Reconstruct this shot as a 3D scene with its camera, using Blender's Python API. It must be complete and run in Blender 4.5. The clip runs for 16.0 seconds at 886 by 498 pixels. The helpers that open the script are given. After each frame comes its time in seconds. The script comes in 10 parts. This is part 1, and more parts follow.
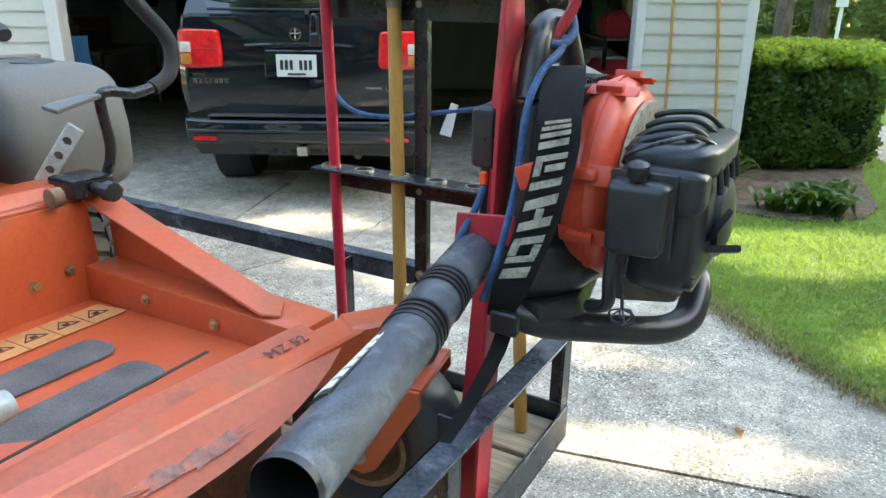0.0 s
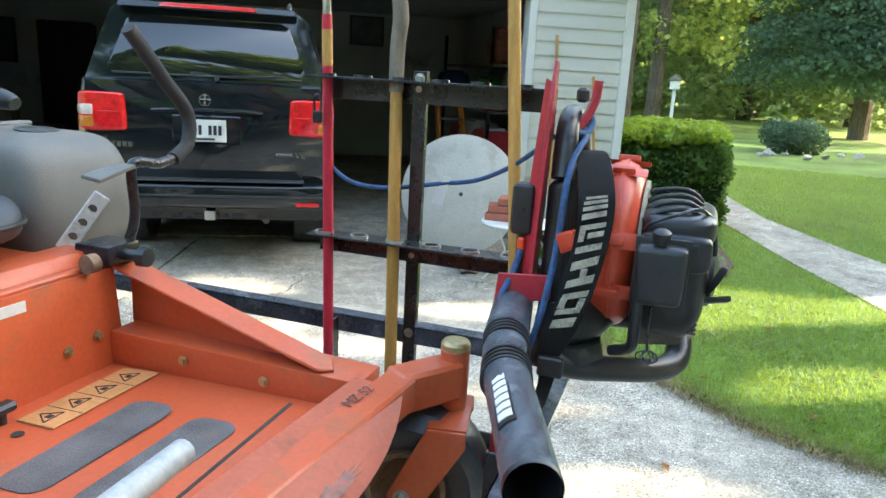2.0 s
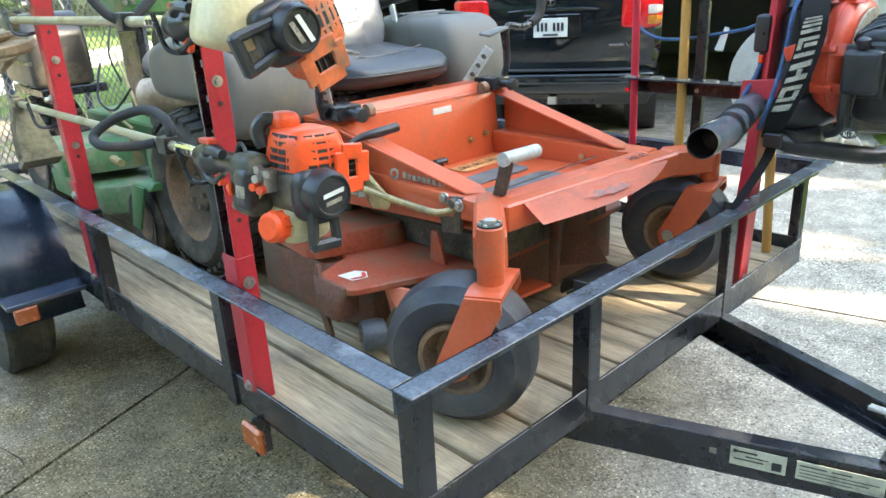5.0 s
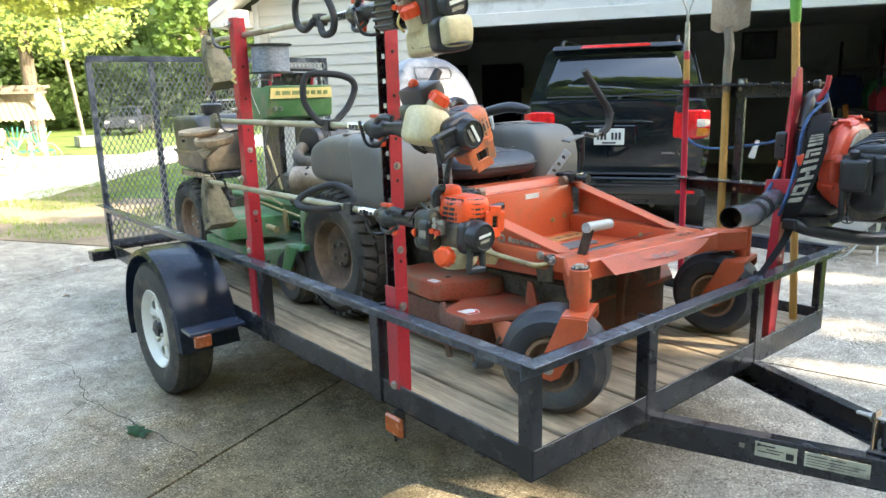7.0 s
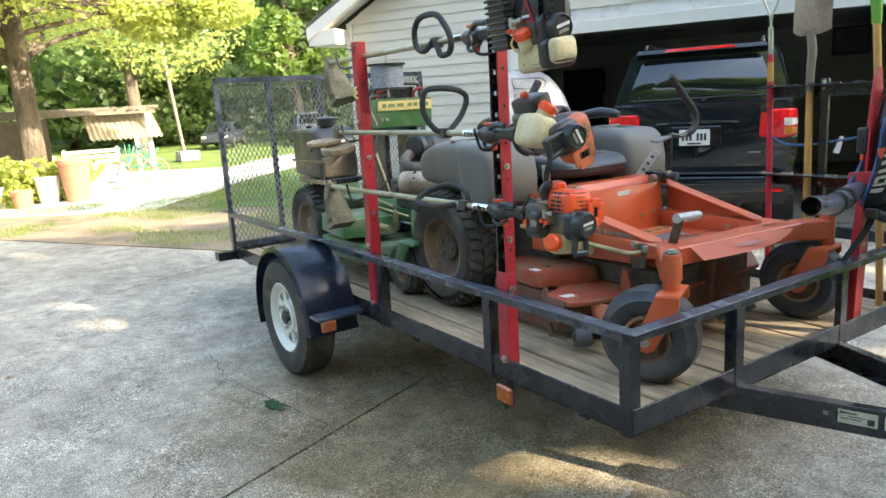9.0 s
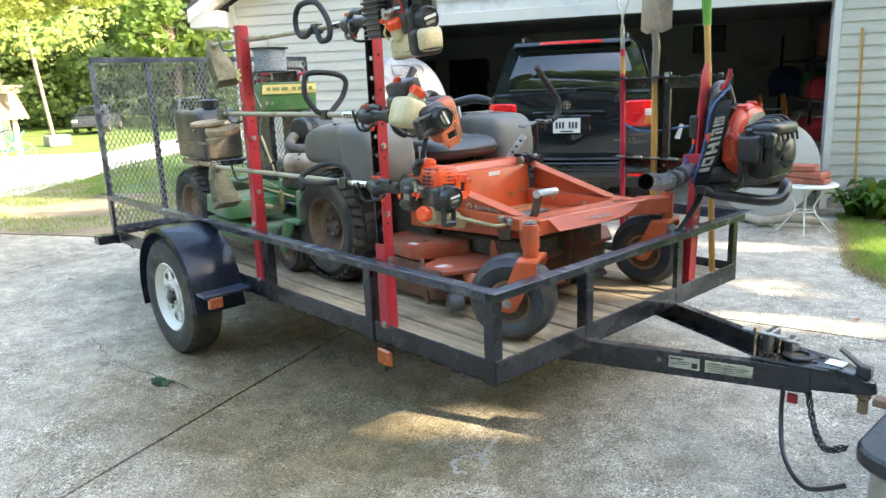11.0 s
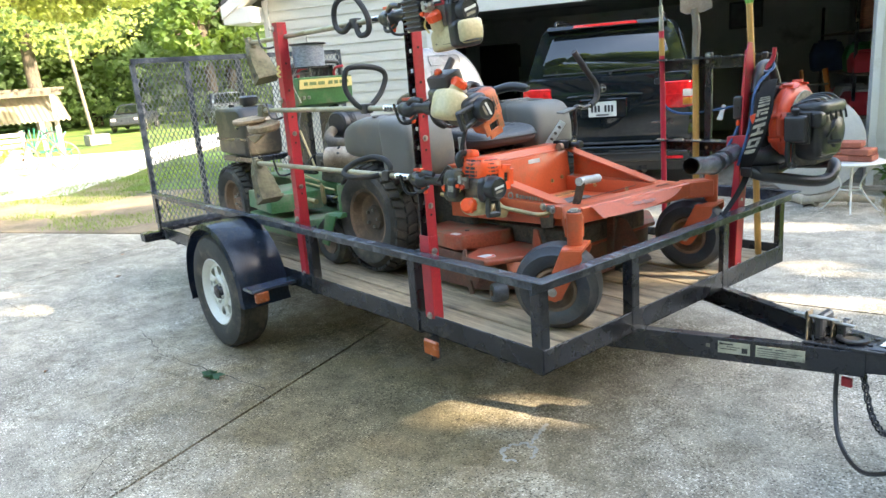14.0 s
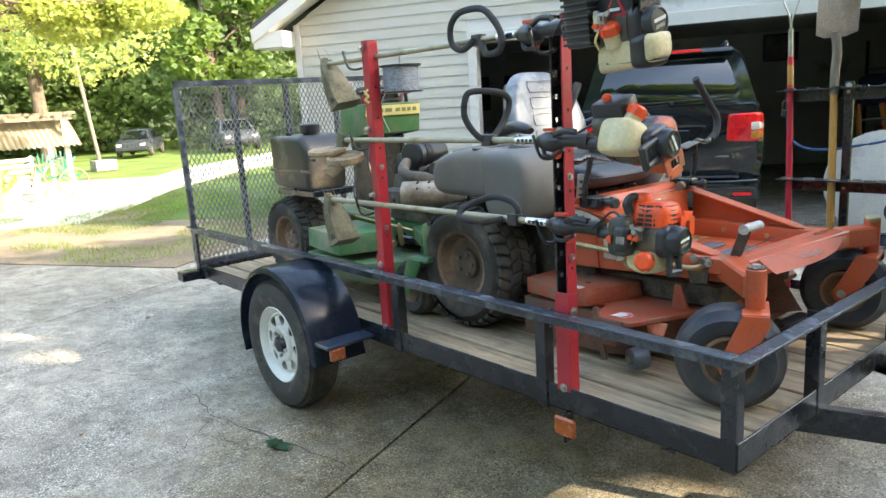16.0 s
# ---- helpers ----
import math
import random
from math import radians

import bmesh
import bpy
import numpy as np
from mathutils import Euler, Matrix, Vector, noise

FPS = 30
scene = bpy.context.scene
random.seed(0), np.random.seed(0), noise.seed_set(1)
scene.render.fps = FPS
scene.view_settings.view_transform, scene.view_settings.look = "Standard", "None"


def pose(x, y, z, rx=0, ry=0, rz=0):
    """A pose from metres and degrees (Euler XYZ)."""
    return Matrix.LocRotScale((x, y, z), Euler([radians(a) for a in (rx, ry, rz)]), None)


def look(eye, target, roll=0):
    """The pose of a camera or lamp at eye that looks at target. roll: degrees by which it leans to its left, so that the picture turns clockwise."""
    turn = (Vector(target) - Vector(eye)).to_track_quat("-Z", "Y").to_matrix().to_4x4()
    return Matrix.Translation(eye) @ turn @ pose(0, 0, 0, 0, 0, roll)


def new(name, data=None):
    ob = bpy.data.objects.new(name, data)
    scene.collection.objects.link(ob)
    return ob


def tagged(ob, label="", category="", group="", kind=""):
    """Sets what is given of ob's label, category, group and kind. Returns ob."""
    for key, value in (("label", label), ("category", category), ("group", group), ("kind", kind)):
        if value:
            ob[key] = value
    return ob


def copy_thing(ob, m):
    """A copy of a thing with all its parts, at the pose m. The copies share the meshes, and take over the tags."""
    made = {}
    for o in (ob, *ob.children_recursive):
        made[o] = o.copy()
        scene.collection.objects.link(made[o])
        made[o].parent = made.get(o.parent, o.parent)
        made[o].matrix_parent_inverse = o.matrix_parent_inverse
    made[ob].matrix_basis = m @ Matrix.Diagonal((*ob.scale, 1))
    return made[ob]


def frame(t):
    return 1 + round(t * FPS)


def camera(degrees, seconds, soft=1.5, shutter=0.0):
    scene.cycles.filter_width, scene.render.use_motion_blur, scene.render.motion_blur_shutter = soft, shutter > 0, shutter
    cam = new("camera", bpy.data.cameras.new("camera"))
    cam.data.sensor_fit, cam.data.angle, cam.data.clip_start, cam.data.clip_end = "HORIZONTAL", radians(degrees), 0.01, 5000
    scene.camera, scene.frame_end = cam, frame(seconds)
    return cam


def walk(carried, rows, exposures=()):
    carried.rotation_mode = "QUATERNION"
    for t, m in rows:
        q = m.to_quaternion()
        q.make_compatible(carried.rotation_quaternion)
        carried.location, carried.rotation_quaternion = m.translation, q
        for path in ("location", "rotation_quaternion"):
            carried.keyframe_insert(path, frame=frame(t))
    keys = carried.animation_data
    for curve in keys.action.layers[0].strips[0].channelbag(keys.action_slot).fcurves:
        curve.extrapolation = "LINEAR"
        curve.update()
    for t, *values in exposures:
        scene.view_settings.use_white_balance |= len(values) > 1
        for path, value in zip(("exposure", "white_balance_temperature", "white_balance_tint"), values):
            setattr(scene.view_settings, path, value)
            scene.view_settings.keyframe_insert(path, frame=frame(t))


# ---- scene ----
cam = camera(64.0, 16.0)
PATH = [
    (0, (0.532, 0.373, 1.521), (-0.417, 2.004, 0.857), 0.7),
    (0.5, (0.472, 0.327, 1.537), (-0.538, 1.937, 0.915), 2.4),
    (1, (0.317, 0.207, 1.557), (-0.512, 1.939, 0.997), 1.7),
    (1.5, (0.242, 0.115, 1.567), (-0.435, 1.929, 1.067), 4.2),
    (2, (0.278, 0.052, 1.559), (-0.344, 1.891, 1.077), 3.2),
    (2.5, (0.42, -0.028, 1.553), (-0.317, 1.76, 1.042), 0.7),
    (3, (0.562, -0.143, 1.534), (-0.357, 1.54, 0.964), -1.1),
    (3.5, (0.596, -0.239, 1.536), (-0.453, 1.359, 0.948), -1.5),
    (4, (0.598, -0.436, 1.513), (-0.647, 1.021, 0.94), -1.8),
    (4.5, (0.681, -0.633, 1.505), (-0.572, 0.748, 0.781), -1.8),
    (5, (0.88, -0.739, 1.489), (-0.48, 0.545, 0.779), -3.0),
    (5.2, (0.961, -0.789, 1.484), (-0.408, 0.472, 0.754), -3.2),
    (7.3, (1.368, -1.415, 1.546), (-0.137, -0.164, 1.135), -1.4),
    (7.5, (1.441, -1.417, 1.541), (-0.059, -0.158, 1.134), -1.5),
    (8, (1.557, -1.438, 1.542), (-0.038, -0.308, 1.12), -3.5),
    (8.5, (1.558, -1.522, 1.555), (-0.075, -0.438, 1.157), -3.0),
    (9, (1.506, -1.703, 1.561), (-0.13, -0.628, 1.154), -3.5),
    (9.5, (1.504, -1.834, 1.559), (-0.028, -0.62, 1.134), -1.9),
    (10, (1.587, -1.868, 1.558), (0.094, -0.617, 1.104), -1.8),
    (10.2, (1.617, -1.81, 1.542), (0.169, -0.506, 1.093), -2.1),
    (12.3, (1.856, -1.813, 1.546), (0.41, -0.513, 1.077), -2.7),
    (12.5, (1.858, -1.807, 1.538), (0.401, -0.523, 1.061), -3.4),
    (13, (1.857, -1.803, 1.543), (0.399, -0.523, 1.058), -4.9),
    (13.5, (1.815, -1.797, 1.555), (0.305, -0.568, 1.097), -4.3),
    (14, (1.711, -1.851, 1.564), (0.21, -0.621, 1.081), -4.4),
    (14.5, (1.514, -1.941, 1.566), (0.101, -0.604, 1.102), -2.5),
    (15, (1.369, -1.98, 1.552), (-0.13, -0.737, 1.096), 0.2),
    (15.5, (1.175, -1.937, 1.573), (-0.37, -0.741, 1.146), -4.7),
    (16, (0.967, -1.912, 1.583), (-0.537, -0.659, 1.178), -3.6),
]
walk(cam, [(t, look(eye, target, roll)) for t, eye, target, roll in PATH], [(t, e, 7450 if t < 6 else 7600, 5 if t < 6 else 9) for t, e in [(0, 3.35), (2.5, 3.45), (3.3, 3.3), (4, 3.45), (5, 3.75), (5.2, 3.75), (7.3, 3.4), (8, 3.35), (9, 3.12), (10, 3.3), (12.5, 3.55), (13.5, 3.5), (14.5, 3.42), (15, 3.55), (15.5, 3.28), (16, 3.2)]])

# ---- light ----
SUN_WAY = Vector((0.80, 0.42, 0.42)).normalized()
world = bpy.data.worlds.new("sky")
scene.world = world
world.use_nodes = True
wn = world.node_tree.nodes
sky = wn.new("ShaderNodeTexSky")
sky.sky_type = "NISHITA"
sky.sun_disc = False
sky.sun_elevation = math.asin(SUN_WAY.z)
sky.sun_rotation = math.atan2(SUN_WAY.x, SUN_WAY.y)
sky.air_density, sky.dust_density = 1.0, 1.5
world.node_tree.links.new(sky.outputs[0], wn["Background"].inputs[0])
wn["Background"].inputs[1].default_value = 0.15
sun = new("sun", bpy.data.lights.new("sun", "SUN"))
sun.data.energy, sun.data.angle, sun.data.color = 2.0, radians(0.5), (1.0, 0.93, 0.82)
sun.matrix_world = look(SUN_WAY * 60, (0, 0, 0))


# ---- materials ----
def surface(name, color, rough=0.5, metal=0.0, var=0.18, scale=6.0, fine=90.0, bump=0.15, dirt=None, dirt_amount=0.0, dirt_scale=3.0,
            stretch=(1, 1, 1), spec=0.5, coat=0.0, tint=0.0, rough_var=0.15, island=False, sub=0.0, bump_dist=0.004):
    """A painted, plastic, metal, wood or stone surface with grain, blotches, dirt patches and relief."""
    m = bpy.data.materials.new(name)
    m.use_nodes = True
    n, l = m.node_tree.nodes, m.node_tree.links
    b = n["Principled BSDF"]
    b.inputs["Metallic"].default_value = metal
    b.inputs["Specular IOR Level"].default_value = spec
    b.inputs["Coat Weight"].default_value = coat
    tc, mp = n.new("ShaderNodeTexCoord"), n.new("ShaderNodeMapping")
    mp.inputs["Scale"].default_value = stretch
    l.new(tc.outputs["Object"], mp.inputs[0])
    big, small = n.new("ShaderNodeTexNoise"), n.new("ShaderNodeTexNoise")
    big.inputs["Scale"].default_value, big.inputs["Detail"].default_value = scale, 5
    small.inputs["Scale"].default_value, small.inputs["Detail"].default_value = fine, 4
    for q in (big, small):
        l.new(mp.outputs[0], q.inputs["Vector"])
    mixer = n.new("ShaderNodeMath")
    mixer.operation = "MULTIPLY_ADD"
    mixer.inputs[1].default_value = 0.45
    l.new(small.outputs["Fac"], mixer.inputs[0])
    half = n.new("ShaderNodeMath")
    half.operation = "MULTIPLY"
    half.inputs[1].default_value = 0.55
    l.new(big.outputs["Fac"], half.inputs[0])
    l.new(half.outputs[0], mixer.inputs[2])
    ramp = n.new("ShaderNodeValToRGB")
    lo = [max(0.0, c * (1 - 1.6 * var)) for c in color]
    hi = [min(1.0, c * (1 + 1.4 * var)) for c in color]
    ramp.color_ramp.elements[0].position, ramp.color_ramp.elements[1].position = 0.32, 0.68
    ramp.color_ramp.elements[0].color, ramp.color_ramp.elements[1].color = (*lo, 1), (*hi, 1)
    l.new(mixer.outputs[0], ramp.inputs[0])
    col = ramp.outputs[0]
    if tint:
        info = n.new("ShaderNodeNewGeometry" if island else "ShaderNodeObjectInfo")
        hsv = n.new("ShaderNodeHueSaturation")
        rng = n.new("ShaderNodeMapRange")
        rng.inputs[3].default_value, rng.inputs[4].default_value = 1 - tint, 1 + tint
        l.new(info.outputs["Random Per Island" if island else "Random"], rng.inputs[0])
        l.new(rng.outputs[0], hsv.inputs["Value"])
        l.new(col, hsv.inputs["Color"])
        col = hsv.outputs[0]
    if dirt:
        dn = n.new("ShaderNodeTexNoise")
        dn.inputs["Scale"].default_value, dn.inputs["Detail"].default_value = dirt_scale, 7
        dn.inputs["Roughness"].default_value = 0.65
        l.new(tc.outputs["Object"], dn.inputs["Vector"])
        dr = n.new("ShaderNodeMapRange")
        dr.inputs[1].default_value, dr.inputs[2].default_value = 0.62 - 0.35 * dirt_amount, 0.80 - 0.35 * dirt_amount
        l.new(dn.outputs["Fac"], dr.inputs[0])
        mx = n.new("ShaderNodeMix")
        mx.data_type = "RGBA"
        l.new(dr.outputs[0], mx.inputs[0])
        l.new(col, mx.inputs[6])
        mx.inputs[7].default_value = (*dirt, 1)
        col = mx.outputs[2]
    l.new(col, b.inputs["Base Color"])
    rr = n.new("ShaderNodeMapRange")
    rr.inputs[3].default_value, rr.inputs[4].default_value = max(0.02, rough - rough_var), min(1.0, rough + rough_var)
    l.new(big.outputs["Fac"], rr.inputs[0])
    l.new(rr.outputs[0], b.inputs["Roughness"])
    if sub:
        b.inputs["Subsurface Weight"].default_value = sub
        b.inputs["Subsurface Radius"].default_value = (0.02, 0.015, 0.01)
    if bump:
        bp = n.new("ShaderNodeBump")
        bp.inputs["Strength"].default_value, bp.inputs["Distance"].default_value = bump, bump_dist
        l.new(small.outputs["Fac"], bp.inputs["Height"])
        l.new(bp.outputs[0], b.inputs["Normal"])
    return m


def concrete_material():
    """Exposed-aggregate concrete: grey paste, pale pebbles, stains, moss and painted shade by the trailer."""
    m = surface("driveway_concrete", (0.405, 0.362, 0.295), rough=0.88, var=0.34, scale=0.9, fine=75, bump=0.5, bump_dist=0.008,
                dirt=(0.20, 0.185, 0.13), dirt_amount=0.22, dirt_scale=0.55, tint=0.05, spec=0.25, rough_var=0.06)
    n, l = m.node_tree.nodes, m.node_tree.links
    b = n["Principled BSDF"]
    tc = n.new("ShaderNodeTexCoord")
    vo = n.new("ShaderNodeTexVoronoi")
    vo.inputs["Scale"].default_value = 92
    l.new(tc.outputs["Object"], vo.inputs["Vector"])
    gate = n.new("ShaderNodeTexNoise")
    gate.inputs["Scale"].default_value, gate.inputs["Detail"].default_value = 2.2, 3
    l.new(tc.outputs["Object"], gate.inputs["Vector"])
    lim = n.new("ShaderNodeMapRange")
    lim.inputs[1].default_value, lim.inputs[2].default_value = 0.35, 0.65
    lim.inputs[3].default_value, lim.inputs[4].default_value = 0.24, 0.50
    l.new(gate.outputs["Fac"], lim.inputs[0])
    less = n.new("ShaderNodeMath")
    less.operation = "LESS_THAN"
    l.new(vo.outputs["Distance"], less.inputs[0])
    l.new(lim.outputs[0], less.inputs[1])
    amount = n.new("ShaderNodeMath")
    amount.operation = "MULTIPLY"
    amount.inputs[1].default_value = 0.82
    l.new(less.outputs[0], amount.inputs[0])
    pebble = n.new("ShaderNodeValToRGB")
    pebble.color_ramp.elements[0].position, pebble.color_ramp.elements[1].position = 0.25, 0.70
    pebble.color_ramp.elements[0].color = (0.10, 0.09, 0.07, 1)
    pebble.color_ramp.elements[1].color = (0.78, 0.72, 0.62, 1)
    l.new(vo.outputs["Color"], pebble.inputs[0])
    mx = n.new("ShaderNodeMix")
    mx.data_type = "RGBA"
    old = b.inputs["Base Color"].links[0].from_socket
    l.new(amount.outputs[0], mx.inputs[0])
    l.new(old, mx.inputs[6])
    l.new(pebble.outputs[0], mx.inputs[7])
    # brown mossy stain beside the trailer, with the trailer's soft shade painted in
    geo, off, ball, blot, both, reach, stain_shade = (n.new("ShaderNode" + k) for k in ("NewGeometry", "Mapping", "VectorMath", "TexNoise", "Math", "MapRange", "Mix"))
    off.vector_type = "POINT"
    off.inputs["Location"].default_value, off.inputs["Scale"].default_value = (0.70, 0.20, 0.0), (0.62, 1.0, 1.0)
    l.new(geo.outputs["Position"], off.inputs[0])
    ball.operation = "LENGTH"
    l.new(off.outputs[0], ball.inputs[0])
    blot.inputs["Scale"].default_value, blot.inputs["Detail"].default_value, blot.inputs["Roughness"].default_value = 2.6, 8, 0.7
    l.new(geo.outputs["Position"], blot.inputs["Vector"])
    both.operation = "MULTIPLY_ADD"
    both.inputs[1].default_value = 1.8
    l.new(blot.outputs["Fac"], both.inputs[0])
    l.new(ball.outputs["Value"], both.inputs[2])
    reach.inputs[1].default_value, reach.inputs[2].default_value, reach.inputs[3].default_value, reach.inputs[4].default_value = 1.30, 2.2, 0.95, 0.0
    l.new(both.outputs[0], reach.inputs[0])
    stain_shade.data_type, stain_shade.blend_type = "RGBA", "MULTIPLY"
    l.new(reach.outputs[0], stain_shade.inputs[0])
    l.new(mx.outputs[2], stain_shade.inputs[6])
    stain_shade.inputs[7].default_value = (0.52, 0.45, 0.30, 1)
    # blotches a hand's width across, and pits
    mott, rng, wear = (n.new("ShaderNode" + k) for k in ("TexNoise", "MapRange", "Mix"))
    mott.inputs["Scale"].default_value, mott.inputs["Detail"].default_value, mott.inputs["Roughness"].default_value = 5.5, 9, 0.82
    l.new(geo.outputs["Position"], mott.inputs["Vector"])
    rng.inputs[1].default_value, rng.inputs[2].default_value, rng.inputs[3].default_value, rng.inputs[4].default_value = 0.36, 0.66, 0.54, 1.27
    l.new(mott.outputs["Fac"], rng.inputs[0])
    wear.data_type, wear.blend_type = "RGBA", "MULTIPLY"
    wear.inputs[0].default_value = 1.0
    l.new(stain_shade.outputs[2], wear.inputs[6])
    l.new(rng.outputs[0], wear.inputs[7])
    grit, grain, sand = (n.new("ShaderNode" + k) for k in ("TexNoise", "MapRange", "Mix"))
    grit.inputs["Scale"].default_value, grit.inputs["Detail"].default_value, grit.inputs["Roughness"].default_value = 120, 2, 0.7
    l.new(geo.outputs["Position"], grit.inputs["Vector"])
    grain.inputs[1].default_value, grain.inputs[2].default_value, grain.inputs[3].default_value, grain.inputs[4].default_value = 0.36, 0.64, 0.74, 1.24
    l.new(grit.outputs["Fac"], grain.inputs[0])
    sand.data_type, sand.blend_type = "RGBA", "MULTIPLY"
    sand.inputs[0].default_value = 1.0
    l.new(wear.outputs[2], sand.inputs[6])
    l.new(grain.outputs[0], sand.inputs[7])
    l.new(sand.outputs[2], b.inputs["Base Color"])
    return m


BLACK_STEEL = surface("black_painted_steel", (0.015, 0.017, 0.022), 0.27, coat=0.15, var=0.4, scale=9, fine=160, bump=0.14, dirt=(0.055, 0.050, 0.045), dirt_amount=0.18, dirt_scale=7)
RED_STEEL = surface("red_painted_steel", (0.42, 0.022, 0.035), 0.42, var=0.14, scale=7, bump=0.1, dirt=(0.16, 0.05, 0.045), dirt_amount=0.2, dirt_scale=9)
ORANGE = surface("orange_painted_steel", (0.545, 0.098, 0.036), 0.36, var=0.10, scale=5, bump=0.06, dirt=(0.27, 0.11, 0.055), dirt_amount=0.2, dirt_scale=5, coat=0.15)
ORANGE_WORN = surface("worn_orange_deck_paint", (0.38, 0.070, 0.031), 0.55, var=0.25, scale=6, bump=0.25, dirt=(0.19, 0.115, 0.07), dirt_amount=0.52, dirt_scale=6)
# faded orange, raised further to put the lip's skylight into the colour
ORANGE_PALE = surface("faded_skylit_lip_paint", (0.78, 0.235, 0.135), 0.40, var=0.10, scale=5, bump=0.08, dirt=(0.42, 0.16, 0.10), dirt_amount=0.1, dirt_scale=8)
ORANGE_PLASTIC = surface("bright_orange_plastic", (0.82, 0.085, 0.018), 0.38, var=0.1, scale=10, bump=0.06, sub=0.05, dirt=(0.40, 0.09, 0.035), dirt_amount=0.15, dirt_scale=20)
ORANGE_DUSTY = surface("grimy_orange_plastic", (0.52, 0.115, 0.035), 0.5, var=0.2, scale=14, bump=0.15, dirt=(0.20, 0.11, 0.06), dirt_amount=0.38, dirt_scale=18)
RED_PLASTIC = surface("faded_red_plastic", (0.58, 0.065, 0.030), 0.34, var=0.12, scale=8, bump=0.05, dirt=(0.35, 0.09, 0.06), dirt_amount=0.2)
BLACK_PLASTIC = surface("black_plastic", (0.021, 0.022, 0.025), 0.34, var=0.3, scale=14, fine=220, bump=0.15, dirt=(0.045, 0.042, 0.036), dirt_amount=0.15, dirt_scale=12)
FOAM = surface("black_foam_grip", (0.030, 0.031, 0.033), 0.8, var=0.2, fine=300, bump=0.4, dirt=(0.10, 0.07, 0.05), dirt_amount=0.2)
GREY_PLASTIC = surface("grey_moulded_plastic", (0.135, 0.133, 0.122), 0.55, var=0.12, scale=4, fine=260, bump=0.2, dirt=(0.20, 0.17, 0.12), dirt_amount=0.2)
VINYL = surface("dark_seat_vinyl", (0.050, 0.054, 0.060), 0.38, var=0.15, scale=5, fine=350, bump=0.35, dirt=(0.16, 0.155, 0.14), dirt_amount=0.2, dirt_scale=4)
PALE_VINYL = surface("pale_worn_seat_vinyl", (0.13, 0.14, 0.155), 0.28, var=0.18, scale=4, fine=300, bump=0.25, dirt=(0.34, 0.35, 0.36), dirt_amount=0.22, dirt_scale=3)
RUBBER = surface("tyre_rubber", (0.044, 0.041, 0.037), 0.80, var=0.3, scale=8, fine=130, bump=0.35, dirt=(0.135, 0.112, 0.085), dirt_amount=0.36, dirt_scale=6)
BLUE_RUBBER = surface("smooth_caster_rubber", (0.030, 0.036, 0.046), 0.42, var=0.25, scale=6, bump=0.15, dirt=(0.11, 0.09, 0.07), dirt_amount=0.28)
RUST_RIM = surface("dirty_rim_steel", (0.24, 0.145, 0.09), 0.75, var=0.3, scale=9, bump=0.3, dirt=(0.07, 0.05, 0.035), dirt_amount=0.35)
WHITE_RIM = surface("white_painted_rim", (0.72, 0.70, 0.64), 0.4, var=0.08, scale=8, bump=0.08, dirt=(0.35, 0.29, 0.21), dirt_amount=0.16)
GALV = surface("zinc_plated_steel", (0.48, 0.47, 0.44), 0.38, metal=0.9, var=0.2, scale=14, bump=0.12, dirt=(0.22, 0.18, 0.13), dirt_amount=0.2)
BRASS_ROD = surface("yellow_zinc_rod", (0.46, 0.36, 0.19), 0.42, metal=0.75, var=0.2, scale=12, bump=0.1, dirt=(0.20, 0.15, 0.09), dirt_amount=0.2)
SHAFT = surface("grass_stained_aluminium_shaft", (0.36, 0.33, 0.24), 0.42, metal=0.6, var=0.2, scale=5, stretch=(1, 6, 6), bump=0.1, dirt=(0.20, 0.17, 0.09), dirt_amount=0.35, dirt_scale=5)
CRUST = surface("dried_grass_crust", (0.36, 0.26, 0.16), 0.85, var=0.3, scale=14, fine=60, bump=0.6, dirt=(0.16, 0.12, 0.07), dirt_amount=0.3, dirt_scale=10)
GUARD_DIRTY = surface("grass_caked_plastic_guard", (0.150, 0.135, 0.075), 0.75, var=0.35, scale=12, fine=60, bump=0.6, dirt=(0.22, 0.185, 0.12), dirt_amount=0.35, dirt_scale=8)
TANK_PLASTIC = surface("translucent_fuel_tank_plastic", (0.58, 0.50, 0.30), 0.42, var=0.15, scale=10, bump=0.1, dirt=(0.40, 0.30, 0.16), dirt_amount=0.2, sub=0.15)
GREEN_PAINT = surface("green_machine_paint", (0.055, 0.17, 0.06), 0.45, var=0.2, scale=6, bump=0.1, dirt=(0.19, 0.18, 0.11), dirt_amount=0.38, dirt_scale=6)
GREEN_DUSTY = surface("dust_caked_green_paint", (0.06, 0.19, 0.07), 0.6, var=0.25, scale=5, bump=0.25, dirt=(0.25, 0.25, 0.17), dirt_amount=0.55, dirt_scale=4)
YELLOW = surface("yellow_stripe_paint", (0.70, 0.58, 0.24), 0.45, var=0.1, bump=0.05)
ENGINE = surface("dirty_engine_metal", (0.10, 0.09, 0.075), 0.6, metal=0.4, var=0.4, scale=16, fine=80, bump=0.4, dirt=(0.20, 0.16, 0.10), dirt_amount=0.3, dirt_scale=14)
HEAT = surface("heat_stained_guard_steel", (0.42, 0.33, 0.24), 0.5, metal=0.6, var=0.25, scale=10, bump=0.2, dirt=(0.16, 0.10, 0.06), dirt_amount=0.3)
FENDER = surface("blue_black_fender_paint", (0.030, 0.044, 0.072), 0.22, var=0.25, scale=6, bump=0.06, dirt=(0.10, 0.095, 0.09), dirt_amount=0.18, dirt_scale=5, coat=0.3)
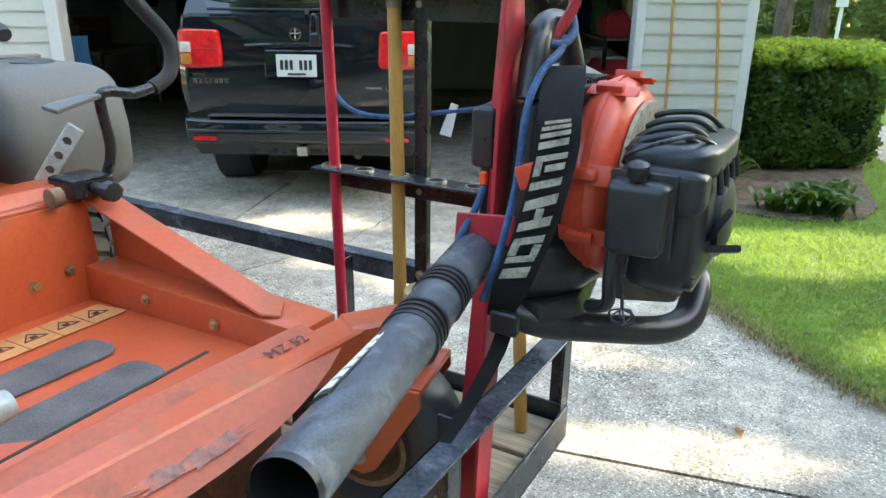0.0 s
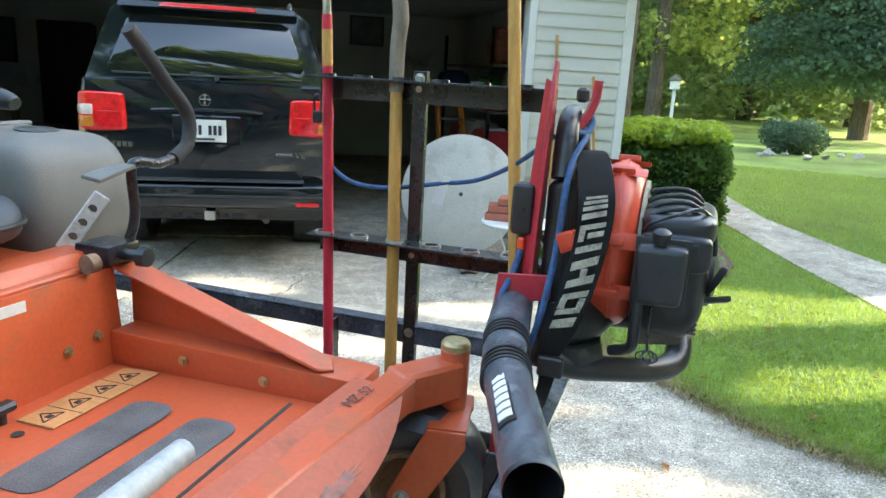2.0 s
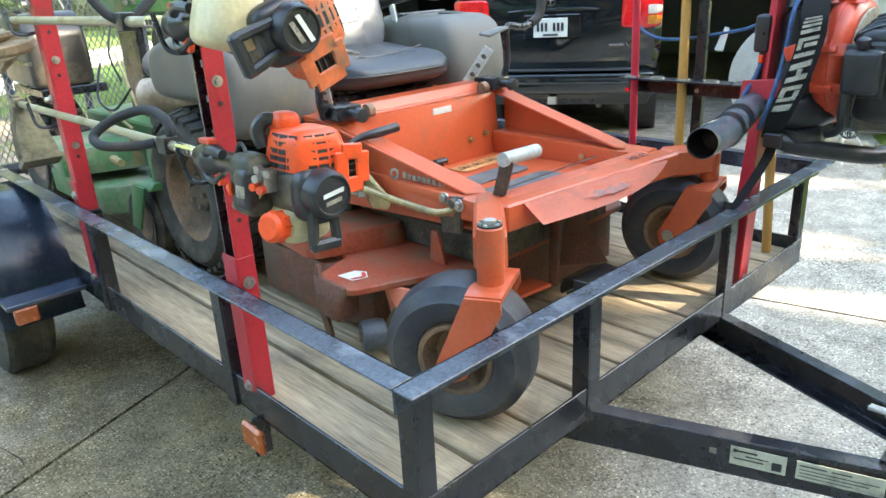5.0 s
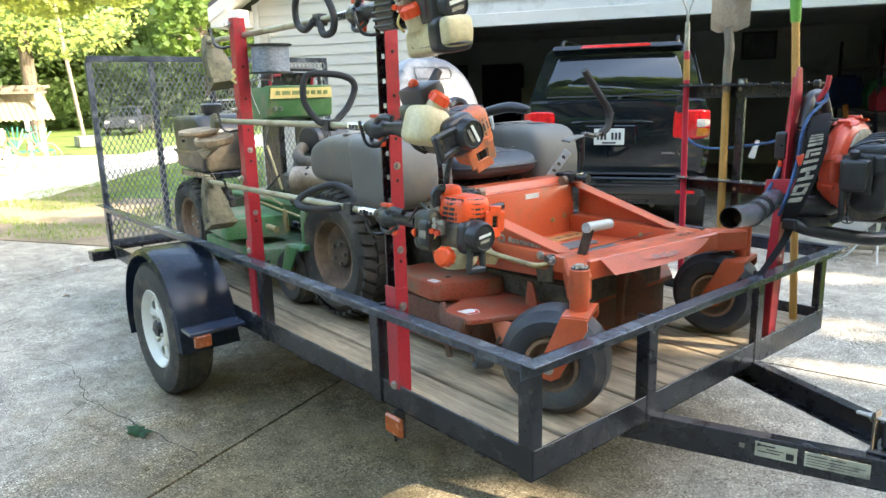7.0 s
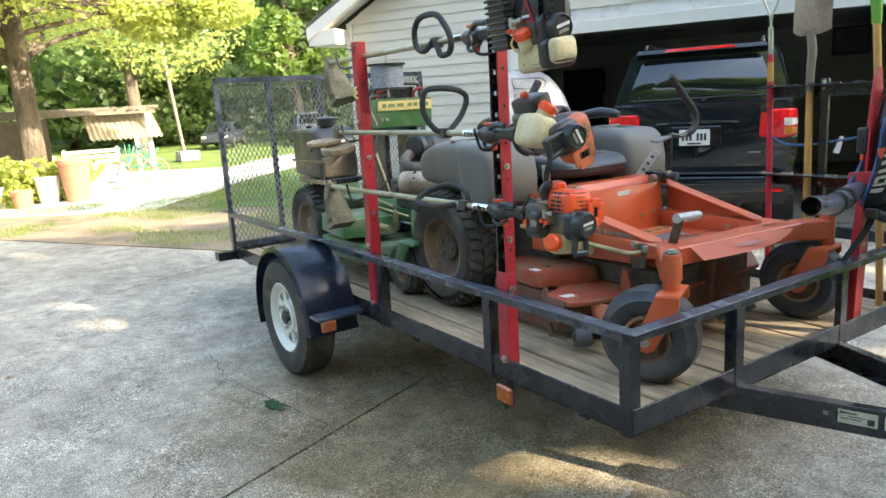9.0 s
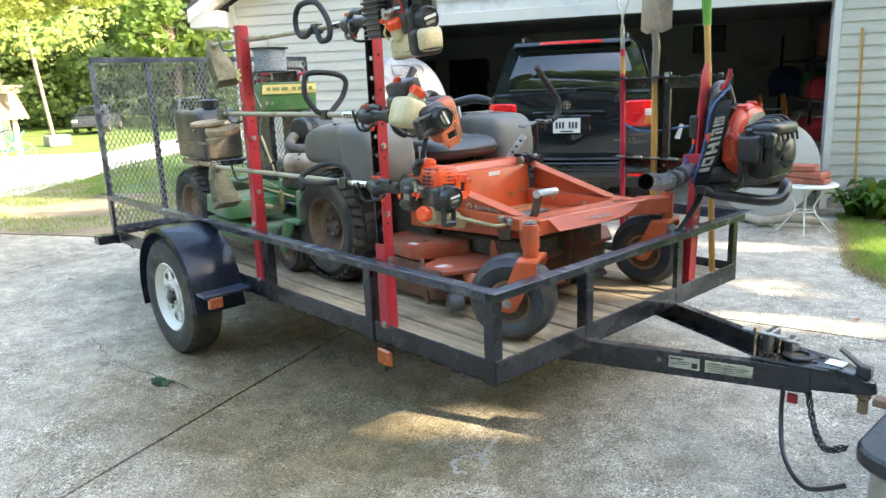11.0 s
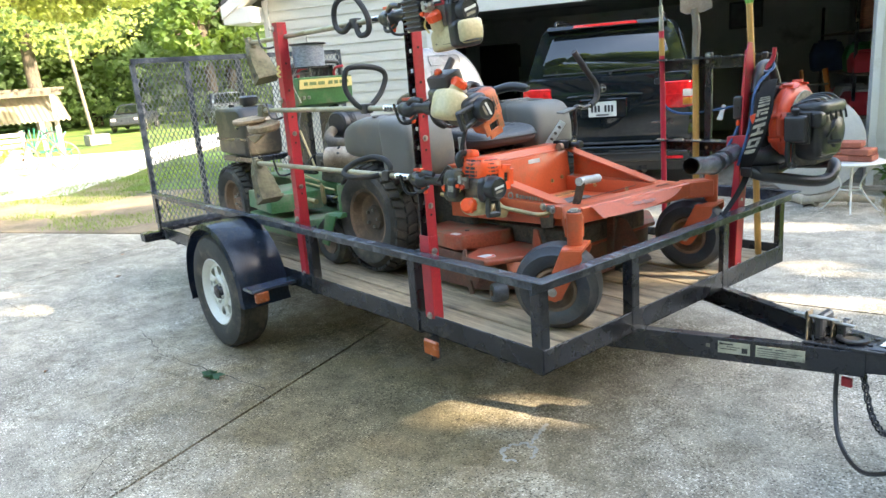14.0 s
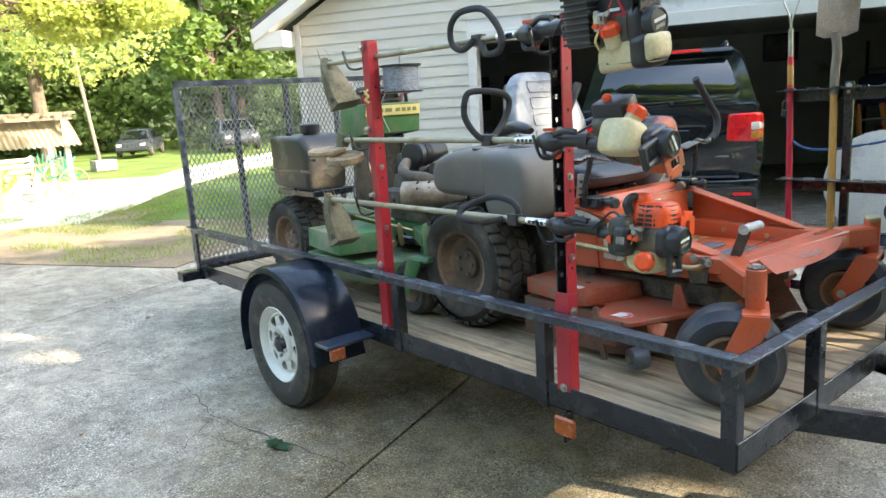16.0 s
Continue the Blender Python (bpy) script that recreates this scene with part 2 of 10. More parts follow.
AMBER = surface("amber_lens", (0.42, 0.095, 0.025), 0.25, var=0.2, scale=30, bump=0.2, dirt=(0.35, 0.13, 0.07), dirt_amount=0.2)
DECK_WOOD = surface("weathered_deck_wood", (0.35, 0.27, 0.175), 0.85, var=0.36, scale=5, fine=38, bump=0.5, stretch=(0.35, 6, 6), dirt=(0.12, 0.095, 0.07), dirt_amount=0.26, dirt_scale=2.2, tint=0.16, bump_dist=0.006)
POLE_WOOD = surface("varnished_handle_wood", (0.50, 0.27, 0.075), 0.42, var=0.2, scale=4, fine=60, bump=0.15, stretch=(8, 8, 0.7))
GREY_WOOD = surface("weathered_grey_wood", (0.20, 0.17, 0.13), 0.8, var=0.3, scale=6, bump=0.4, stretch=(6, 6, 0.8))
RED_POLE = surface("red_fibreglass_pole", (0.55, 0.025, 0.055), 0.35, var=0.12, scale=6, bump=0.05)
WHITE_PAPER = surface("white_paper", (0.75, 0.74, 0.70), 0.7, var=0.06, bump=0.1)
GRIP_TAPE = surface("grey_grip_pad", (0.115, 0.105, 0.10), 0.9, var=0.3, scale=14, fine=240, bump=0.6, dirt=(0.24, 0.13, 0.09), dirt_amount=0.2)
LABEL_TAN = surface("faded_warning_label", (0.58, 0.27, 0.10), 0.5, var=0.15, scale=12, bump=0.05)
BLUE_ROPE = surface("blue_bungee_cord", (0.03, 0.085, 0.20), 0.7, var=0.35, scale=60, fine=300, bump=0.5)
STRAP = surface("black_woven_strap", (0.022, 0.022, 0.024), 0.85, var=0.3, fine=420, bump=0.6, dirt=(0.08, 0.075, 0.065), dirt_amount=0.2)
PRINT = surface("worn_pale_print", (0.31, 0.28, 0.215), 0.8, var=0.3, scale=40, fine=300, bump=0.1, dirt=(0.10, 0.10, 0.10), dirt_amount=0.3, dirt_scale=60)
CHROME = surface("worn_chrome", (0.62, 0.62, 0.60), 0.18, metal=1.0, var=0.1, scale=10, bump=0.03)
SIDING = surface("cream_vinyl_siding", (0.56, 0.54, 0.47), 0.5, var=0.06, scale=1.4, fine=60, bump=0.08, dirt=(0.50, 0.47, 0.36), dirt_amount=0.12, dirt_scale=1.2, stretch=(1, 1, 4), tint=0.02)
WHITE_TRIM = surface("white_painted_trim", (0.66, 0.65, 0.61), 0.45, var=0.05, scale=3, bump=0.06, dirt=(0.48, 0.46, 0.40), dirt_amount=0.12)
GARAGE_WALL = surface("garage_wallboard", (0.66, 0.66, 0.64), 0.9, var=0.08, scale=2, bump=0.1, dirt=(0.18, 0.17, 0.16), dirt_amount=0.15, dirt_scale=1)
ROOFING = surface("asphalt_shingle", (0.09, 0.085, 0.08), 0.9, var=0.3, scale=8, bump=0.4)
CAR_PAINT = surface("black_green_car_paint", (0.007, 0.011, 0.014), 0.06, var=0.15, scale=2, bump=0.0, coat=0.6, spec=0.5, dirt=(0.012, 0.014, 0.013), dirt_amount=0.15, rough_var=0.04)
CAR_TRIM = surface("dark_grey_car_plastic", (0.030, 0.032, 0.035), 0.4, var=0.15, scale=6, bump=0.08)
CAR_GLASS = surface("tinted_car_glass", (0.006, 0.008, 0.009), 0.03, var=0.1, bump=0.0, coat=1.0, rough_var=0.01)
LAMP_RED = surface("red_lamp_lens", (0.74, 0.014, 0.020), 0.10, var=0.25, scale=20, bump=0.15, coat=0.8, sub=0.1)
LAMP_CLEAR = surface("clear_lamp_lens", (0.70, 0.60, 0.54), 0.12, var=0.15, scale=30, bump=0.15, coat=0.8)
LAMP_AMBER = surface("amber_lamp_lens", (0.55, 0.17, 0.02), 0.15, var=0.2, scale=30, bump=0.15, coat=0.8)
PLATE = surface("white_number_plate", (0.66, 0.67, 0.64), 0.35, var=0.06, scale=8, bump=0.05)
DARK_INK = surface("dark_ink", (0.02, 0.02, 0.025), 0.5, var=0.1, bump=0.0)
CONCRETE = concrete_material()
JOINT = surface("joint_dirt", (0.032, 0.028, 0.022), 0.95, var=0.3, bump=0.3)
GRASS_GROUND = surface("turf", (0.14, 0.22, 0.035), 0.95, var=0.45, scale=0.7, fine=30, bump=0.8, bump_dist=0.03, dirt=(0.15, 0.125, 0.055), dirt_amount=0.25, dirt_scale=0.6)
DRY_BLADE = surface("dry_grass_blade", (0.33, 0.26, 0.12), 0.8, var=0.3, scale=3, bump=0.0, tint=0.3, island=True)
DIRT = surface("bare_sandy_soil", (0.30, 0.225, 0.15), 0.95, var=0.25, scale=1.6, fine=25, bump=0.7, bump_dist=0.02, dirt=(0.12, 0.11, 0.05), dirt_amount=0.3, dirt_scale=1.0)
GRAVEL = surface("pale_gravel", (0.74, 0.70, 0.62), 0.95, var=0.25, scale=1.2, fine=24, bump=0.8, bump_dist=0.02)
MULCH = surface("brown_mulch", (0.13, 0.085, 0.055), 0.95, var=0.5, scale=7, fine=40, bump=1.0, bump_dist=0.03, dirt=(0.25, 0.20, 0.15), dirt_amount=0.2)
BARK = surface("tree_bark", (0.15, 0.115, 0.085), 0.95, var=0.4, scale=4, fine=16, stretch=(3, 3, 0.5), bump=1.0, bump_dist=0.03)


def leaf_material(name, color, through_color, tint=0.35):
    m = surface(name, color, 0.5, var=0.25, scale=0.8, fine=6, bump=0.0, tint=tint, island=True, spec=0.4)
    n, l = m.node_tree.nodes, m.node_tree.links
    b = n["Principled BSDF"]
    tr = n.new("ShaderNodeBsdfTranslucent")
    tr.inputs[0].default_value = (*through_color, 1)
    mx = n.new("ShaderNodeMixShader")
    mx.inputs[0].default_value = 0.45
    l.new(b.outputs[0], mx.inputs[1])
    l.new(tr.outputs[0], mx.inputs[2])
    l.new(mx.outputs[0], n["Material Output"].inputs[0])
    return m


LEAF = leaf_material("broad_leaf", (0.115, 0.18, 0.05), (0.34, 0.46, 0.09))
# bright leaf for sunlit foliage, with the sun's glow put into its colour
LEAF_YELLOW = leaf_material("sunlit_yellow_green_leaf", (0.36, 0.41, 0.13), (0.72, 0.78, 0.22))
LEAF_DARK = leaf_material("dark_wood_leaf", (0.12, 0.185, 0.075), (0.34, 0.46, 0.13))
# paler leaf for the wood's edge: haze and sun put into its colour
LEAF_FAR = leaf_material("hazy_lit_far_leaf", (0.20, 0.28, 0.12), (0.50, 0.60, 0.26))
LEAF_HEDGE = leaf_material("hedge_leaf", (0.055, 0.12, 0.022), (0.14, 0.25, 0.03))
LEAF_HEDGE_NEW = leaf_material("fresh_hedge_leaf", (0.17, 0.27, 0.03), (0.40, 0.52, 0.05))
BLADE = leaf_material("grass_blade", (0.13, 0.235, 0.04), (0.38, 0.48, 0.06))
NEEDLE = leaf_material("conifer_foliage", (0.075, 0.135, 0.08), (0.16, 0.25, 0.12))


# ---- builders ----
LOCAL = {}


def thing(name, base=(0, 0, 0), label="", category="", group="", kind="", m=None):
    """An Empty at a thing's base. Parts are given in the world's metres, or, if a pose m is given, in the thing's own."""
    ob = new(name)
    ob.empty_display_size = 0.1
    ob.matrix_basis = m if m is not None else Matrix.Translation(base)
    LOCAL[ob] = Matrix.Identity(4) if m is not None else Matrix.Translation(base).inverted()
    return tagged(ob, label, category, group, kind)


def mesh_of(name, bm, material, smooth=True):
    me = bpy.data.meshes.new(name)
    bmesh.ops.recalc_face_normals(bm, faces=bm.faces[:])
    bm.to_mesh(me)
    bm.free()
    me.materials.append(material)
    if smooth:
        me.shade_smooth()
        me.set_sharp_from_angle(angle=radians(35))
    return me


def part(name, bm, material, parent, label="", kind="", smooth=True):
    top = parent
    while top.parent:
        top = top.parent
    bm.transform(LOCAL[top])
    ob = new(name, mesh_of(name, bm, material, smooth))
    ob.parent = parent
    return tagged(ob, label, kind=kind)


def single(name, bm, material, base, label, category, group="", kind="", smooth=True):
    """A thing that is one mesh, given in the world's metres."""
    bm.transform(Matrix.Translation(base).inverted())
    ob = new(name, mesh_of(name, bm, material, smooth))
    ob.location = base
    return tagged(ob, label, category, group, kind)


def box(x0, x1, y0, y1, z0, z1, bevel=0.004, bm=None, m=None, seg=1):
    own = bmesh.new()
    bmesh.ops.create_cube(own, size=1)
    own.transform(Matrix.Translation(((x0 + x1) / 2, (y0 + y1) / 2, (z0 + z1) / 2)) @ Matrix.Diagonal((abs(x1 - x0), abs(y1 - y0), abs(z1 - z0), 1)))
    if bevel:
        bmesh.ops.bevel(own, geom=own.edges[:], offset=bevel, segments=seg, profile=0.6, affect="EDGES")
    return merge(bm, own, m)


def merge(bm, own, m=None):
    if m is not None:
        own.transform(m)
    if bm is None:
        return own
    me = bpy.data.meshes.new("join")
    own.to_mesh(me)
    own.free()
    bm.from_mesh(me)
    bpy.data.meshes.remove(me)
    return bm


def bar(p, q, w, h, bevel=0.003, bm=None, up=(0, 0, 1), seg=1):
    """A straight bar of width w and height h from p to q."""
    p, q = Vector(p), Vector(q)
    d = q - p
    x = d.normalized()
    y = Vector(up).cross(x)
    y = y.normalized() if y.length > 1e-4 else Vector((0, 1, 0)).cross(x).normalized()
    z = x.cross(y)
    m = Matrix((x, y, z)).transposed().to_4x4()
    m.translation = (p + q) / 2
    return box(-d.length / 2, d.length / 2, -w / 2, w / 2, -h / 2, h / 2, bevel, bm, m, seg)


def smooth_path(points, steps=6):
    """Points along a rounded line through the given ones."""
    p = [Vector(q) for q in points]
    if len(p) < 3:
        return p
    out = []
    for i in range(len(p) - 1):
        a, b, c, d = p[max(i - 1, 0)], p[i], p[i + 1], p[min(i + 2, len(p) - 1)]
        for k in range(steps):
            t = k / steps
            out.append(0.5 * (2 * b + (c - a) * t + (2 * a - 5 * b + 4 * c - d) * t * t + (3 * b - a - 3 * c + d) * t * t * t))
    return out + [p[-1]]


def tube(points, r, seg=12, bm=None, steps=6, flat=1.0, cap=True, up=(0, 0, 1)):
    """A round tube along a rounded line; r is a radius or one for each point. flat squeezes it."""
    path = smooth_path(points, steps)
    n = len(path)
    if isinstance(r, (int, float)):
        radii = [r] * n
    else:
        xs = np.linspace(0, 1, len(r))
        radii = [float(v) for v in np.interp(np.linspace(0, 1, n), xs, r)]
    own = bmesh.new()
    rings = []
    side = None
    for i, c in enumerate(path):
        d = (path[min(i + 1, n - 1)] - path[max(i - 1, 0)]).normalized()
        if side is None:
            side = Vector(up).cross(d)
            side = side.normalized() if side.length > 1e-3 else Vector((0, 1, 0)).cross(d).normalized()
        side = (side - d * side.dot(d)).normalized()
        other = d.cross(side)
        rings.append([own.verts.new(c + radii[i] * (math.cos(a) * side + flat * math.sin(a) * other)) for a in (2 * math.pi * k / seg for k in range(seg))])
    for a, b in zip(rings, rings[1:]):
        for k in range(seg):
            own.faces.new((a[k], a[(k + 1) % seg], b[(k + 1) % seg], b[k]))
    if cap:
        own.faces.new(rings[0][::-1])
        own.faces.new(rings[-1])
    return merge(bm, own)


def rod(p, q, r, seg=14, bm=None, r2=None):
    return tube([p, q], [r, r if r2 is None else r2], seg, bm)


def spin(profile, origin, axis, seg=32, bm=None):
    """Turns a profile of (along the axis, radius) round an axis through origin."""
    axis = Vector(axis).normalized()
    side = axis.orthogonal().normalized()
    other = axis.cross(side)
    own = bmesh.new()
    o = Vector(origin)
    rings = []
    for h, r in profile:
        if r < 1e-5:
            rings.append([own.verts.new(o + axis * h)])
        else:
            rings.append([own.verts.new(o + axis * h + r * (math.cos(a) * side + math.sin(a) * other)) for a in (2 * math.pi * k / seg for k in range(seg))])
    for a, b in zip(rings, rings[1:]):
        for k in range(seg):
            k2 = (k + 1) % seg
            if len(a) == 1 and len(b) == 1:
                continue
            if len(a) == 1:
                own.faces.new((a[0], b[k2], b[k]))
            elif len(b) == 1:
                own.faces.new((a[k], a[k2], b[0]))
            else:
                own.faces.new((a[k], a[k2], b[k2], b[k]))
    return merge(bm, own)


def prism(outline, way, bevel=0.0, bm=None, seg=1):
    """A flat outline of points, pushed along the vector way."""
    own = bmesh.new()
    vs = [own.verts.new(Vector(p)) for p in outline]
    f = own.faces.new(vs)
    ext = bmesh.ops.extrude_face_region(own, geom=[f])
    bmesh.ops.translate(own, vec=Vector(way), verts=[v for v in ext["geom"] if isinstance(v, bmesh.types.BMVert)])
    if bevel:
        bmesh.ops.bevel(own, geom=own.edges[:], offset=bevel, segments=seg, profile=0.6, affect="EDGES")
    return merge(bm, own)


def hull(points, bevel=0.0, bm=None, seg=2, m=None):
    own = bmesh.new()
    for p in points:
        own.verts.new(p)
    res = bmesh.ops.convex_hull(own, input=own.verts[:])
    bmesh.ops.delete(own, geom=[g for g in res["geom_interior"] if isinstance(g, bmesh.types.BMVert)], context="VERTS")
    bmesh.ops.dissolve_limit(own, angle_limit=radians(4), verts=own.verts[:], edges=own.edges[:])
    if bevel:
        bmesh.ops.bevel(own, geom=own.edges[:], offset=bevel, segments=seg, profile=0.6, affect="EDGES")
    return merge(bm, own, m)


def bolt(p, way, r=0.010, h=0.008, bm=None):
    """A hexagon bolt head on a washer."""
    w = Vector(way).normalized()
    bm = spin([(0, 0), (0, r * 1.5), (h * 0.25, r * 1.5), (h * 0.25, 0)], p, w, 14, bm)
    return spin([(h * 0.25, 0), (h * 0.25, r), (h, r * 0.95), (h * 1.1, 0)], p, w, 6, bm)


def writing(text, size, material, parent, m, name="lettering", label="", thick=0.0012):
    """Raised letters in the built-in font, lying in the plane of m, x along the line."""
    cu = bpy.data.curves.new("letters", "FONT")
    cu.body, cu.size, cu.extrude, cu.align_x, cu.align_y = text, size, thick, "CENTER", "CENTER"
    ob = bpy.data.objects.new("letters", cu)
    scene.collection.objects.link(ob)
    me = bpy.data.meshes.new_from_object(ob.evaluated_get(bpy.context.evaluated_depsgraph_get()))
    bpy.data.objects.remove(ob)
    bm = bmesh.new()
    bm.from_mesh(me)
    bpy.data.meshes.remove(me)
    bm.transform(m)
    return part(name, bm, material, parent, label, smooth=False)


def frame_of(origin, along, up):
    """A pose whose x runs along, y up, z out."""
    x = Vector(along).normalized()
    y = (Vector(up) - x * Vector(up).dot(x)).normalized()
    m = Matrix((x, y, x.cross(y))).transposed().to_4x4()
    m.translation = Vector(origin)
    return m


def pillow(c, hx, hy, hz, e=0.35, f=0.45, bm=None, warp=None, m=None, nu=36, nv=18):
    """A rounded block: a superellipsoid of the given half sizes, e round the upright axis and f over the top; warp bends its points."""
    def pw(v, k):
        return math.copysign(abs(v) ** k, v)
    own = bmesh.new()
    rows = []
    for j in range(1, nv):
        b = -math.pi / 2 + math.pi * j / nv
        row = []
        for i in range(nu):
            a = 2 * math.pi * i / nu
            q = Vector((pw(math.cos(b), f) * pw(math.cos(a), e), pw(math.cos(b), f) * pw(math.sin(a), e), pw(math.sin(b), f)))
            v = Vector((q.x * hx, q.y * hy, q.z * hz))
            row.append(own.verts.new(Vector(c) + (warp(v, q) if warp else v)))
        rows.append(row)
    for r0, r1 in zip(rows, rows[1:]):
        for i in range(nu):
            own.faces.new((r0[i], r0[(i + 1) % nu], r1[(i + 1) % nu], r1[i]))
    own.faces.new(rows[0][::-1])
    own.faces.new(rows[-1])
    return merge(bm, own, m)

# ---- ground ----
TURN_HOUSE = 30.5
HOUSE = pose(-5.5, 4.2, 0, 0, 0, TURN_HOUSE)
UX, UY = math.cos(radians(TURN_HOUSE)), math.sin(radians(TURN_HOUSE))


def at_house(u, f, z=0.0):
    return Vector((-5.5 + u * UX - f * UY, 4.2 + u * UY + f * UX, z))


def sheet(name, outline, z0, z1, material, label, kind="structure", bumpy=0.0, cell=0.5):
    """A thick flat piece of ground with the given outline."""
    bm = bmesh.new()
    vs = [bm.verts.new((x, y, z1)) for x, y in outline]
    f = bm.faces.new(vs)
    ext = bmesh.ops.extrude_face_region(bm, geom=[f])
    bmesh.ops.translate(bm, vec=(0, 0, z0 - z1), verts=[v for v in ext["geom"] if isinstance(v, bmesh.types.BMVert)])
    ob = new(name, mesh_of(name, bm, material, False))
    return tagged(ob, label, kind=kind)


bm = bmesh.new()
bmesh.ops.create_grid(bm, x_segments=60, y_segments=60, size=220)
for v in bm.verts:
    far = max(0.0, v.co.length - 45)
    v.co.z = -0.06 + 0.004 * far * noise.noise(v.co * 0.02)
ground = tagged(new("ground", mesh_of("ground", bm, GRASS_GROUND)), "green and dry lawn ground reaching to the woods", kind="structure")


def cut(poly, p, way, gap):
    """Splits a convex polygon by a line, leaving a gap. Returns the one or two pieces."""
    n = Vector((-way[1], way[0])).normalized()
    out = []
    for sign in (1, -1):
        keep = []
        for a, b in zip(poly, poly[1:] + poly[:1]):
            a, b = Vector(a), Vector(b)
            da, db = sign * n.dot(a - Vector(p)) - gap / 2, sign * n.dot(b - Vector(p)) - gap / 2
            if da >= 0:
                keep.append(tuple(a))
            if (da > 0) != (db > 0) and abs(da - db) > 1e-9:
                keep.append(tuple(a.lerp(b, da / (da - db))))
        if len(keep) > 2:
            out.append(keep)
    return out


DRIVE_A = [tuple(at_house(u, f).xy) for u, f in ((-30, -2.45), (-30, -30), (26, -30), (26, -2.45))]
DRIVE_B = [tuple(at_house(u, f).xy) for u, f in ((-2.8, -2.452), (26, -2.452), (26, 7.9), (-2.8, 7.9))]
road = thing("driveway", (0, 0, 0), "pale aggregate concrete driveway with cracks and mossy stains", "driveway", kind="structure")
bed = bmesh.new()
for poly in (DRIVE_A, DRIVE_B):
    f = bed.faces.new([bed.verts.new((x, y, -0.022)) for x, y in poly])
part("joint_bed", bed, JOINT, road, smooth=False)
J1, J2 = ((-1.567, -0.33), (-0.372, 0.928)), ((-0.19, 2.45), (0.974, 0.226))
J3 = ((-5.2, -1.6), (-0.40, 0.917))
slabs = [DRIVE_A, DRIVE_B]
for p, way in (J1, J2, J3, ((3.4, -1.0), (-0.38, 0.925)), ((-1.2, -4.6), (0.93, 0.37))):
    slabs = [piece for poly in slabs for piece in cut(poly, p, way, 0.017)]
for poly in slabs:
    bm = bmesh.new()
    bm.faces.new([bm.verts.new((x, y, 0)) for x, y in poly])
    ext = bmesh.ops.extrude_face_region(bm, geom=bm.faces[:])
    bmesh.ops.translate(bm, vec=(0, 0, -0.02), verts=[v for v in ext["geom"] if isinstance(v, bmesh.types.BMVert)])
    part("concrete_slab", bm, CONCRETE, road, smooth=False)


def crack(points, width):
    """A ragged hairline crack with crumbled edges, lying along a line on the slab."""
    bm = bmesh.new()
    path, last = [], None
    for a, b in zip(points, points[1:]):
        a, b = Vector((*a, 0)), Vector((*b, 0))
        steps = max(2, int((b - a).length / 0.035))
        side = Vector((-(b - a).y, (b - a).x, 0)).normalized()
        for k in range(steps):
            p = a.lerp(b, k / steps)
            path.append((p + side * 0.03 * noise.noise(p * 9), side))
    for p, side in path:
        w = width * random.uniform(0.15, 1.0)
        pair = [bm.verts.new((*(p + side * w * s).xy, 0.003)) for s in (1, -1)]
        if last:
            bm.faces.new((last[0], last[1], pair[1], pair[0]))
        last = pair
    return part("crack", bm, JOINT, road, smooth=False)


crack([(-4.9, -1.1), (-4.1, -0.95), (-3.2, -0.55), (-2.6, -0.62), (-2.02, -0.48), (-1.58, -0.40)], 0.003)
crack([(-2.6, -0.62), (-2.3, -0.95), (-2.35, -1.35)], 0.003)
crack([(-7.2, -0.6), (-5.6, -0.35), (-4.2, 0.2)], 0.002)
crack([(0.25, -0.75), (0.45, -0.25), (0.62, 0.10), (0.9, 0.45)], 0.003)
crack([(-2.55, 2.7), (-2.4, 3.3), (-2.25, 3.9), (-2.35, 4.6)], 0.006)
crack([(0.9, 2.1), (1.3, 2.3), (1.6, 2.7)], 0.003)
crack([(-1.55, -1.2), (-1.2, -1.5), (-0.9, -1.45)], 0.003)
bm = bmesh.new()


def smear(points, width):
    """A ragged flat ribbon of mortar along a line."""
    last = None
    for p, q in zip(points, points[1:]):
        side = Vector((-(q - p).y, (q - p).x, 0)).normalized()
        w = width * (0.45 + abs(noise.noise(p * 31)) * 1.6)
        pair = [bm.verts.new((p + side * w).to_tuple()), bm.verts.new((p - side * w * 0.8).to_tuple())]
        if last:
            bm.faces.new((last[0], last[1], pair[1], pair[0]))
        last = pair


smear([Vector((-0.19 + (0.066 + 0.012 * math.sin(2.3 * k)) * math.cos(2 * math.pi * k / 26), 0.03 + (0.075 + 0.014 * math.sin(1.7 * k)) * math.sin(2 * math.pi * k / 26), 0.004)) for k in range(25)], 0.014)
smear([Vector((-0.20 - 0.07 * t / 16 + 0.006 * math.sin(1.9 * t), 0.115 + 0.19 * t / 16, 0.0045)) for t in range(17)], 0.011)
part("mortar_patch", bm, surface("pale_mortar", (0.34, 0.335, 0.31), 0.9, var=0.2, scale=12, bump=0.4), road, "pale mortar filling in a crack", smooth=False)

LAWN_EDGE = [(-0.95, 6.3), (-0.75, 5.9), (-0.53, 5.39), (-0.28, 4.72), (-0.06, 4.17), (0.30, 3.83), (0.73, 3.45), (1.2, 3.27), (2.2, 3.12), (4.5, 3.0), (12, 2.8)]
sheet("lawn_right", LAWN_EDGE + [(40, 2.8), (40, 40), (-0.2, 40), (-0.3, 7.4)], -0.06, 0.018, GRASS_GROUND, "green mown lawn beside the driveway and house")
PATH_NEAR = [(0.58, 11.2), (0.74, 8.9), (1.27, 7.2), (1.85, 5.7), (2.65, 4.5), (4.2, 3.5)]
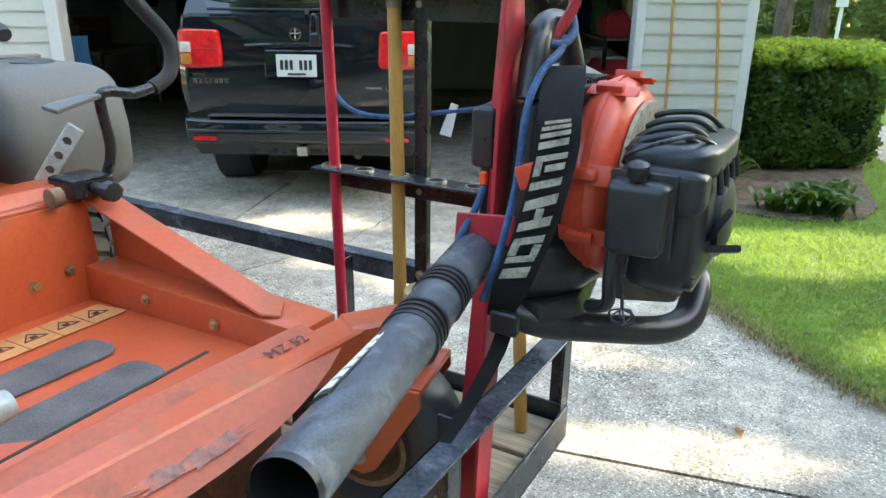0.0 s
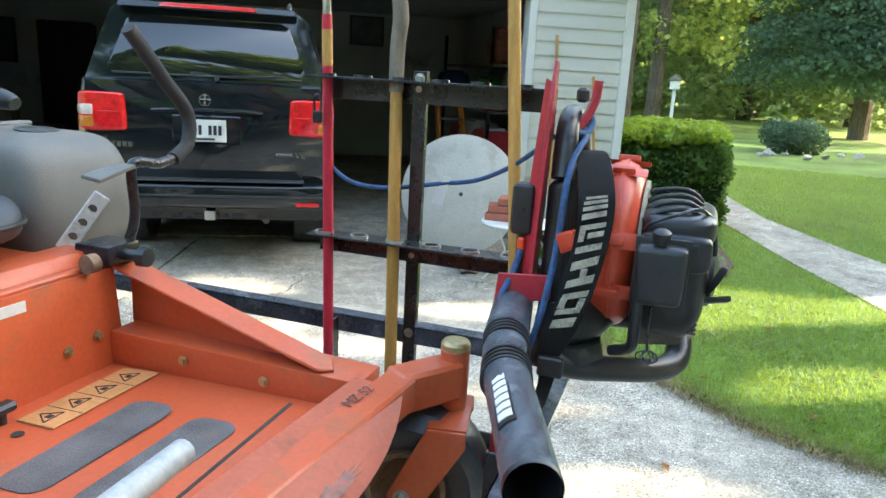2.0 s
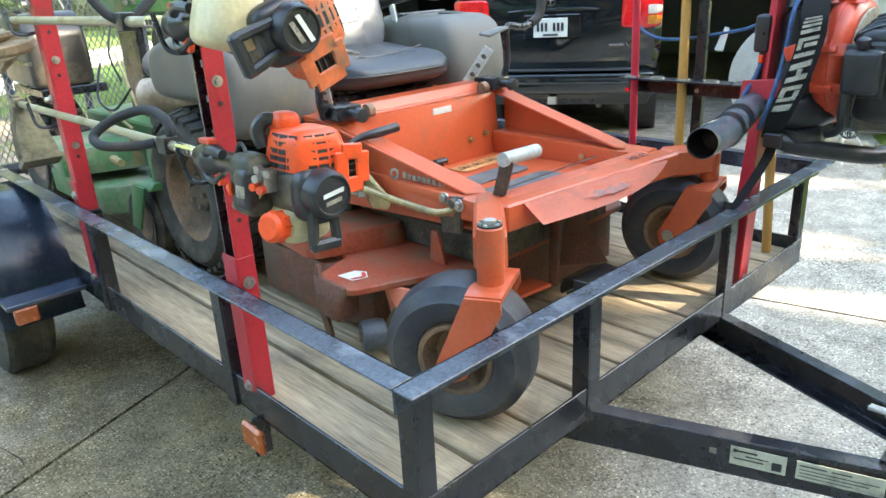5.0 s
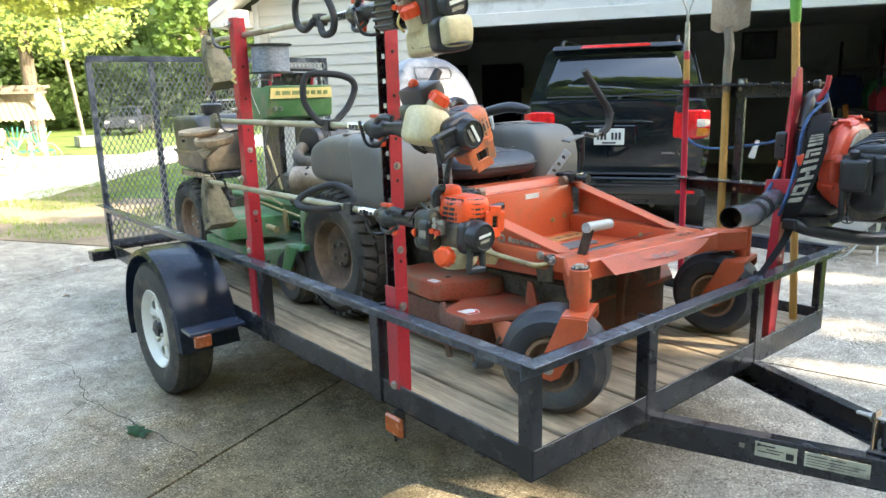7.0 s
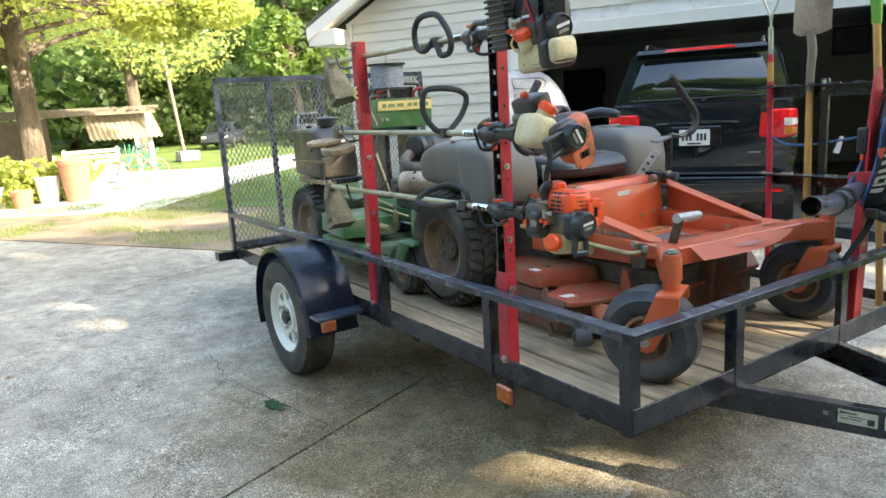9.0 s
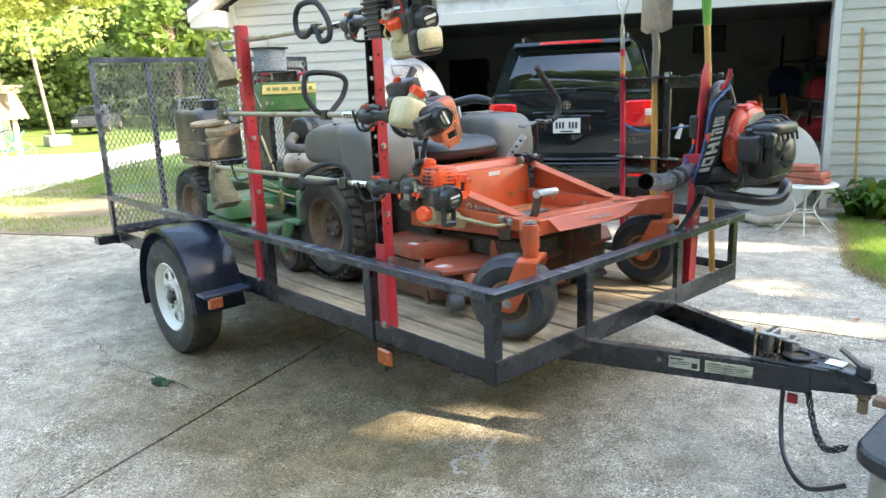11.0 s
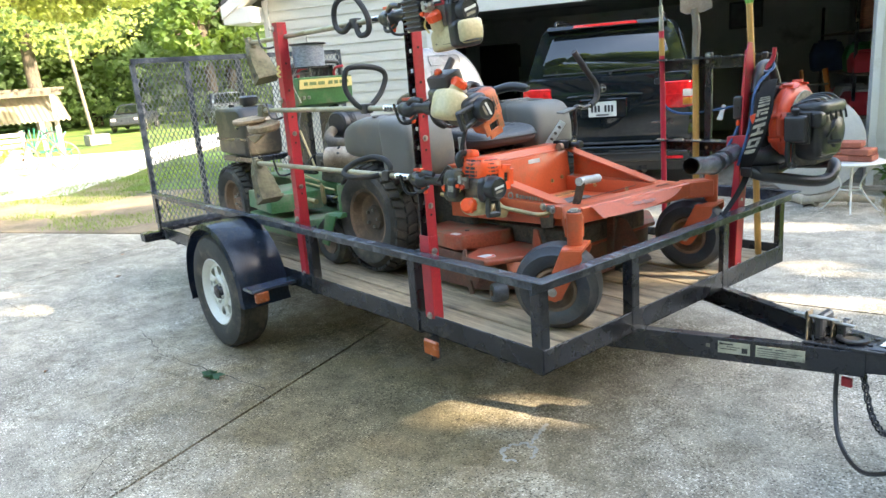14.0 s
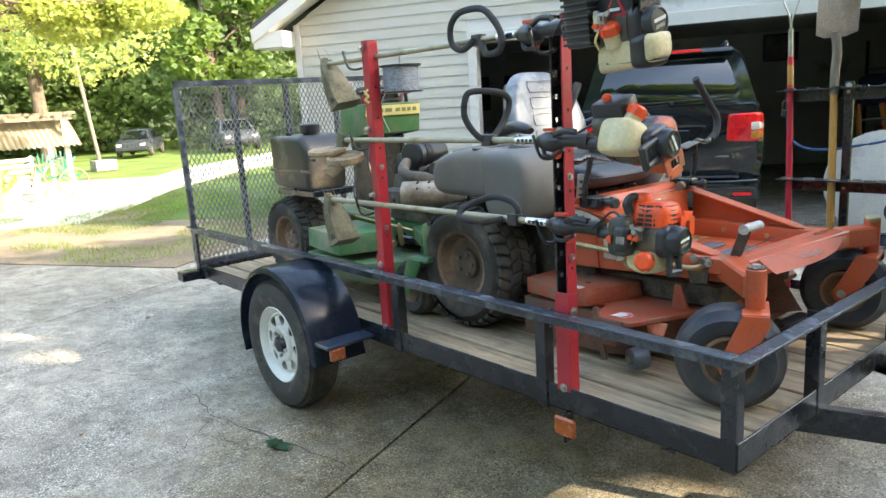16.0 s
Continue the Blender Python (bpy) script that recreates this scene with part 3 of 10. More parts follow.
PATH_FAR = [(5.6, 4.4), (3.5, 5.5), (2.55, 6.8), (1.93, 8.0), (1.25, 9.5), (0.80, 11.4)]
sheet("footpath", PATH_NEAR + PATH_FAR, -0.02, 0.03, CONCRETE, "narrow grey concrete garden path across the lawn")
BED_EDGE = [(-0.85, 6.35), (-0.42, 6.02), (-0.06, 5.95), (0.20, 5.94), (0.46, 6.05), (0.70, 6.3), (0.78, 6.7), (0.66, 7.6), (0.60, 9.6), (-1.4, 10.0), (-0.40, 7.25)]
sheet("planting_bed", BED_EDGE, -0.02, 0.035, MULCH, "mulched planting bed under the hedge")
sheet("bare_soil", [tuple(at_house(u, f).xy) for u, f in ((-2.82, -2.44), (-2.82, 3.0), (-6.0, 2.6), (-8.5, 0.8), (-13, -1.2), (-24, -1.6), (-24, -2.44))],
      -0.05, 0.010, DIRT, "bare sandy soil with thin grass along the driveway edge")
sheet("gravel_track", [(-40, -6.0), (-24, -4.2), (-13.6, -2.2), (-11.6, 0.9), (-13.6, 2.4), (-15.8, 3.9), (-19.0, 7.0), (-22, 12), (-26, 12), (-22.0, 6.6), (-19.8, 4.9), (-22, 2.5), (-40, 2.0)],
      -0.05, 0.014, GRAVEL, "pale sunlit gravel track")
sheet("lawn_left", [(-11.0, 1.6), (-12.8, 2.75), (-15.4, 4.3), (-18.4, 7.4), (-21, 12), (-12, 12), (-9.0, 5.0), (-8.9, 3.1)], -0.05, 0.016, GRASS_GROUND, "shaded green lawn between soil and gravel")


def tuft_field(name, spots, count, height, material, label, spread=0.04):
    """Many grass blades inside polygons given as (x, y) boxes."""
    verts, faces = [], []
    rnd = random.Random(5)
    for x, y, z in spots(rnd, count):
        a, h = rnd.uniform(0, 6.283), height * rnd.uniform(0.5, 1.3)
        w = 0.002 * rnd.uniform(0.7, 1.6) * (1 + height * 6)
        dx, dy = math.cos(a), math.sin(a)
        lean = rnd.uniform(0.1, 1.1) * h
        n = len(verts)
        verts += [(x - dy * w, y + dx * w, z), (x + dy * w, y - dx * w, z), (x + dx * lean + dy * w * 0.5, y + dy * lean - dx * w * 0.5, z + 0.65 * h), (x + dx * lean * 1.5, y + dy * lean * 1.5, z + h)]
        faces += [(n, n + 1, n + 2), (n, n + 2, n + 3)]
    me = bpy.data.meshes.new(name)
    me.from_pydata(verts, [], faces)
    me.materials.append(material)
    return tagged(new(name, me), label, kind="stuff")


def inside(x, y, poly):
    hit = False
    for (x0, y0), (x1, y1) in zip(poly, poly[1:] + poly[:1]):
        if (y0 > y) != (y1 > y) and x < (x1 - x0) * (y - y0) / (y1 - y0) + x0:
            hit = not hit
    return hit


LAWN = LAWN_EDGE + [(12, 18), (-0.2, 18)]
WALKWAY = PATH_NEAR + PATH_FAR


def lawn_spots(rnd, count):
    done = 0
    while done < count:
        d = rnd.random() ** 1.7
        x, y = rnd.uniform(-0.9, 5.0) , 3.0 + 13 * d
        if inside(x, y, LAWN) and not inside(x, y, WALKWAY) and not inside(x, y, BED_EDGE):
            done += 1
            yield x, y, 0.016


def edge_spots(rnd, count):
    for _ in range(count):
        k = rnd.randrange(1, len(LAWN_EDGE) - 2)
        a, b = Vector(LAWN_EDGE[k]), Vector(LAWN_EDGE[k + 1])
        p = a.lerp(b, rnd.random())
        yield p.x + rnd.gauss(0.01, 0.05), p.y + rnd.gauss(0.02, 0.05), 0.004


def left_spots(rnd, count):
    done = 0
    while done < count:
        x, y = rnd.uniform(-14, -6.5), rnd.uniform(-3.5, 6)
        u = (x + 5.5) * UX + (y - 4.2) * UY
        f = -(x + 5.5) * UY + (y - 4.2) * UX
        if f > -2.38 and u < -2.9 and noise.noise(Vector((x * 0.7, y * 0.7, 3))) > -0.02:
            done += 1
            yield x, y, 0.008


tuft_field("lawn_grass", lawn_spots, 170000, 0.042, BLADE, "short green lawn grass")
tuft_field("lawn_edge_grass", edge_spots, 16000, 0.032, DRY_BLADE, "dry straw-coloured grass along the concrete edge")
tuft_field("soil_grass", left_spots, 17000, 0.06, BLADE, "thin patchy grass on the bare soil")

# ---- house ----
EAVE, APEX, LEFT, RIGHT, OPEN = 2.68, 4.9, -2.47, 5.94, 4.91
MID = (LEFT + RIGHT) / 2
HEAD = 2.25


def house_part(name, bm, material, parent, label="", smooth=True):
    return part(name, bm, material, parent, label, smooth=smooth)


house = thing("garage_house", label="cream-sided gable garage with a wide open door", category="house", m=HOUSE, kind="structure")


core = bmesh.new()
for u0, u1, z0, z1 in ((LEFT + 0.01, -0.01, 0, EAVE), (OPEN + 0.01, RIGHT - 0.01, 0, EAVE), (-0.01, OPEN + 0.01, HEAD + 0.02, EAVE)):
    box(u0, u1, 0.0, 0.12, z0, z1, 0, core)
prism([(LEFT + 0.01, 0.0, EAVE), (RIGHT - 0.01, 0.0, EAVE), (MID, 0.0, APEX)], (0, 0.12, 0), 0, core)
house_part("wall", core, GARAGE_WALL, house, smooth=False)

COURSE = 0.127


def course(u0, u1, z, v0, v1):
    """One lap of siding: thick at its lower edge. u0..u1 at the bottom, v0..v1 at the top."""
    bm = bmesh.new()
    pts = [((u0, -0.016, z), (u1, -0.016, z), (v1, -0.002, z + COURSE), (v0, -0.002, z + COURSE)), ((u0, 0.001, z), (u1, 0.001, z), (v1, 0.001, z + COURSE), (v0, 0.001, z + COURSE))]
    a, b = [[bm.verts.new(p) for p in some] for some in pts]
    bm.faces.new(a)
    bm.faces.new(b[::-1])
    for k in range(4):
        bm.faces.new((a[k], b[k], b[(k + 1) % 4], a[(k + 1) % 4]))
    part("siding_course", bm, SIDING, house, smooth=False)


z = 0.12
while z < APEX - COURSE:
    top = z + COURSE

    def reach(h):
        if h <= EAVE:
            return LEFT + 0.09, RIGHT - 0.09
        w = (RIGHT - MID) * (APEX - h) / (APEX - EAVE)
        return MID - w, MID + w
    (a0, a1), (b0, b1) = reach(z), reach(top)
    if z < HEAD + 0.16:
        course(a0, -0.11, z, b0, -0.11)
        course(OPEN + 0.075, a1, z, OPEN + 0.075, b1)
    else:
        course(a0, a1, z, b0, b1)
    z = top
for name, u0, u1, z0, z1 in (("door_jamb", -0.11, 0.0, 0, HEAD), ("door_jamb", OPEN, OPEN + 0.075, 0, HEAD), ("door_head_trim", -0.11, OPEN + 0.11, HEAD, HEAD + 0.14)):
    house_part(name, box(u0, u1, -0.03, 0.14, z0, z1, 0.004), WHITE_TRIM, house, "white door trim")
for u in (LEFT, RIGHT - 0.09):
    house_part("corner_trim", box(u, u + 0.09, -0.028, 0.10, 0.1, EAVE, 0.004), WHITE_TRIM, house)
house_part("foundation", box(LEFT + 0.02, -0.02, -0.005, 0.13, -0.05, 0.12, 0), CONCRETE, house)
house_part("foundation", box(OPEN + 0.02, RIGHT - 0.02, -0.005, 0.13, -0.05, 0.12, 0), CONCRETE, house)
for side in (-1, 1):
    u_eave = MID + side * (RIGHT - MID + 0.42)
    z_eave = EAVE - 0.42 * (APEX - EAVE) / (RIGHT - MID) + 0.16
    house_part("roof", prism([(MID, -0.35, APEX + 0.18), (u_eave, -0.35, z_eave + 0.02), (u_eave, -0.35, z_eave + 0.08), (MID, -0.35, APEX + 0.25)], (0, 8.0, 0)), ROOFING, house)
    house_part("rake_board", prism([(MID, -0.37, APEX + 0.17), (u_eave, -0.37, z_eave + 0.01), (u_eave, -0.37, z_eave - 0.15), (MID, -0.37, APEX + 0.0)], (0, 0.03, 0)), WHITE_TRIM, house)
    house_part("soffit", prism([(MID, -0.34, APEX + 0.09), (u_eave, -0.34, z_eave - 0.10), (u_eave, -0.34, z_eave - 0.08), (MID, -0.34, APEX + 0.11)], (0, 0.34, 0)), WHITE_TRIM, house)
    house_part("eave_return", box(min(u_eave, MID + side * (RIGHT - MID - 0.02)), max(u_eave, MID + side * (RIGHT - MID - 0.02)), -0.34, 0.25, z_eave - 0.22, z_eave - 0.02, 0.004), WHITE_TRIM, house)
    u = RIGHT - 0.13 if side > 0 else LEFT + 0.01
    house_part("side_wall", box(u, u + 0.12, 0.1, 7.2, -0.05, EAVE, 0), SIDING, house, smooth=False)
house_part("back_wall", box(LEFT + 0.13, RIGHT - 0.13, 6.6, 6.72, -0.05, EAVE, 0), GARAGE_WALL, house, smooth=False)
for u in (LEFT + 0.132, RIGHT - 0.152):
    house_part("inner_wall", box(u, u + 0.02, 0.13, 6.6, 0, EAVE - 0.05, 0), GARAGE_WALL, house, smooth=False)
ceiling = new("ceiling", mesh_of("ceiling", box(LEFT + 0.14, RIGHT - 0.14, 0.13, 6.6, 2.5, 2.54, 0), GARAGE_WALL, False))
ceiling.matrix_basis = HOUSE
tagged(ceiling, "grey board ceiling of the garage", kind="structure")
floor = new("garage_floor", mesh_of("garage_floor", box(LEFT + 0.14, RIGHT - 0.14, 0.06, 6.6, -0.015, 0.012, 0.003), CONCRETE, False))
floor.matrix_basis = HOUSE
tagged(floor, "smooth worn concrete garage floor", kind="structure")

# ---- trailer ----
trailer = thing("utility_trailer", (-2.1, 0.97, 0), "black steel utility trailer with a wooden deck and mesh gate", "trailer")
TL, TW = 4.2, 1.95
DECK = 0.472
# weathered black steel, lightened blue: the sky's sheen is put into its colour
RAIL_STEEL = surface("weathered_sky_sheen_steel", (0.045, 0.056, 0.075), 0.24, var=0.45, scale=7, fine=120, bump=0.15, dirt=(0.15, 0.165, 0.19), dirt_amount=0.30, dirt_scale=9)


def angle_iron(p, q, w, t, way, bm=None):
    """An L section: a flat top of width w reaching the way given and a face of height w below its other edge."""
    p, q, i = Vector(p), Vector(q), Vector(way)
    up = Vector((0, 0, 1))
    bm = bar(p + i * w / 2 - up * t / 2, q + i * w / 2 - up * t / 2, w, t, 0.0015, bm)
    return bar(p + i * t / 2 - up * w / 2, q + i * t / 2 - up * w / 2, t, w, 0.0015, bm)


def post(x, y, ix, iy, z0=0.43, z1=0.80, w=0.05, t=0.006):
    bm = box(x, x + ix * w, y, y + iy * t, z0, z1, 0.0012)
    return box(x, x + ix * t, y + iy * t, y + iy * w, z0, z1, 0.0012, bm)


BEAM1, RAIL = 0.515, 0.807
for name, p, q, inward in (("side_beam", (0, 0, BEAM1), (-TL, 0, BEAM1), (0, 1, 0)), ("side_beam", (0, TW, BEAM1), (-TL, TW, BEAM1), (0, -1, 0)),
                           ("front_beam", (0.003, 0.002, BEAM1), (0.003, TW - 0.002, BEAM1), (-1, 0, 0)), ("rear_beam", (-TL, 0.0, BEAM1 - 0.02), (-TL, TW, BEAM1 - 0.02), (1, 0, 0))):
    p, q, i = Vector(p), Vector(q), Vector(inward)
    bm = bar(p + i * 0.004 - Vector((0, 0, 0.0475)), q + i * 0.004 - Vector((0, 0, 0.0475)), 0.008, 0.095, 0.0015)
    bar(p + i * 0.03 - Vector((0, 0, 0.092)), q + i * 0.03 - Vector((0, 0, 0.092)), 0.06, 0.006, 0.001, bm)
    part(name, bm, BLACK_STEEL, trailer)
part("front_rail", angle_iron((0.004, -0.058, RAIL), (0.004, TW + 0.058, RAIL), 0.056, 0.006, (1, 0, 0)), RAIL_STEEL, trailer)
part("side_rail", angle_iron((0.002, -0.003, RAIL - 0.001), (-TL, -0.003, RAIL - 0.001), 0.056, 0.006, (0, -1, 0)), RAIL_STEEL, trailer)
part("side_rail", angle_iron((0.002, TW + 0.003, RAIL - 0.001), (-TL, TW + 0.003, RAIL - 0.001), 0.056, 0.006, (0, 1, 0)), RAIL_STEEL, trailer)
for x, y, ix, iy in ((-0.002, -0.006, -1, 1), (0.006, 0.56, -1, 1), (0.006, 1.355, -1, -1), (-0.002, TW + 0.006, -1, -1),
                     (-0.755, -0.008, -1, 1), (-1.68, -0.008, -1, 1), (-0.70, TW + 0.008, -1, -1), (-1.75, TW + 0.008, -1, -1), (-3.1, TW + 0.008, -1, -1)):
    part("rail_post", post(x, y, ix, iy, 0.415, RAIL - 0.008), BLACK_STEEL, trailer)
for y in (-0.008, TW + 0.008 - 0.016):
    part("gate_upright", box(-TL - 0.004, -TL + 0.05, y, y + 0.016, 0.45, 0.80, 0.002), BLACK_STEEL, trailer)
for x in (-3.9, -3.28, -2.66, -2.04, -1.42, -0.80, -0.25):
    part("cross_member", box(x - 0.025, x + 0.025, 0.02, TW - 0.02, 0.395, 0.434, 0.002), BLACK_STEEL, trailer)
# tail bracket with rubber bumpers
part("tail_bracket", box(-TL - 0.06, -TL + 0.05, -0.14, 0.02, 0.405, 0.475, 0.006), BLACK_STEEL, trailer)
part("tail_bracket", box(-TL - 0.06, -TL + 0.05, TW - 0.02, TW + 0.14, 0.405, 0.475, 0.006), BLACK_STEEL, trailer)

# wheel, fender
HUB = Vector((-2.445, -0.19, 0.353))


def tyre_profile(r, rim, w, crown=0.02):
    h = w / 2
    return [(-h * 0.80, rim), (-h * 0.98, rim + (r - rim) * 0.25), (-h, rim + (r - rim) * 0.6), (-h * 0.86, r - crown), (-h * 0.6, r - crown * 0.25), (0, r),
            (h * 0.6, r - crown * 0.25), (h * 0.86, r - crown), (h, rim + (r - rim) * 0.6), (h * 0.98, rim + (r - rim) * 0.25), (h * 0.80, rim)]


def trailer_wheel(c, out):
    wheel = part("wheel", spin([(-0.06, 0.02), (-0.06, 0.06), (0.05, 0.055), (0.085, 0.04), (0.10, 0.0)], c, (0, out, 0), 20), BLACK_STEEL, trailer, "black greasy hub")
    part("tyre", spin(tyre_profile(0.353, 0.207, 0.205, 0.016), c, (0, out, 0), 56), RUBBER, wheel)
    for g in (-0.055, -0.02, 0.02, 0.055):
        part("tread_rib", spin([(g - 0.003, 0.3505), (g - 0.003, 0.3548), (g + 0.020, 0.3548), (g + 0.020, 0.3505)], c, (0, out, 0), 56), RUBBER, wheel)
    bm = spin([(-0.09, 0.200), (-0.085, 0.212), (-0.06, 0.19), (0.02, 0.182), (0.06, 0.19), (0.082, 0.214), (0.088, 0.206), (0.066, 0.182), (0.045, 0.17), (0.045, 0.168)], c, (0, out, 0), 48)
    part("rim", bm, WHITE_RIM, wheel, "white painted steel rim")
    # centre disc with eight rounded windows near its edge
    bm = bmesh.new()
    o = Vector(c)
    for k in range(8):
        a = 2 * math.pi * k / 8 + 0.3
        ring = [(math.cos(a + da) * r, math.sin(a + da) * r) for da, r in ((-0.385, 0.095), (-0.27, 0.108), (-0.16, 0.142), (-0.22, 0.154), (-0.385, 0.166), (0.385, 0.166), (0.22, 0.154), (0.16, 0.142), (0.27, 0.108), (0.385, 0.095))]
        prism([o + Vector((x, out * 0.054, y)) for x, y in ring], (0, -0.010 * out, 0), 0.0015, bm)
    spin([(0.046, 0.102), (0.056, 0.102), (0.068, 0.096), (0.072, 0.084), (0.060, 0.082), (0.052, 0.094)], c, (0, out, 0), 40, bm)
    spin([(0.052, 0.045), (0.066, 0.062), (0.072, 0.088), (0.058, 0.090), (0.048, 0.05)], c, (0, out, 0), 30, bm)
    spin([(0.044, 0.160), (0.052, 0.160), (0.052, 0.176), (0.044, 0.176)], c, (0, out, 0), 40, bm)
    part("wheel_disc", bm, WHITE_RIM, wheel, "white spoked rim centre")
    for k in range(5):
        a = 2 * math.pi * k / 5 + 0.93
        p = o + Vector((math.cos(a) * 0.065, out * 0.062, math.sin(a) * 0.065))
        part("lug_nut", spin([(0, 0.011), (0.018, 0.010), (0.022, 0.0)], p, (0, out, 0), 6), GALV, wheel)
    return wheel


trailer_wheel(HUB, -1)
trailer_wheel((HUB.x, TW + 0.18, HUB.z), 1)


def fender(y0, y1):
    """A rounded steel wing with rolled sides, bent over the wheel."""
    bm = bmesh.new()
    rows = []
    arc = []
    for k in range(19):
        a = radians(200 - 200 * k / 18)
        arc.append((HUB.x + 0.425 * math.cos(a), HUB.z + 0.02 + 0.415 * math.sin(a)))
    arc = [(arc[0][0], HUB.z - 0.10)] + arc + [(arc[-1][0] + 0.015, HUB.z - 0.02)]
    for x, zz in arc:
        c = Vector((HUB.x, 0, HUB.z))
        inwards = (c - Vector((x, 0, zz))).normalized()
        lip = Vector((x, 0, zz)) + inwards * 0.035
        rows.append([bm.verts.new((lip.x, y0, lip.z)), bm.verts.new((x + inwards.x * 0.008, y0 + (y1 - y0) * 0.03, zz + inwards.z * 0.008)), bm.verts.new((x, y0 + (y1 - y0) * 0.12, zz)), bm.verts.new((x, y1, zz))])
    for a, b in zip(rows, rows[1:]):
        for k in range(3):
            bm.faces.new((a[k], a[k + 1], b[k + 1], b[k]))
    bmesh.ops.solidify(bm, geom=bm.faces[:], thickness=0.004)
    return bm


wing = part("fender", fender(-0.30, 0.0), FENDER, trailer, "blue-black dented steel fender")
part("fender_step", box(-2.02, -1.90, -0.285, -0.004, 0.442, 0.462, 0.004), FENDER, wing)
part("marker_lamp", box(-1.925, -1.895, -0.265, -0.185, 0.382, 0.442, 0.006), AMBER, wing, "cracked amber marker lamp")
part("fender", fender(TW + 0.30, TW), FENDER, trailer, "blue-black dented steel fender")
bm = box(-0.665, -0.655, -0.02, 0.03, 0.30, 0.42, 0.002)
part("lamp_bracket", bm, BLACK_STEEL, trailer)
part("marker_lamp", box(-0.705, -0.605, -0.032, -0.012, 0.330, 0.405, 0.008), AMBER, trailer, "faded amber side marker lamp")
part("axle", rod((HUB.x, -0.05, HUB.z), (HUB.x, TW + 0.05, HUB.z), 0.03), BLACK_STEEL, trailer)
for y in (0.12, TW - 0.12):
    part("leaf_spring", bar((HUB.x - 0.32, y, 0.40), (HUB.x + 0.32, y, 0.40), 0.045, 0.03), BLACK_STEEL, trailer)

# tongue
for y, side in ((0.585, -1), (1.335, 1)):
    a, b = Vector((-0.30, y + side * 0.11, 0.385)), Vector((0.80, 0.965 + side * 0.075, 0.385))
    w = Vector((0, 0, 1)).cross((b - a).normalized()) * side * -1
    bm = prism([a + w * u + Vector((0, 0, v)) for u, v in ((-0.004, -0.05), (0.04, -0.05), (0.04, -0.042), (0.004, -0.042), (0.004, 0.042), (0.04, 0.042), (0.04, 0.05), (-0.004, 0.05))], b - a, 0.0015)
    part("tongue_bar", bm, BLACK_STEEL, trailer)
bm = prism([(0.59, 0.835, 0.436), (0.59, 1.095, 0.436), (0.86, 1.04, 0.436), (0.86, 0.89, 0.436)], (0, 0, 0.010), 0.002)
plate = part("jack_plate", bm, BLACK_STEEL, trailer)
bm = spin([(0, 0.036), (0.006, 0.060), (0.013, 0.058), (0.014, 0.038), (0.0, 0.034)], (0.73, 0.955, 0.446), (0, 0, 1), 24)
part("jack_ring", bm, BLACK_STEEL, plate)
part("jack_hole", spin([(0.003, 0.0), (0.003, 0.035), (0.005, 0.035), (0.005, 0.0)], (0.73, 0.955, 0.446), (0, 0, 1), 24), JOINT, plate)
for x, y in ((0.655, 0.90), (0.655, 1.02), (0.80, 0.925), (0.80, 1.0)):
    part("plate_bolt", bolt((x, y, 0.446), (0, 0, 1), 0.011, 0.010), BLACK_STEEL, plate)
bm = hull([(0.78, 0.885, 0.345), (0.78, 1.045, 0.345), (0.78, 0.885, 0.450), (0.78, 1.045, 0.450), (0.88, 0.910, 0.355), (0.88, 1.02, 0.355), (0.88, 0.91, 0.452), (0.88, 1.02, 0.452),
           (0.97, 0.925, 0.365), (0.97, 1.005, 0.365), (0.97, 0.93, 0.425), (0.97, 1.0, 0.425), (1.01, 0.945, 0.37), (1.01, 0.985, 0.37), (1.0, 0.95, 0.415), (1.0, 0.98, 0.415)], 0.012)
coupler = part("coupler", bm, BLACK_STEEL, trailer, "black ball coupler with a bare label")
bm = bar((0.985, 0.965, 0.440), (0.875, 0.955, 0.520), 0.035, 0.010)
box(0.935, 0.985, 0.945, 0.985, 0.425, 0.470, 0.004, bm)
part("latch", bm, BLACK_STEEL, coupler)
part("paper_label", box(0.83, 0.895, 0.935, 0.995, 0.4545, 0.4560, 0.0), WHITE_PAPER, coupler, "torn white label")
for x, y0, z1, q in ((0.595, 0.850, 0.565, 1.0), (0.655, 0.930, 0.525, 0.7)):
    clamp = part("jack_clamp", box(x, x + 0.007, y0, y0 + 0.045, 0.40, z1, 0.0015), ENGINE, trailer, "drilled zinc jack clamp plate")
    for zz in (0.455, 0.485):
        part("clamp_hole", spin([(0, 0), (0, 0.006), (0.001, 0.006), (0.001, 0)], (x + 0.0065, y0 + 0.022, zz), (1, 0, 0), 10), JOINT, clamp)
    for k, dy in enumerate((0.012, 0.032)):
        zz = z1 - 0.018 - 0.006 * k
        part("clamp_stud", rod((x - 0.05 * q, y0 + dy, zz), (x + 0.12 * q, y0 + dy, zz), 0.006, 8), GALV, clamp)
        part("stud_nut", bolt((x - 0.004, y0 + dy, zz), (-1, 0, 0), 0.011, 0.010), GALV, clamp)
bm = box(0.615, 0.645, 0.875, 0.985, 0.446, 0.545, 0.006)
box(0.665, 0.70, 0.955, 1.03, 0.446, 0.505, 0.006, bm)
part("jack_bracket", bm, BLACK_STEEL, trailer, "black jack mounting bracket")
DATA_PLATE = surface("worn_cream_plate", (0.46, 0.44, 0.34), 0.5, var=0.15, scale=20, fine=300, bump=0.1, dirt=(0.20, 0.19, 0.15), dirt_amount=0.3, dirt_scale=25)
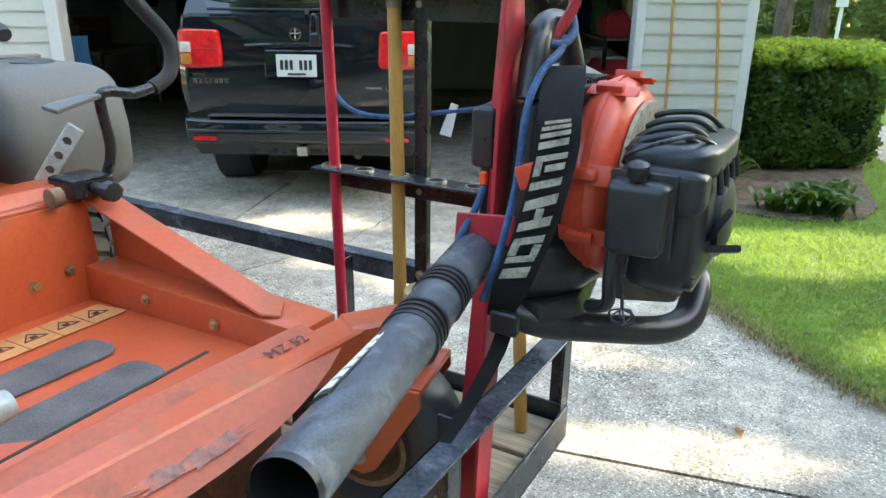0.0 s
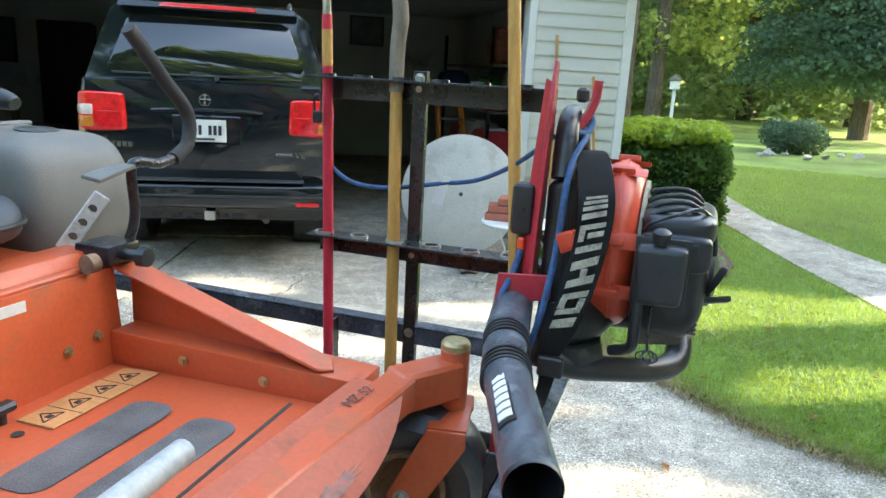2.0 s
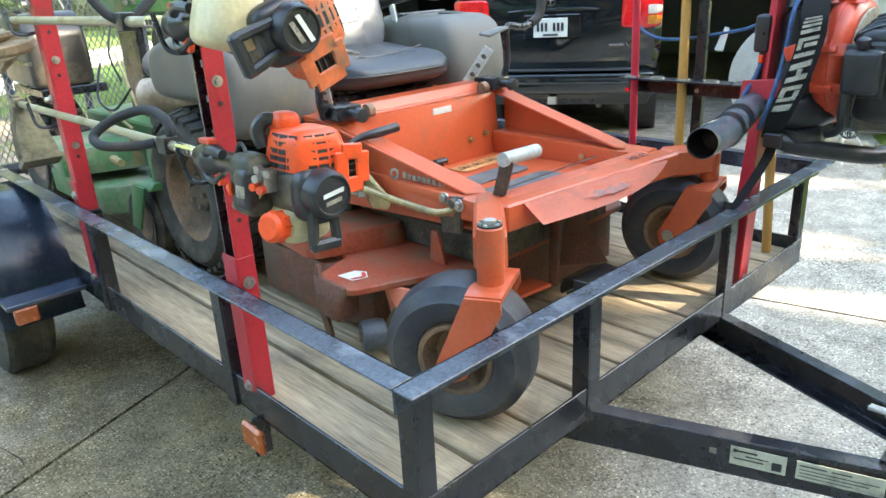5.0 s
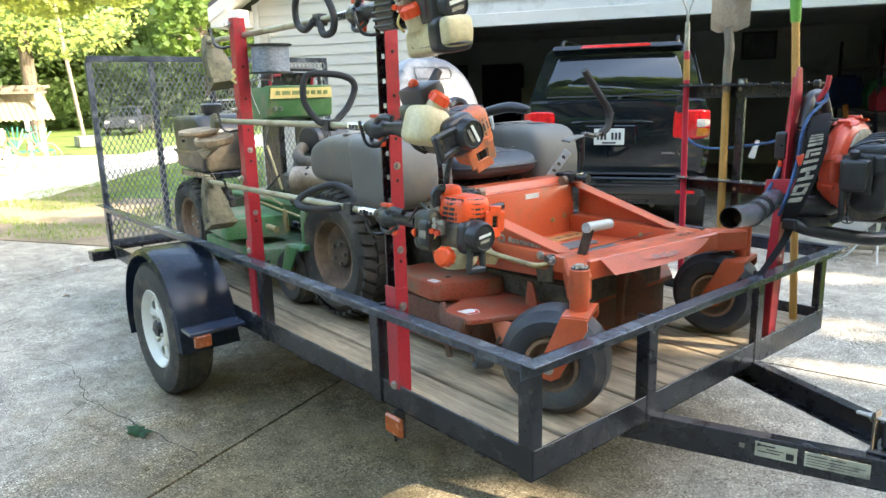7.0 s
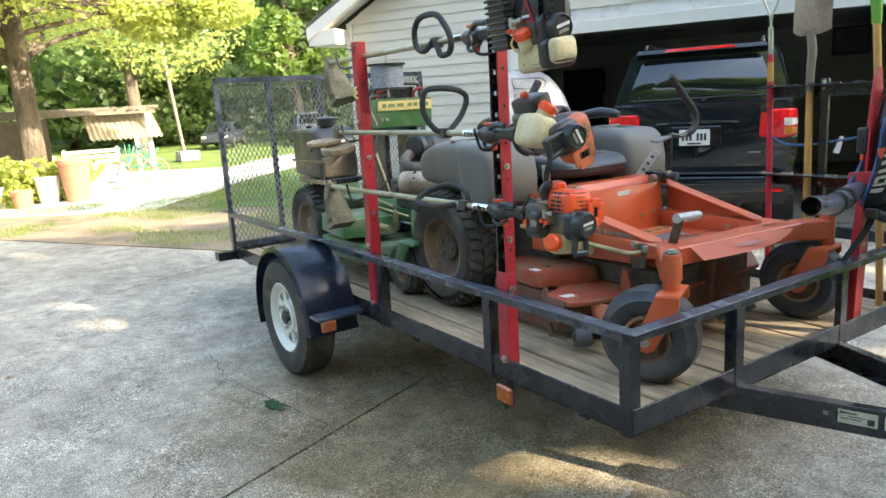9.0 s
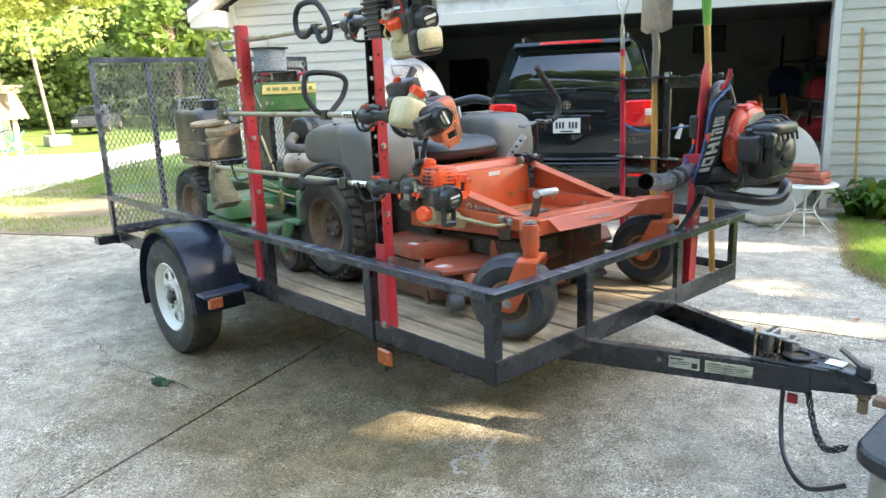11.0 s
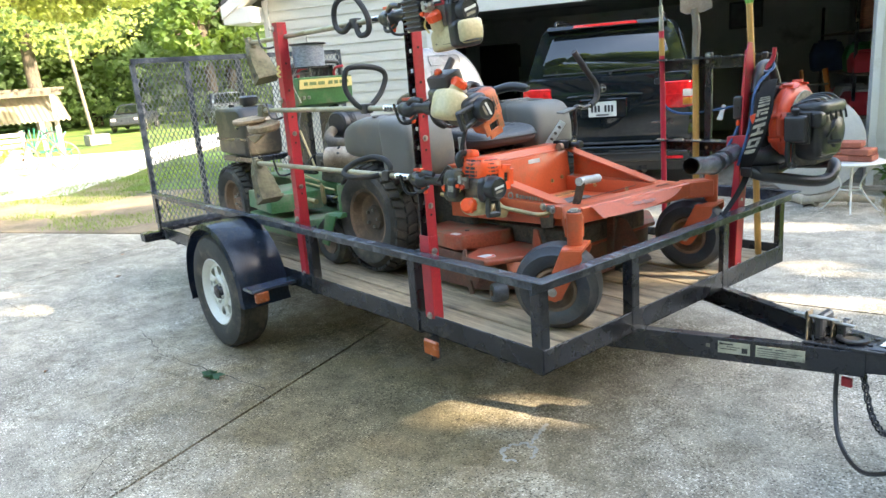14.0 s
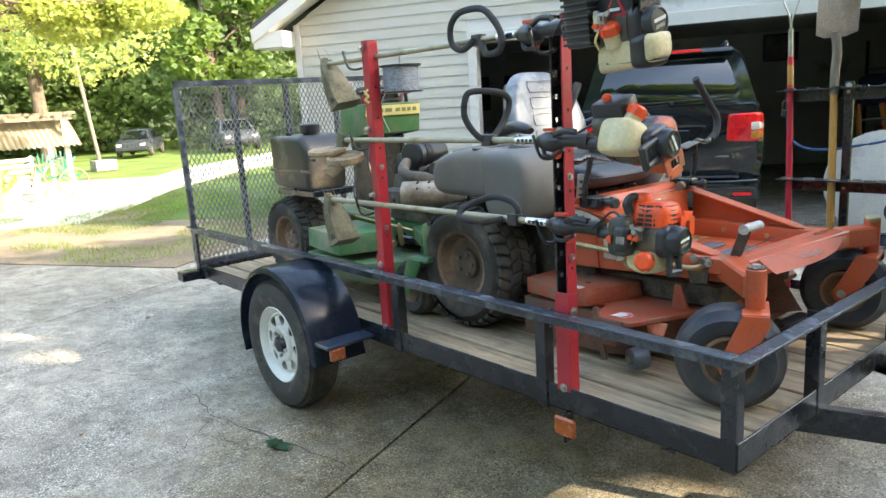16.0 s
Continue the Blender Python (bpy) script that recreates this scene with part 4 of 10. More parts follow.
m = frame_of((0.35, 0.722, 0.395), (0.80, 0.272, 0), (0, 0, 1))
n = m.to_3x3() @ Vector((0, 0, 1))
for dx, w, h, mat_, lab in ((-0.237, 0.075, 0.024, PRINT, "worn pale lettering bar"), (-0.115, 0.09, 0.016, PRINT, "worn pale lettering bar"), (0.022, 0.122, 0.050, DATA_PLATE, "cream identification plate"), (0.192, 0.177, 0.048, DATA_PLATE, "cream identification plate")):
    part("data_plate", box(dx - w / 2, dx + w / 2, -h / 2, h / 2, 0.0065, 0.0085, 0.0, None, m), mat_, trailer, lab)
for x0, x1, z0, z1 in ((-0.030, 0.020, 0.012, 0.017), (-0.005, 0.045, 0.002, 0.005), (-0.030, 0.035, -0.008, -0.005), (0.052, 0.074, -0.018, 0.004), (-0.033, -0.024, 0.010, 0.019),
                       (0.110, 0.165, 0.012, 0.015), (0.175, 0.215, 0.012, 0.015), (0.110, 0.27, 0.002, 0.004), (0.110, 0.25, -0.007, -0.005), (0.110, 0.22, -0.016, -0.014)):
    part("print_bar", box(x0, x1, z0, z1, 0.0086, 0.0092, 0.0, None, m), DARK_INK, trailer)


def chain(points, r=0.006):
    bm = bmesh.new()
    path = smooth_path(points, 8)
    for k in range(0, len(path) - 1, 1):
        a, b = path[k], path[k + 1]
        d = (b - a).normalized()
        s = d.orthogonal().normalized()
        s = s if k % 2 else d.cross(s)
        c, L, W = (a + b) / 2, 0.024, 0.011
        ring = [c + d * L * math.cos(t) + s * W * math.sin(t) for t in (2 * math.pi * j / 8 for j in range(9))]
        tube(ring, 0.0035, 6, bm, 1)
    return bm


part("safety_chain", chain([(0.78, 0.93, 0.34), (0.84, 0.86, 0.22), (0.93, 0.72, 0.22), (1.02, 0.62, 0.30)]), BLACK_STEEL, trailer, "rusty safety chain")
part("wiring_lead", tube([(0.70, 0.905, 0.36), (0.705, 0.89, 0.20), (0.77, 0.78, 0.10), (0.90, 0.64, 0.09), (1.05, 0.55, 0.20)], 0.009, 8), BLACK_PLASTIC, trailer, "black looped wiring lead")
part("red_tag", box(0.715, 0.755, 0.90, 0.915, 0.27, 0.31, 0.004), RED_STEEL, trailer, "red cloth tag")

# red rack posts on the near side
for x, wide, y0, back in ((-0.672, 0.054, 0.004, 0.054), (-1.815, 0.050, 0.012, 0.068)):
    rack = thing("trimmer_rack_post", (x, 0.05, 0.5), "red perforated steel rack post bolted to the trailer side", "rack post", "trimmer rack posts")
    h = wide / 2
    front = x > -1
    top_z = 1.85 if front else 1.88
    if front:
        body = part("channel", box(x + h - 0.006, x + h, y0, back, 0.47, top_z, 0.0008), RED_STEEL, rack)
        # inner web and flange in black steel, for the red channel's shaded inside
        bm = bmesh.new()
        for k in range(12):
            zz = 0.93 + 0.08 * k
            if zz < top_z:
                box(x - 0.008, x + 0.008, back - 0.006, back, zz + 0.016, min(zz + 0.08, top_z), 0.0, bm)
                box(x - h, x - h + 0.006, y0 + 0.016, back - 0.018, zz + 0.016, min(zz + 0.08, top_z), 0.0, bm)
        for a, b in ((x - h + 0.006, x - 0.008), (x + 0.008, x + h - 0.006)):
            box(a, b, back - 0.006, back, 0.93, top_z, 0.0, bm)
        for a, b in ((y0, y0 + 0.016), (back - 0.018, back)):
            box(x - h, x - h + 0.006, a, b, 0.93, top_z, 0.0, bm)
        box(x - h, x - h + 0.006, y0, back, 0.47, 0.93, 0.0, bm)
        box(x - h + 0.006, x + h - 0.006, back - 0.006, back, 0.47, 0.93, 0.0, bm)
        part("punched_angle", bm, BLACK_STEEL, rack, "punched web and flange blackened for the shaded inside", smooth=False)
    else:
        bm = prism([(a, b, 0.50) for a, b in ((x - h, 0.012), (x + h, 0.012), (x + h, back), (x + h - 0.006, back), (x + h - 0.006, 0.018), (x - h + 0.006, 0.018), (x - h + 0.006, back), (x - h, back))], (0, 0, top_z - 0.50), 0.0008)
        body = part("channel", bm, RED_STEEL, rack)
    bm = box(x - h - 0.004, x + h + 0.004, y0 - 0.006, y0, 0.50, 0.88, 0.001)
    box(x - h - 0.006, x - h, y0 - 0.004, back, 0.50, 0.88, 0.001, bm)
    if front:
        box(x + h, x + h + 0.004, y0, back - 0.002, 0.50, 0.875, 0.001, bm)
    part("sleeve", bm, RED_STEEL, rack)
    for k in range(6):
        zz = 0.97 + 0.14 * k
        part("punched_hole", spin([(0, 0), (0, 0.006), (0.0012, 0.006), (0.0012, 0)], (x + h + 0.0005, (y0 + back) / 2, zz), (1, 0, 0), 10), JOINT, body)
    part("bolt", bolt((x, y0 - 0.006, 0.512), (0, -1, 0), 0.011, 0.010), GALV, rack)
    part("bolt", bolt((x + h + 0.004, 0.027, 0.808), (1, 0, 0), 0.011, 0.010) if front else bolt((x, y0 - 0.006, 0.83), (0, -1, 0), 0.011, 0.010), GALV, rack)
    for zz in (1.01, 1.30):
        part("bolt", bolt((x + h, (y0 + back) / 2, zz), (1, 0, 0), 0.009, 0.010), GALV, rack)

# rear mesh gate
gate = thing("ramp_gate", (-4.23, 0.97, 0.48), "black steel ramp gate with expanded mesh, raised upright", "gate")
GX, G0, G1 = -4.235, 0.49, 1.845
for name, p, q in (("gate_frame", (GX, 0.01, G1 - 0.02), (GX, 1.94, G1 - 0.02)), ("gate_frame", (GX, 0.01, G0 + 0.02), (GX, 1.94, G0 + 0.02))):
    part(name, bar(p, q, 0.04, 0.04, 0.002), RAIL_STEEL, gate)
for y in (0.022, 0.45, 0.90, 1.35, 1.928):
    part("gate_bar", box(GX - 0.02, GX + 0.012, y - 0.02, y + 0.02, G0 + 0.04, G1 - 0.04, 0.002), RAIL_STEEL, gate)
verts, faces = [], []
CW, CH, T = 0.037, 0.068, 0.0025
xg = GX + 0.016


def strand(y0, z0, y1, z1):
    d = Vector((y1 - y0, z1 - z0)).normalized()
    nx, nz = -d.y * T, d.x * T
    i = len(verts)
    for dx in (-0.003, 0.003):
        verts.extend([(xg + dx, y0 + nx, z0 + nz), (xg + dx, y0 - nx, z0 - nz), (xg + dx, y1 - nx, z1 - nz), (xg + dx, y1 + nx, z1 + nz)])
    for a, b, c, d2 in ((0, 1, 2, 3), (7, 6, 5, 4), (0, 4, 5, 1), (2, 6, 7, 3)):
        faces.append((i + a, i + b, i + c, i + d2))


ny, nz = int(1.90 / CW), int((G1 - G0 - 0.06) / CH)
for i in range(ny):
    for k in range(nz):
        y, zc = 0.03 + i * CW, G0 + 0.03 + k * CH
        for y0, z0, y1, z1 in ((y, zc + CH / 2, y + CW / 2, zc), (y + CW / 2, zc, y + CW, zc + CH / 2), (y, zc + CH / 2, y + CW / 2, zc + CH), (y + CW / 2, zc + CH, y + CW, zc + CH / 2)):
            strand(y0, z0, y1, z1)
me = bpy.data.meshes.new("expanded_mesh")
me.from_pydata([Vector(v) - Vector((-4.23, 0.97, 0.48)) for v in verts], [], faces)
# black mesh drawn light grey, its reflected light put into the colour
me.materials.append(surface("sheen_grey_mesh_steel", (0.15, 0.165, 0.185), 0.4, var=0.3, bump=0.1))
mesh_ob = new("expanded_mesh", me)
mesh_ob.parent = gate
tagged(mesh_ob, "diamond expanded steel mesh", kind="stuff")

# deck boards
edge = 0.012
ys = [edge + (TW - 2 * edge) * k / 10 for k in range(11)]
rnd = random.Random(3)
for a, b in zip(ys, ys[1:]):
    dz = rnd.uniform(-0.003, 0.003)
    part("deck_board", box(-TL + 0.06, -0.012, a + 0.0075, b - 0.0075, 0.435, DECK + dz, 0.004), DECK_WOOD, trailer)

# ---- zero-turn mower ----
mower = thing("zero_turn_mower", (-1.1, 0.95, 0.472), "orange zero-turn riding mower with grey tanks and worn paint", "mower")

# footwell, seat panel, side panels
part("footplate", prism([(-0.9586, 0.6529, 0.8443), (-0.965, 1.3, 0.842), (-0.36, 1.285, 0.856), (-0.315, 0.65, 0.872)], (0, 0, 0.012), 0.002), ORANGE, mower, "orange steel footplate with worn pads")
for x0, x1, y0, y1 in ((-0.737, -0.637, 0.79, 1.135), (-0.58, -0.475, 0.79, 1.12)):
    zz = 0.8655
    c = []
    for cx, cy, a0 in ((x1 - 0.035, y1 - 0.035, 0), (x0 + 0.035, y1 - 0.035, 90), (x0 + 0.035, y0 + 0.035, 180), (x1 - 0.035, y0 + 0.035, 270)):
        c += [(cx + 0.035 * math.cos(radians(a0 + 18 * k)), cy + 0.035 * math.sin(radians(a0 + 18 * k))) for k in range(6)]
    part("grip_pad", prism([(x, y, zz + 0.0231 * (x + 0.6)) for x, y in c], (0, 0, 0.004), 0), GRIP_TAPE, mower, "grey worn grip pad")
strip = part("warning_label", prism([(-0.888, 0.972, 0.8580), (-0.888, 1.255, 0.8580), (-0.795, 1.262, 0.8610), (-0.795, 0.972, 0.8610)], (0, 0, 0.0012), 0), LABEL_TAN, mower, "tan pictogram warning strip")
for k in range(4):
    y = 0.985 + 0.070 * k
    bm = bmesh.new()
    corner = [Vector((-0.832, y, 0.8615)), Vector((-0.868, y + 0.024, 0.8605)), Vector((-0.832, y + 0.048, 0.8615))]
    for p, q in zip(corner, corner[1:] + corner[:1]):
        bar(p, q, 0.003, 0.0008, 0.0, bm)
    part("pictogram", bm, DARK_INK, strip)
    part("pictogram", bar((-0.843, y + 0.017, 0.8613), (-0.843, y + 0.031, 0.8613), 0.012, 0.0008, 0.0), DARK_INK, strip)
    part("dividing_line", bar((-0.887, y - 0.011, 0.8593), (-0.796, y - 0.011, 0.8623), 0.0015, 0.0008, 0.0), DARK_INK, strip)
part("foot_knob", merge(bar((-0.905, 0.925, 0.8864), (-0.905, 0.985, 0.8864), 0.03, 0.02, 0.006), rod((-0.905, 0.955, 0.85), (-0.905, 0.955, 0.881), 0.01)), BLACK_PLASTIC, mower, "black plastic latch knob")
part("drain_hole", spin([(0, 0), (0, 0.012), (0.001, 0.012), (0.001, 0)], (-0.84, 0.935, 0.8595), (0, 0, 1), 16), JOINT, mower)
part("seat_panel", hull([(x, y, z) for y in (0.556, 1.31) for x, z in ((-0.932, 0.825), (-0.940, 0.825), (-0.957, 1.080), (-0.965, 1.080))], 0.001), ORANGE, mower)
part("seat_platform", box(-1.75, -0.966, 0.56, 1.42, 1.075, 1.09, 0.004), ORANGE, mower)
part("platform_ridge", hull([(-1.1, 0.6, 1.09), (-0.985, 0.6, 1.09), (-1.085, 0.6, 1.118), (-1.005, 0.6, 1.118), (-1.1, 1.3, 1.09), (-0.985, 1.3, 1.09), (-1.085, 1.3, 1.118), (-1.005, 1.3, 1.118)], 0.004), ORANGE, mower)
part("panel_label", box(-0.9575, -0.9525, 0.9786, 1.07, 1.0424, 1.065, 0), PLATE, mower, "small white label")
for y, zz in ((1.152, 0.926), (1.235, 0.936)):
    part("bolt", bolt((-0.940, y, zz), (1, 0, 0), 0.0085, 0.010), BRASS_ROD, mower)
# far side: ledge beam, sloped flange
part("side_beam", hull([(-0.94, 1.27, 0.855), (-0.94, 1.40, 0.855), (-0.94, 1.27, 0.937), (-0.94, 1.40, 0.937), (-0.3, 1.275, 0.865), (-0.3, 1.38, 0.865), (-0.3, 1.275, 0.931), (-0.3, 1.38, 0.931)], 0.006), ORANGE, mower)
part("side_plate", prism([(-0.95, 1.355, 0.93), (-0.95, 1.355, 1.075), (-0.4, 1.325, 0.934), (-0.4, 1.325, 0.925)], (0, 0.008, 0), 0.001), ORANGE, mower)
part("side_flange", prism([(-0.985, 1.305, 1.082), (-0.985, 1.385, 1.082), (-0.4, 1.345, 0.936), (-0.372, 1.3, 0.930), (-0.4, 1.275, 0.936)], (0, 0, 0.008), 0.002), ORANGE, mower)
for x, zz in ((-0.734, 0.900), (-0.525, 0.892)):
    part("bolt", bolt((x, 1.269, zz), (0, -1, 0), 0.008, 0.008), BRASS_ROD, mower)
# near side
part("side_beam", hull([(-0.9608, 0.5631, 0.8572), (-0.9608, 0.6731, 0.8572), (-0.9608, 0.5631, 0.9522), (-0.9608, 0.6731, 0.9522), (-0.315, 0.55, 0.881), (-0.315, 0.65, 0.881), (-0.315, 0.55, 0.936), (-0.315, 0.65, 0.936)], 0.006), ORANGE, mower)
near_side = part("side_plate", prism([(-1.12, 0.553, 0.82), (-1.12, 0.553, 1.08), (-0.96, 0.558, 1.082), (-0.395, 0.595, 0.931), (-0.355, 0.602, 0.836)], (0, 0.008, 0), 0.001), ORANGE, mower)
part("side_flange", prism([(-1.05, 0.545, 1.086), (-1.05, 0.625, 1.086), (-0.4391, 0.6695, 0.9365), (-0.39, 0.64, 0.929), (-0.4158, 0.5808, 0.9377)], (0, 0, 0.008), 0.002), ORANGE, mower)
m = frame_of((-0.5877, 0.5767, 0.9565), (1, 0.165, -0.06), (0, 0, 1))
ring = part("maker_mark", spin([(0.0, 0.010), (0.0, 0.017), (0.002, 0.017), (0.002, 0.010)], m @ Vector((-0.10, 0, 0.0)), m.to_3x3() @ Vector((0, 0, 1)), 20), PRINT, near_side, "pale worn maker's mark as a plain ring and bar")
for k in range(9):
    part("mark_bar", box(-0.068 + 0.018 * k, -0.056 + 0.018 * k, -0.008, 0.008 + 0.004 * (k == 0), -0.002, 0.002, 0, None, m), PRINT, near_side)

# front cross tube, lip, caster arms
part("cross_tube", bar((-0.295, 0.57, 0.904), (-0.235, 1.4, 0.898), 0.075, 0.075, 0.006), ORANGE, mower)


def lip_reach(t):
    """How far the lip's crease and edge reach out, and how far the edge drops, along its length."""
    c = 0.10 + 0.02 * math.sin(math.pi * t)
    return c, c + 0.055 * (1 - t ** 4) + 0.010, 0.016 + 0.036 * (1 - t ** 4)


lip = bmesh.new()
rows = []
for k in range(13):
    t = k / 12
    a = Vector((-0.345 + 0.03 * t, 0.635 + 0.655 * t, 0.945 - 0.006 * t))
    out = Vector((0.995, -0.10, 0))
    crease, edge, drop = lip_reach(t)
    rows.append([lip.verts.new(a), lip.verts.new(a + out * (crease - 0.012) + Vector((0, 0, -0.008))), lip.verts.new(a + out * crease + Vector((0, 0, -0.012))), lip.verts.new(a + out * edge + Vector((0, 0, -drop)))])
for a, b in zip(rows, rows[1:]):
    for k in range(3):
        lip.faces.new((a[k], a[k + 1], b[k + 1], b[k]))
bmesh.ops.solidify(lip, geom=lip.faces[:], thickness=0.004)
lip_ob = part("foot_lip", lip, ORANGE_PALE, mower, "faded orange front lip, lightened for skylight, scuffed dark in the middle")
scuff = bmesh.new()
rnd = random.Random(8)


def on_lip(t, s):
    crease, edge, drop = lip_reach(t)
    s = min(0.97, max(0.06, s))
    return Vector((-0.345 + 0.03 * t, 0.635 + 0.655 * t, 0.949 - 0.006 * t)) + Vector((0.995, -0.1, 0)) * (crease + s * (edge - crease) + 0.003) + Vector((0, 0, -0.012 - s * (drop - 0.012)))


rings = [[on_lip(0.45, 0.5)] * 44]
jag = [rnd.uniform(0.55, 1.15) for _ in range(44)]
for k in (0.5, 1.0):
    rings.append([on_lip(0.45 + 0.17 * k * q * math.cos(2 * math.pi * i / 44) + 0.05 * k * math.sin(2 * math.pi * i / 44), 0.5 + 0.22 * k * q * math.sin(2 * math.pi * i / 44)) for i, q in enumerate(jag)])
mid, rim = [[scuff.verts.new(p) for p in ring] for ring in rings[1:]]
scuff.faces.new(mid)
for i in range(44):
    scuff.faces.new((mid[i], mid[(i + 1) % 44], rim[(i + 1) % 44], rim[i]))
part("scuff", scuff, surface("bare_scuffed_metal", (0.27, 0.125, 0.10), 0.6, var=0.45, scale=40, bump=0.2, dirt=(0.55, 0.14, 0.08), dirt_amount=0.42, dirt_scale=30), lip_ob, "dark bare scuff mark", smooth=False)
m = frame_of((-0.268, 1.205, 0.9405), (0.1, 0.995, 0.005), (-0.99, 0.1, 0.09))
writing("MZ 52", 0.034, surface("faded_black_print", (0.11, 0.045, 0.045), 0.6, var=0.35, scale=60, bump=0.0), mower, m, "model_number", "black model lettering MZ 52", 0.0006)
# dark strip laid where the gap behind the lip is only in shade
part("plate_gap", prism([(-0.3403, 0.6614, 0.955), (-0.365, 1.11, 0.947), (-0.357, 1.11, 0.947), (-0.3343, 0.6614, 0.955)], (0, 0, 0.0012), 0), JOINT, mower, "dark strip for the shaded gap behind the front lip")

CASTERS = ((Vector((-0.132, 0.363, 0.010)), Vector((-0.205, 0.335, 0.652)), Vector((0.45, -0.89, 0)), (-0.37, 0.62, 0.895)), (Vector((-0.160, 1.475, 0)), Vector((-0.238, 1.430, 0.652)), Vector((0.20, -0.98, 0)), (-0.25, 1.34, 0.897)))
for c, wc, out, root in CASTERS:
    out = out.normalized()
    fore = Vector((-out.y, out.x, 0))
    fm = Matrix(((fore.x, out.x, 0, c.x), (fore.y, out.y, 0, c.y), (0, 0, 1, c.z), (0, 0, 0, 1)))
    part("caster_arm", bar(root, (c.x, c.y, 0.897 + c.z), 0.078, 0.088, 0.008), ORANGE, mower)
    part("caster_tube", spin([(0.825, 0.0), (0.825, 0.032), (0.960, 0.033), (0.963, 0.030), (0.963, 0.0)], c, (0, 0, 1), 26), ORANGE, mower)
    if c.y > 1:
        part("cap", spin([(0.963, 0.0), (0.963, 0.033), (0.975, 0.033), (0.982, 0.028), (0.984, 0.0)], c, (0, 0, 1), 24), BRASS_ROD, mower, "dull brass bearing cap")
    else:
        cap = part("open_bearing", spin([(0.9635, 0.0), (0.9635, 0.029), (0.967, 0.029), (0.967, 0.0)], c, (0, 0, 1), 20), DARK_INK, mower, "greasy open bearing end")
        part("bearing_nut", spin([(0.967, 0.0), (0.967, 0.016), (0.977, 0.015), (0.978, 0.0)], c, (0, 0, 1), 6), GALV, cap)
        for k in range(6):
            part("bearing_ball", spin([(0.967, 0.0), (0.967, 0.005), (0.971, 0.004), (0.972, 0.0)], (c.x + 0.023 * math.cos(k), c.y + 0.023 * math.sin(k), c.z), (0, 0, 1), 8), GALV, cap)
    wl = fm.inverted() @ wc
    mid = wl.y
    fork = part("caster_fork", hull([fm @ Vector((a, b, h)) for a in (-0.042, 0.045) for b, h in ((mid - 0.095, 0.808), (mid + 0.085, 0.808), (mid - 0.095, 0.822), (mid + 0.085, 0.822), (-0.05, 0.826), (0.05, 0.826))], 0.004), ORANGE, mower, "orange caster fork")
    for s in (-1, 1):
        y = mid + s * 0.093
        leg = hull([fm @ Vector((a, yy, h)) for a, h in ((-0.040, 0.820), (0.044, 0.820), (-0.046, 0.800), (0.046, 0.785), (wl.x - 0.036, 0.655 - c.z), (wl.x + 0.036, 0.625 - c.z), (wl.x - 0.028, 0.620 - c.z), (wl.x + 0.008, 0.610 - c.z)) for yy in (y - 0.005, y + 0.005)], 0.003)
        part("fork_leg", leg, ORANGE, fork)
        part("axle_bolt", bolt(fm @ Vector((wl.x - 0.002, y + s * 0.004, wc.z - c.z)), out * s, 0.013, 0.013), GALV, fork)
    rim = [(-0.072, 0.0), (-0.072, 0.022), (-0.030, 0.026), (-0.024, 0.060), (-0.050, 0.076), (-0.068, 0.080), (-0.070, 0.092), (-0.058, 0.096)]
    wheel = part("caster_wheel", spin(rim + [(-a, b) for a, b in reversed(rim)], wc, out, 34), RUST_RIM, mower, "rusty dished caster rim")
    part("tyre", spin(tyre_profile(0.186, 0.094, 0.166, 0.030), wc + Vector((0, 0, 0.006)), out, 56), BLUE_RUBBER, wheel, "smooth black caster tyre")

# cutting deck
# rusty brown, darkened further for the shade under the cutting deck
DECK_SIDE = surface("rusty_shaded_deck_side", (0.155, 0.062, 0.040), 0.7, var=0.35, scale=9, bump=0.35, dirt=(0.11, 0.085, 0.06), dirt_amount=0.45, dirt_scale=8)
top = [(-1.25, 0.45), (-0.82, 0.45), (-0.765, 0.30), (-0.62, 0.295), (-0.595, 0.31), (-0.44, 0.69), (-0.44, 1.4), (-0.62, 1.62), (-1.25, 1.62)]
deck = part("cutting_deck", prism([(x, y, 0.680) for x, y in top], (0, 0, 0.022), 0.004), ORANGE_WORN, mower, "dusty orange cutting deck")
part("deck_skirt", hull([(x, y, z) for x, y in ((-1.24, 0.40), (-0.80, 0.40), (-0.70, 0.45), (-0.50, 0.72), (-0.47, 0.85), (-0.47, 1.38), (-1.24, 1.58)) for z in (0.505, 0.682)], 0.004), DECK_SIDE, deck, "brown rusty deck wall, darkened for the shade below")
part("front_lip", hull([(x, y, z) for x, y in ((-0.48, 0.74), (-0.405, 0.74), (-0.385, 0.92), (-0.48, 0.92)) for z in (0.560, 0.572)], 0.002), ORANGE, deck, "orange deck lip")
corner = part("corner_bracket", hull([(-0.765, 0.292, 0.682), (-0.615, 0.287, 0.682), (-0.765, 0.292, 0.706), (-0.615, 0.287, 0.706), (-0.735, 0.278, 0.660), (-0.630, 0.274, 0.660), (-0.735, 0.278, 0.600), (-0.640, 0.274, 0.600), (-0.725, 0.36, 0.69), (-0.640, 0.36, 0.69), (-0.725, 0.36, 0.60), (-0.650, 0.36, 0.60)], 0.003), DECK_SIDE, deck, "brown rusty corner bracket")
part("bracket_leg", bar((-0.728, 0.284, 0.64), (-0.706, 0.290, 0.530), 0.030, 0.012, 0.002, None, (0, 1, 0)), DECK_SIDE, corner)
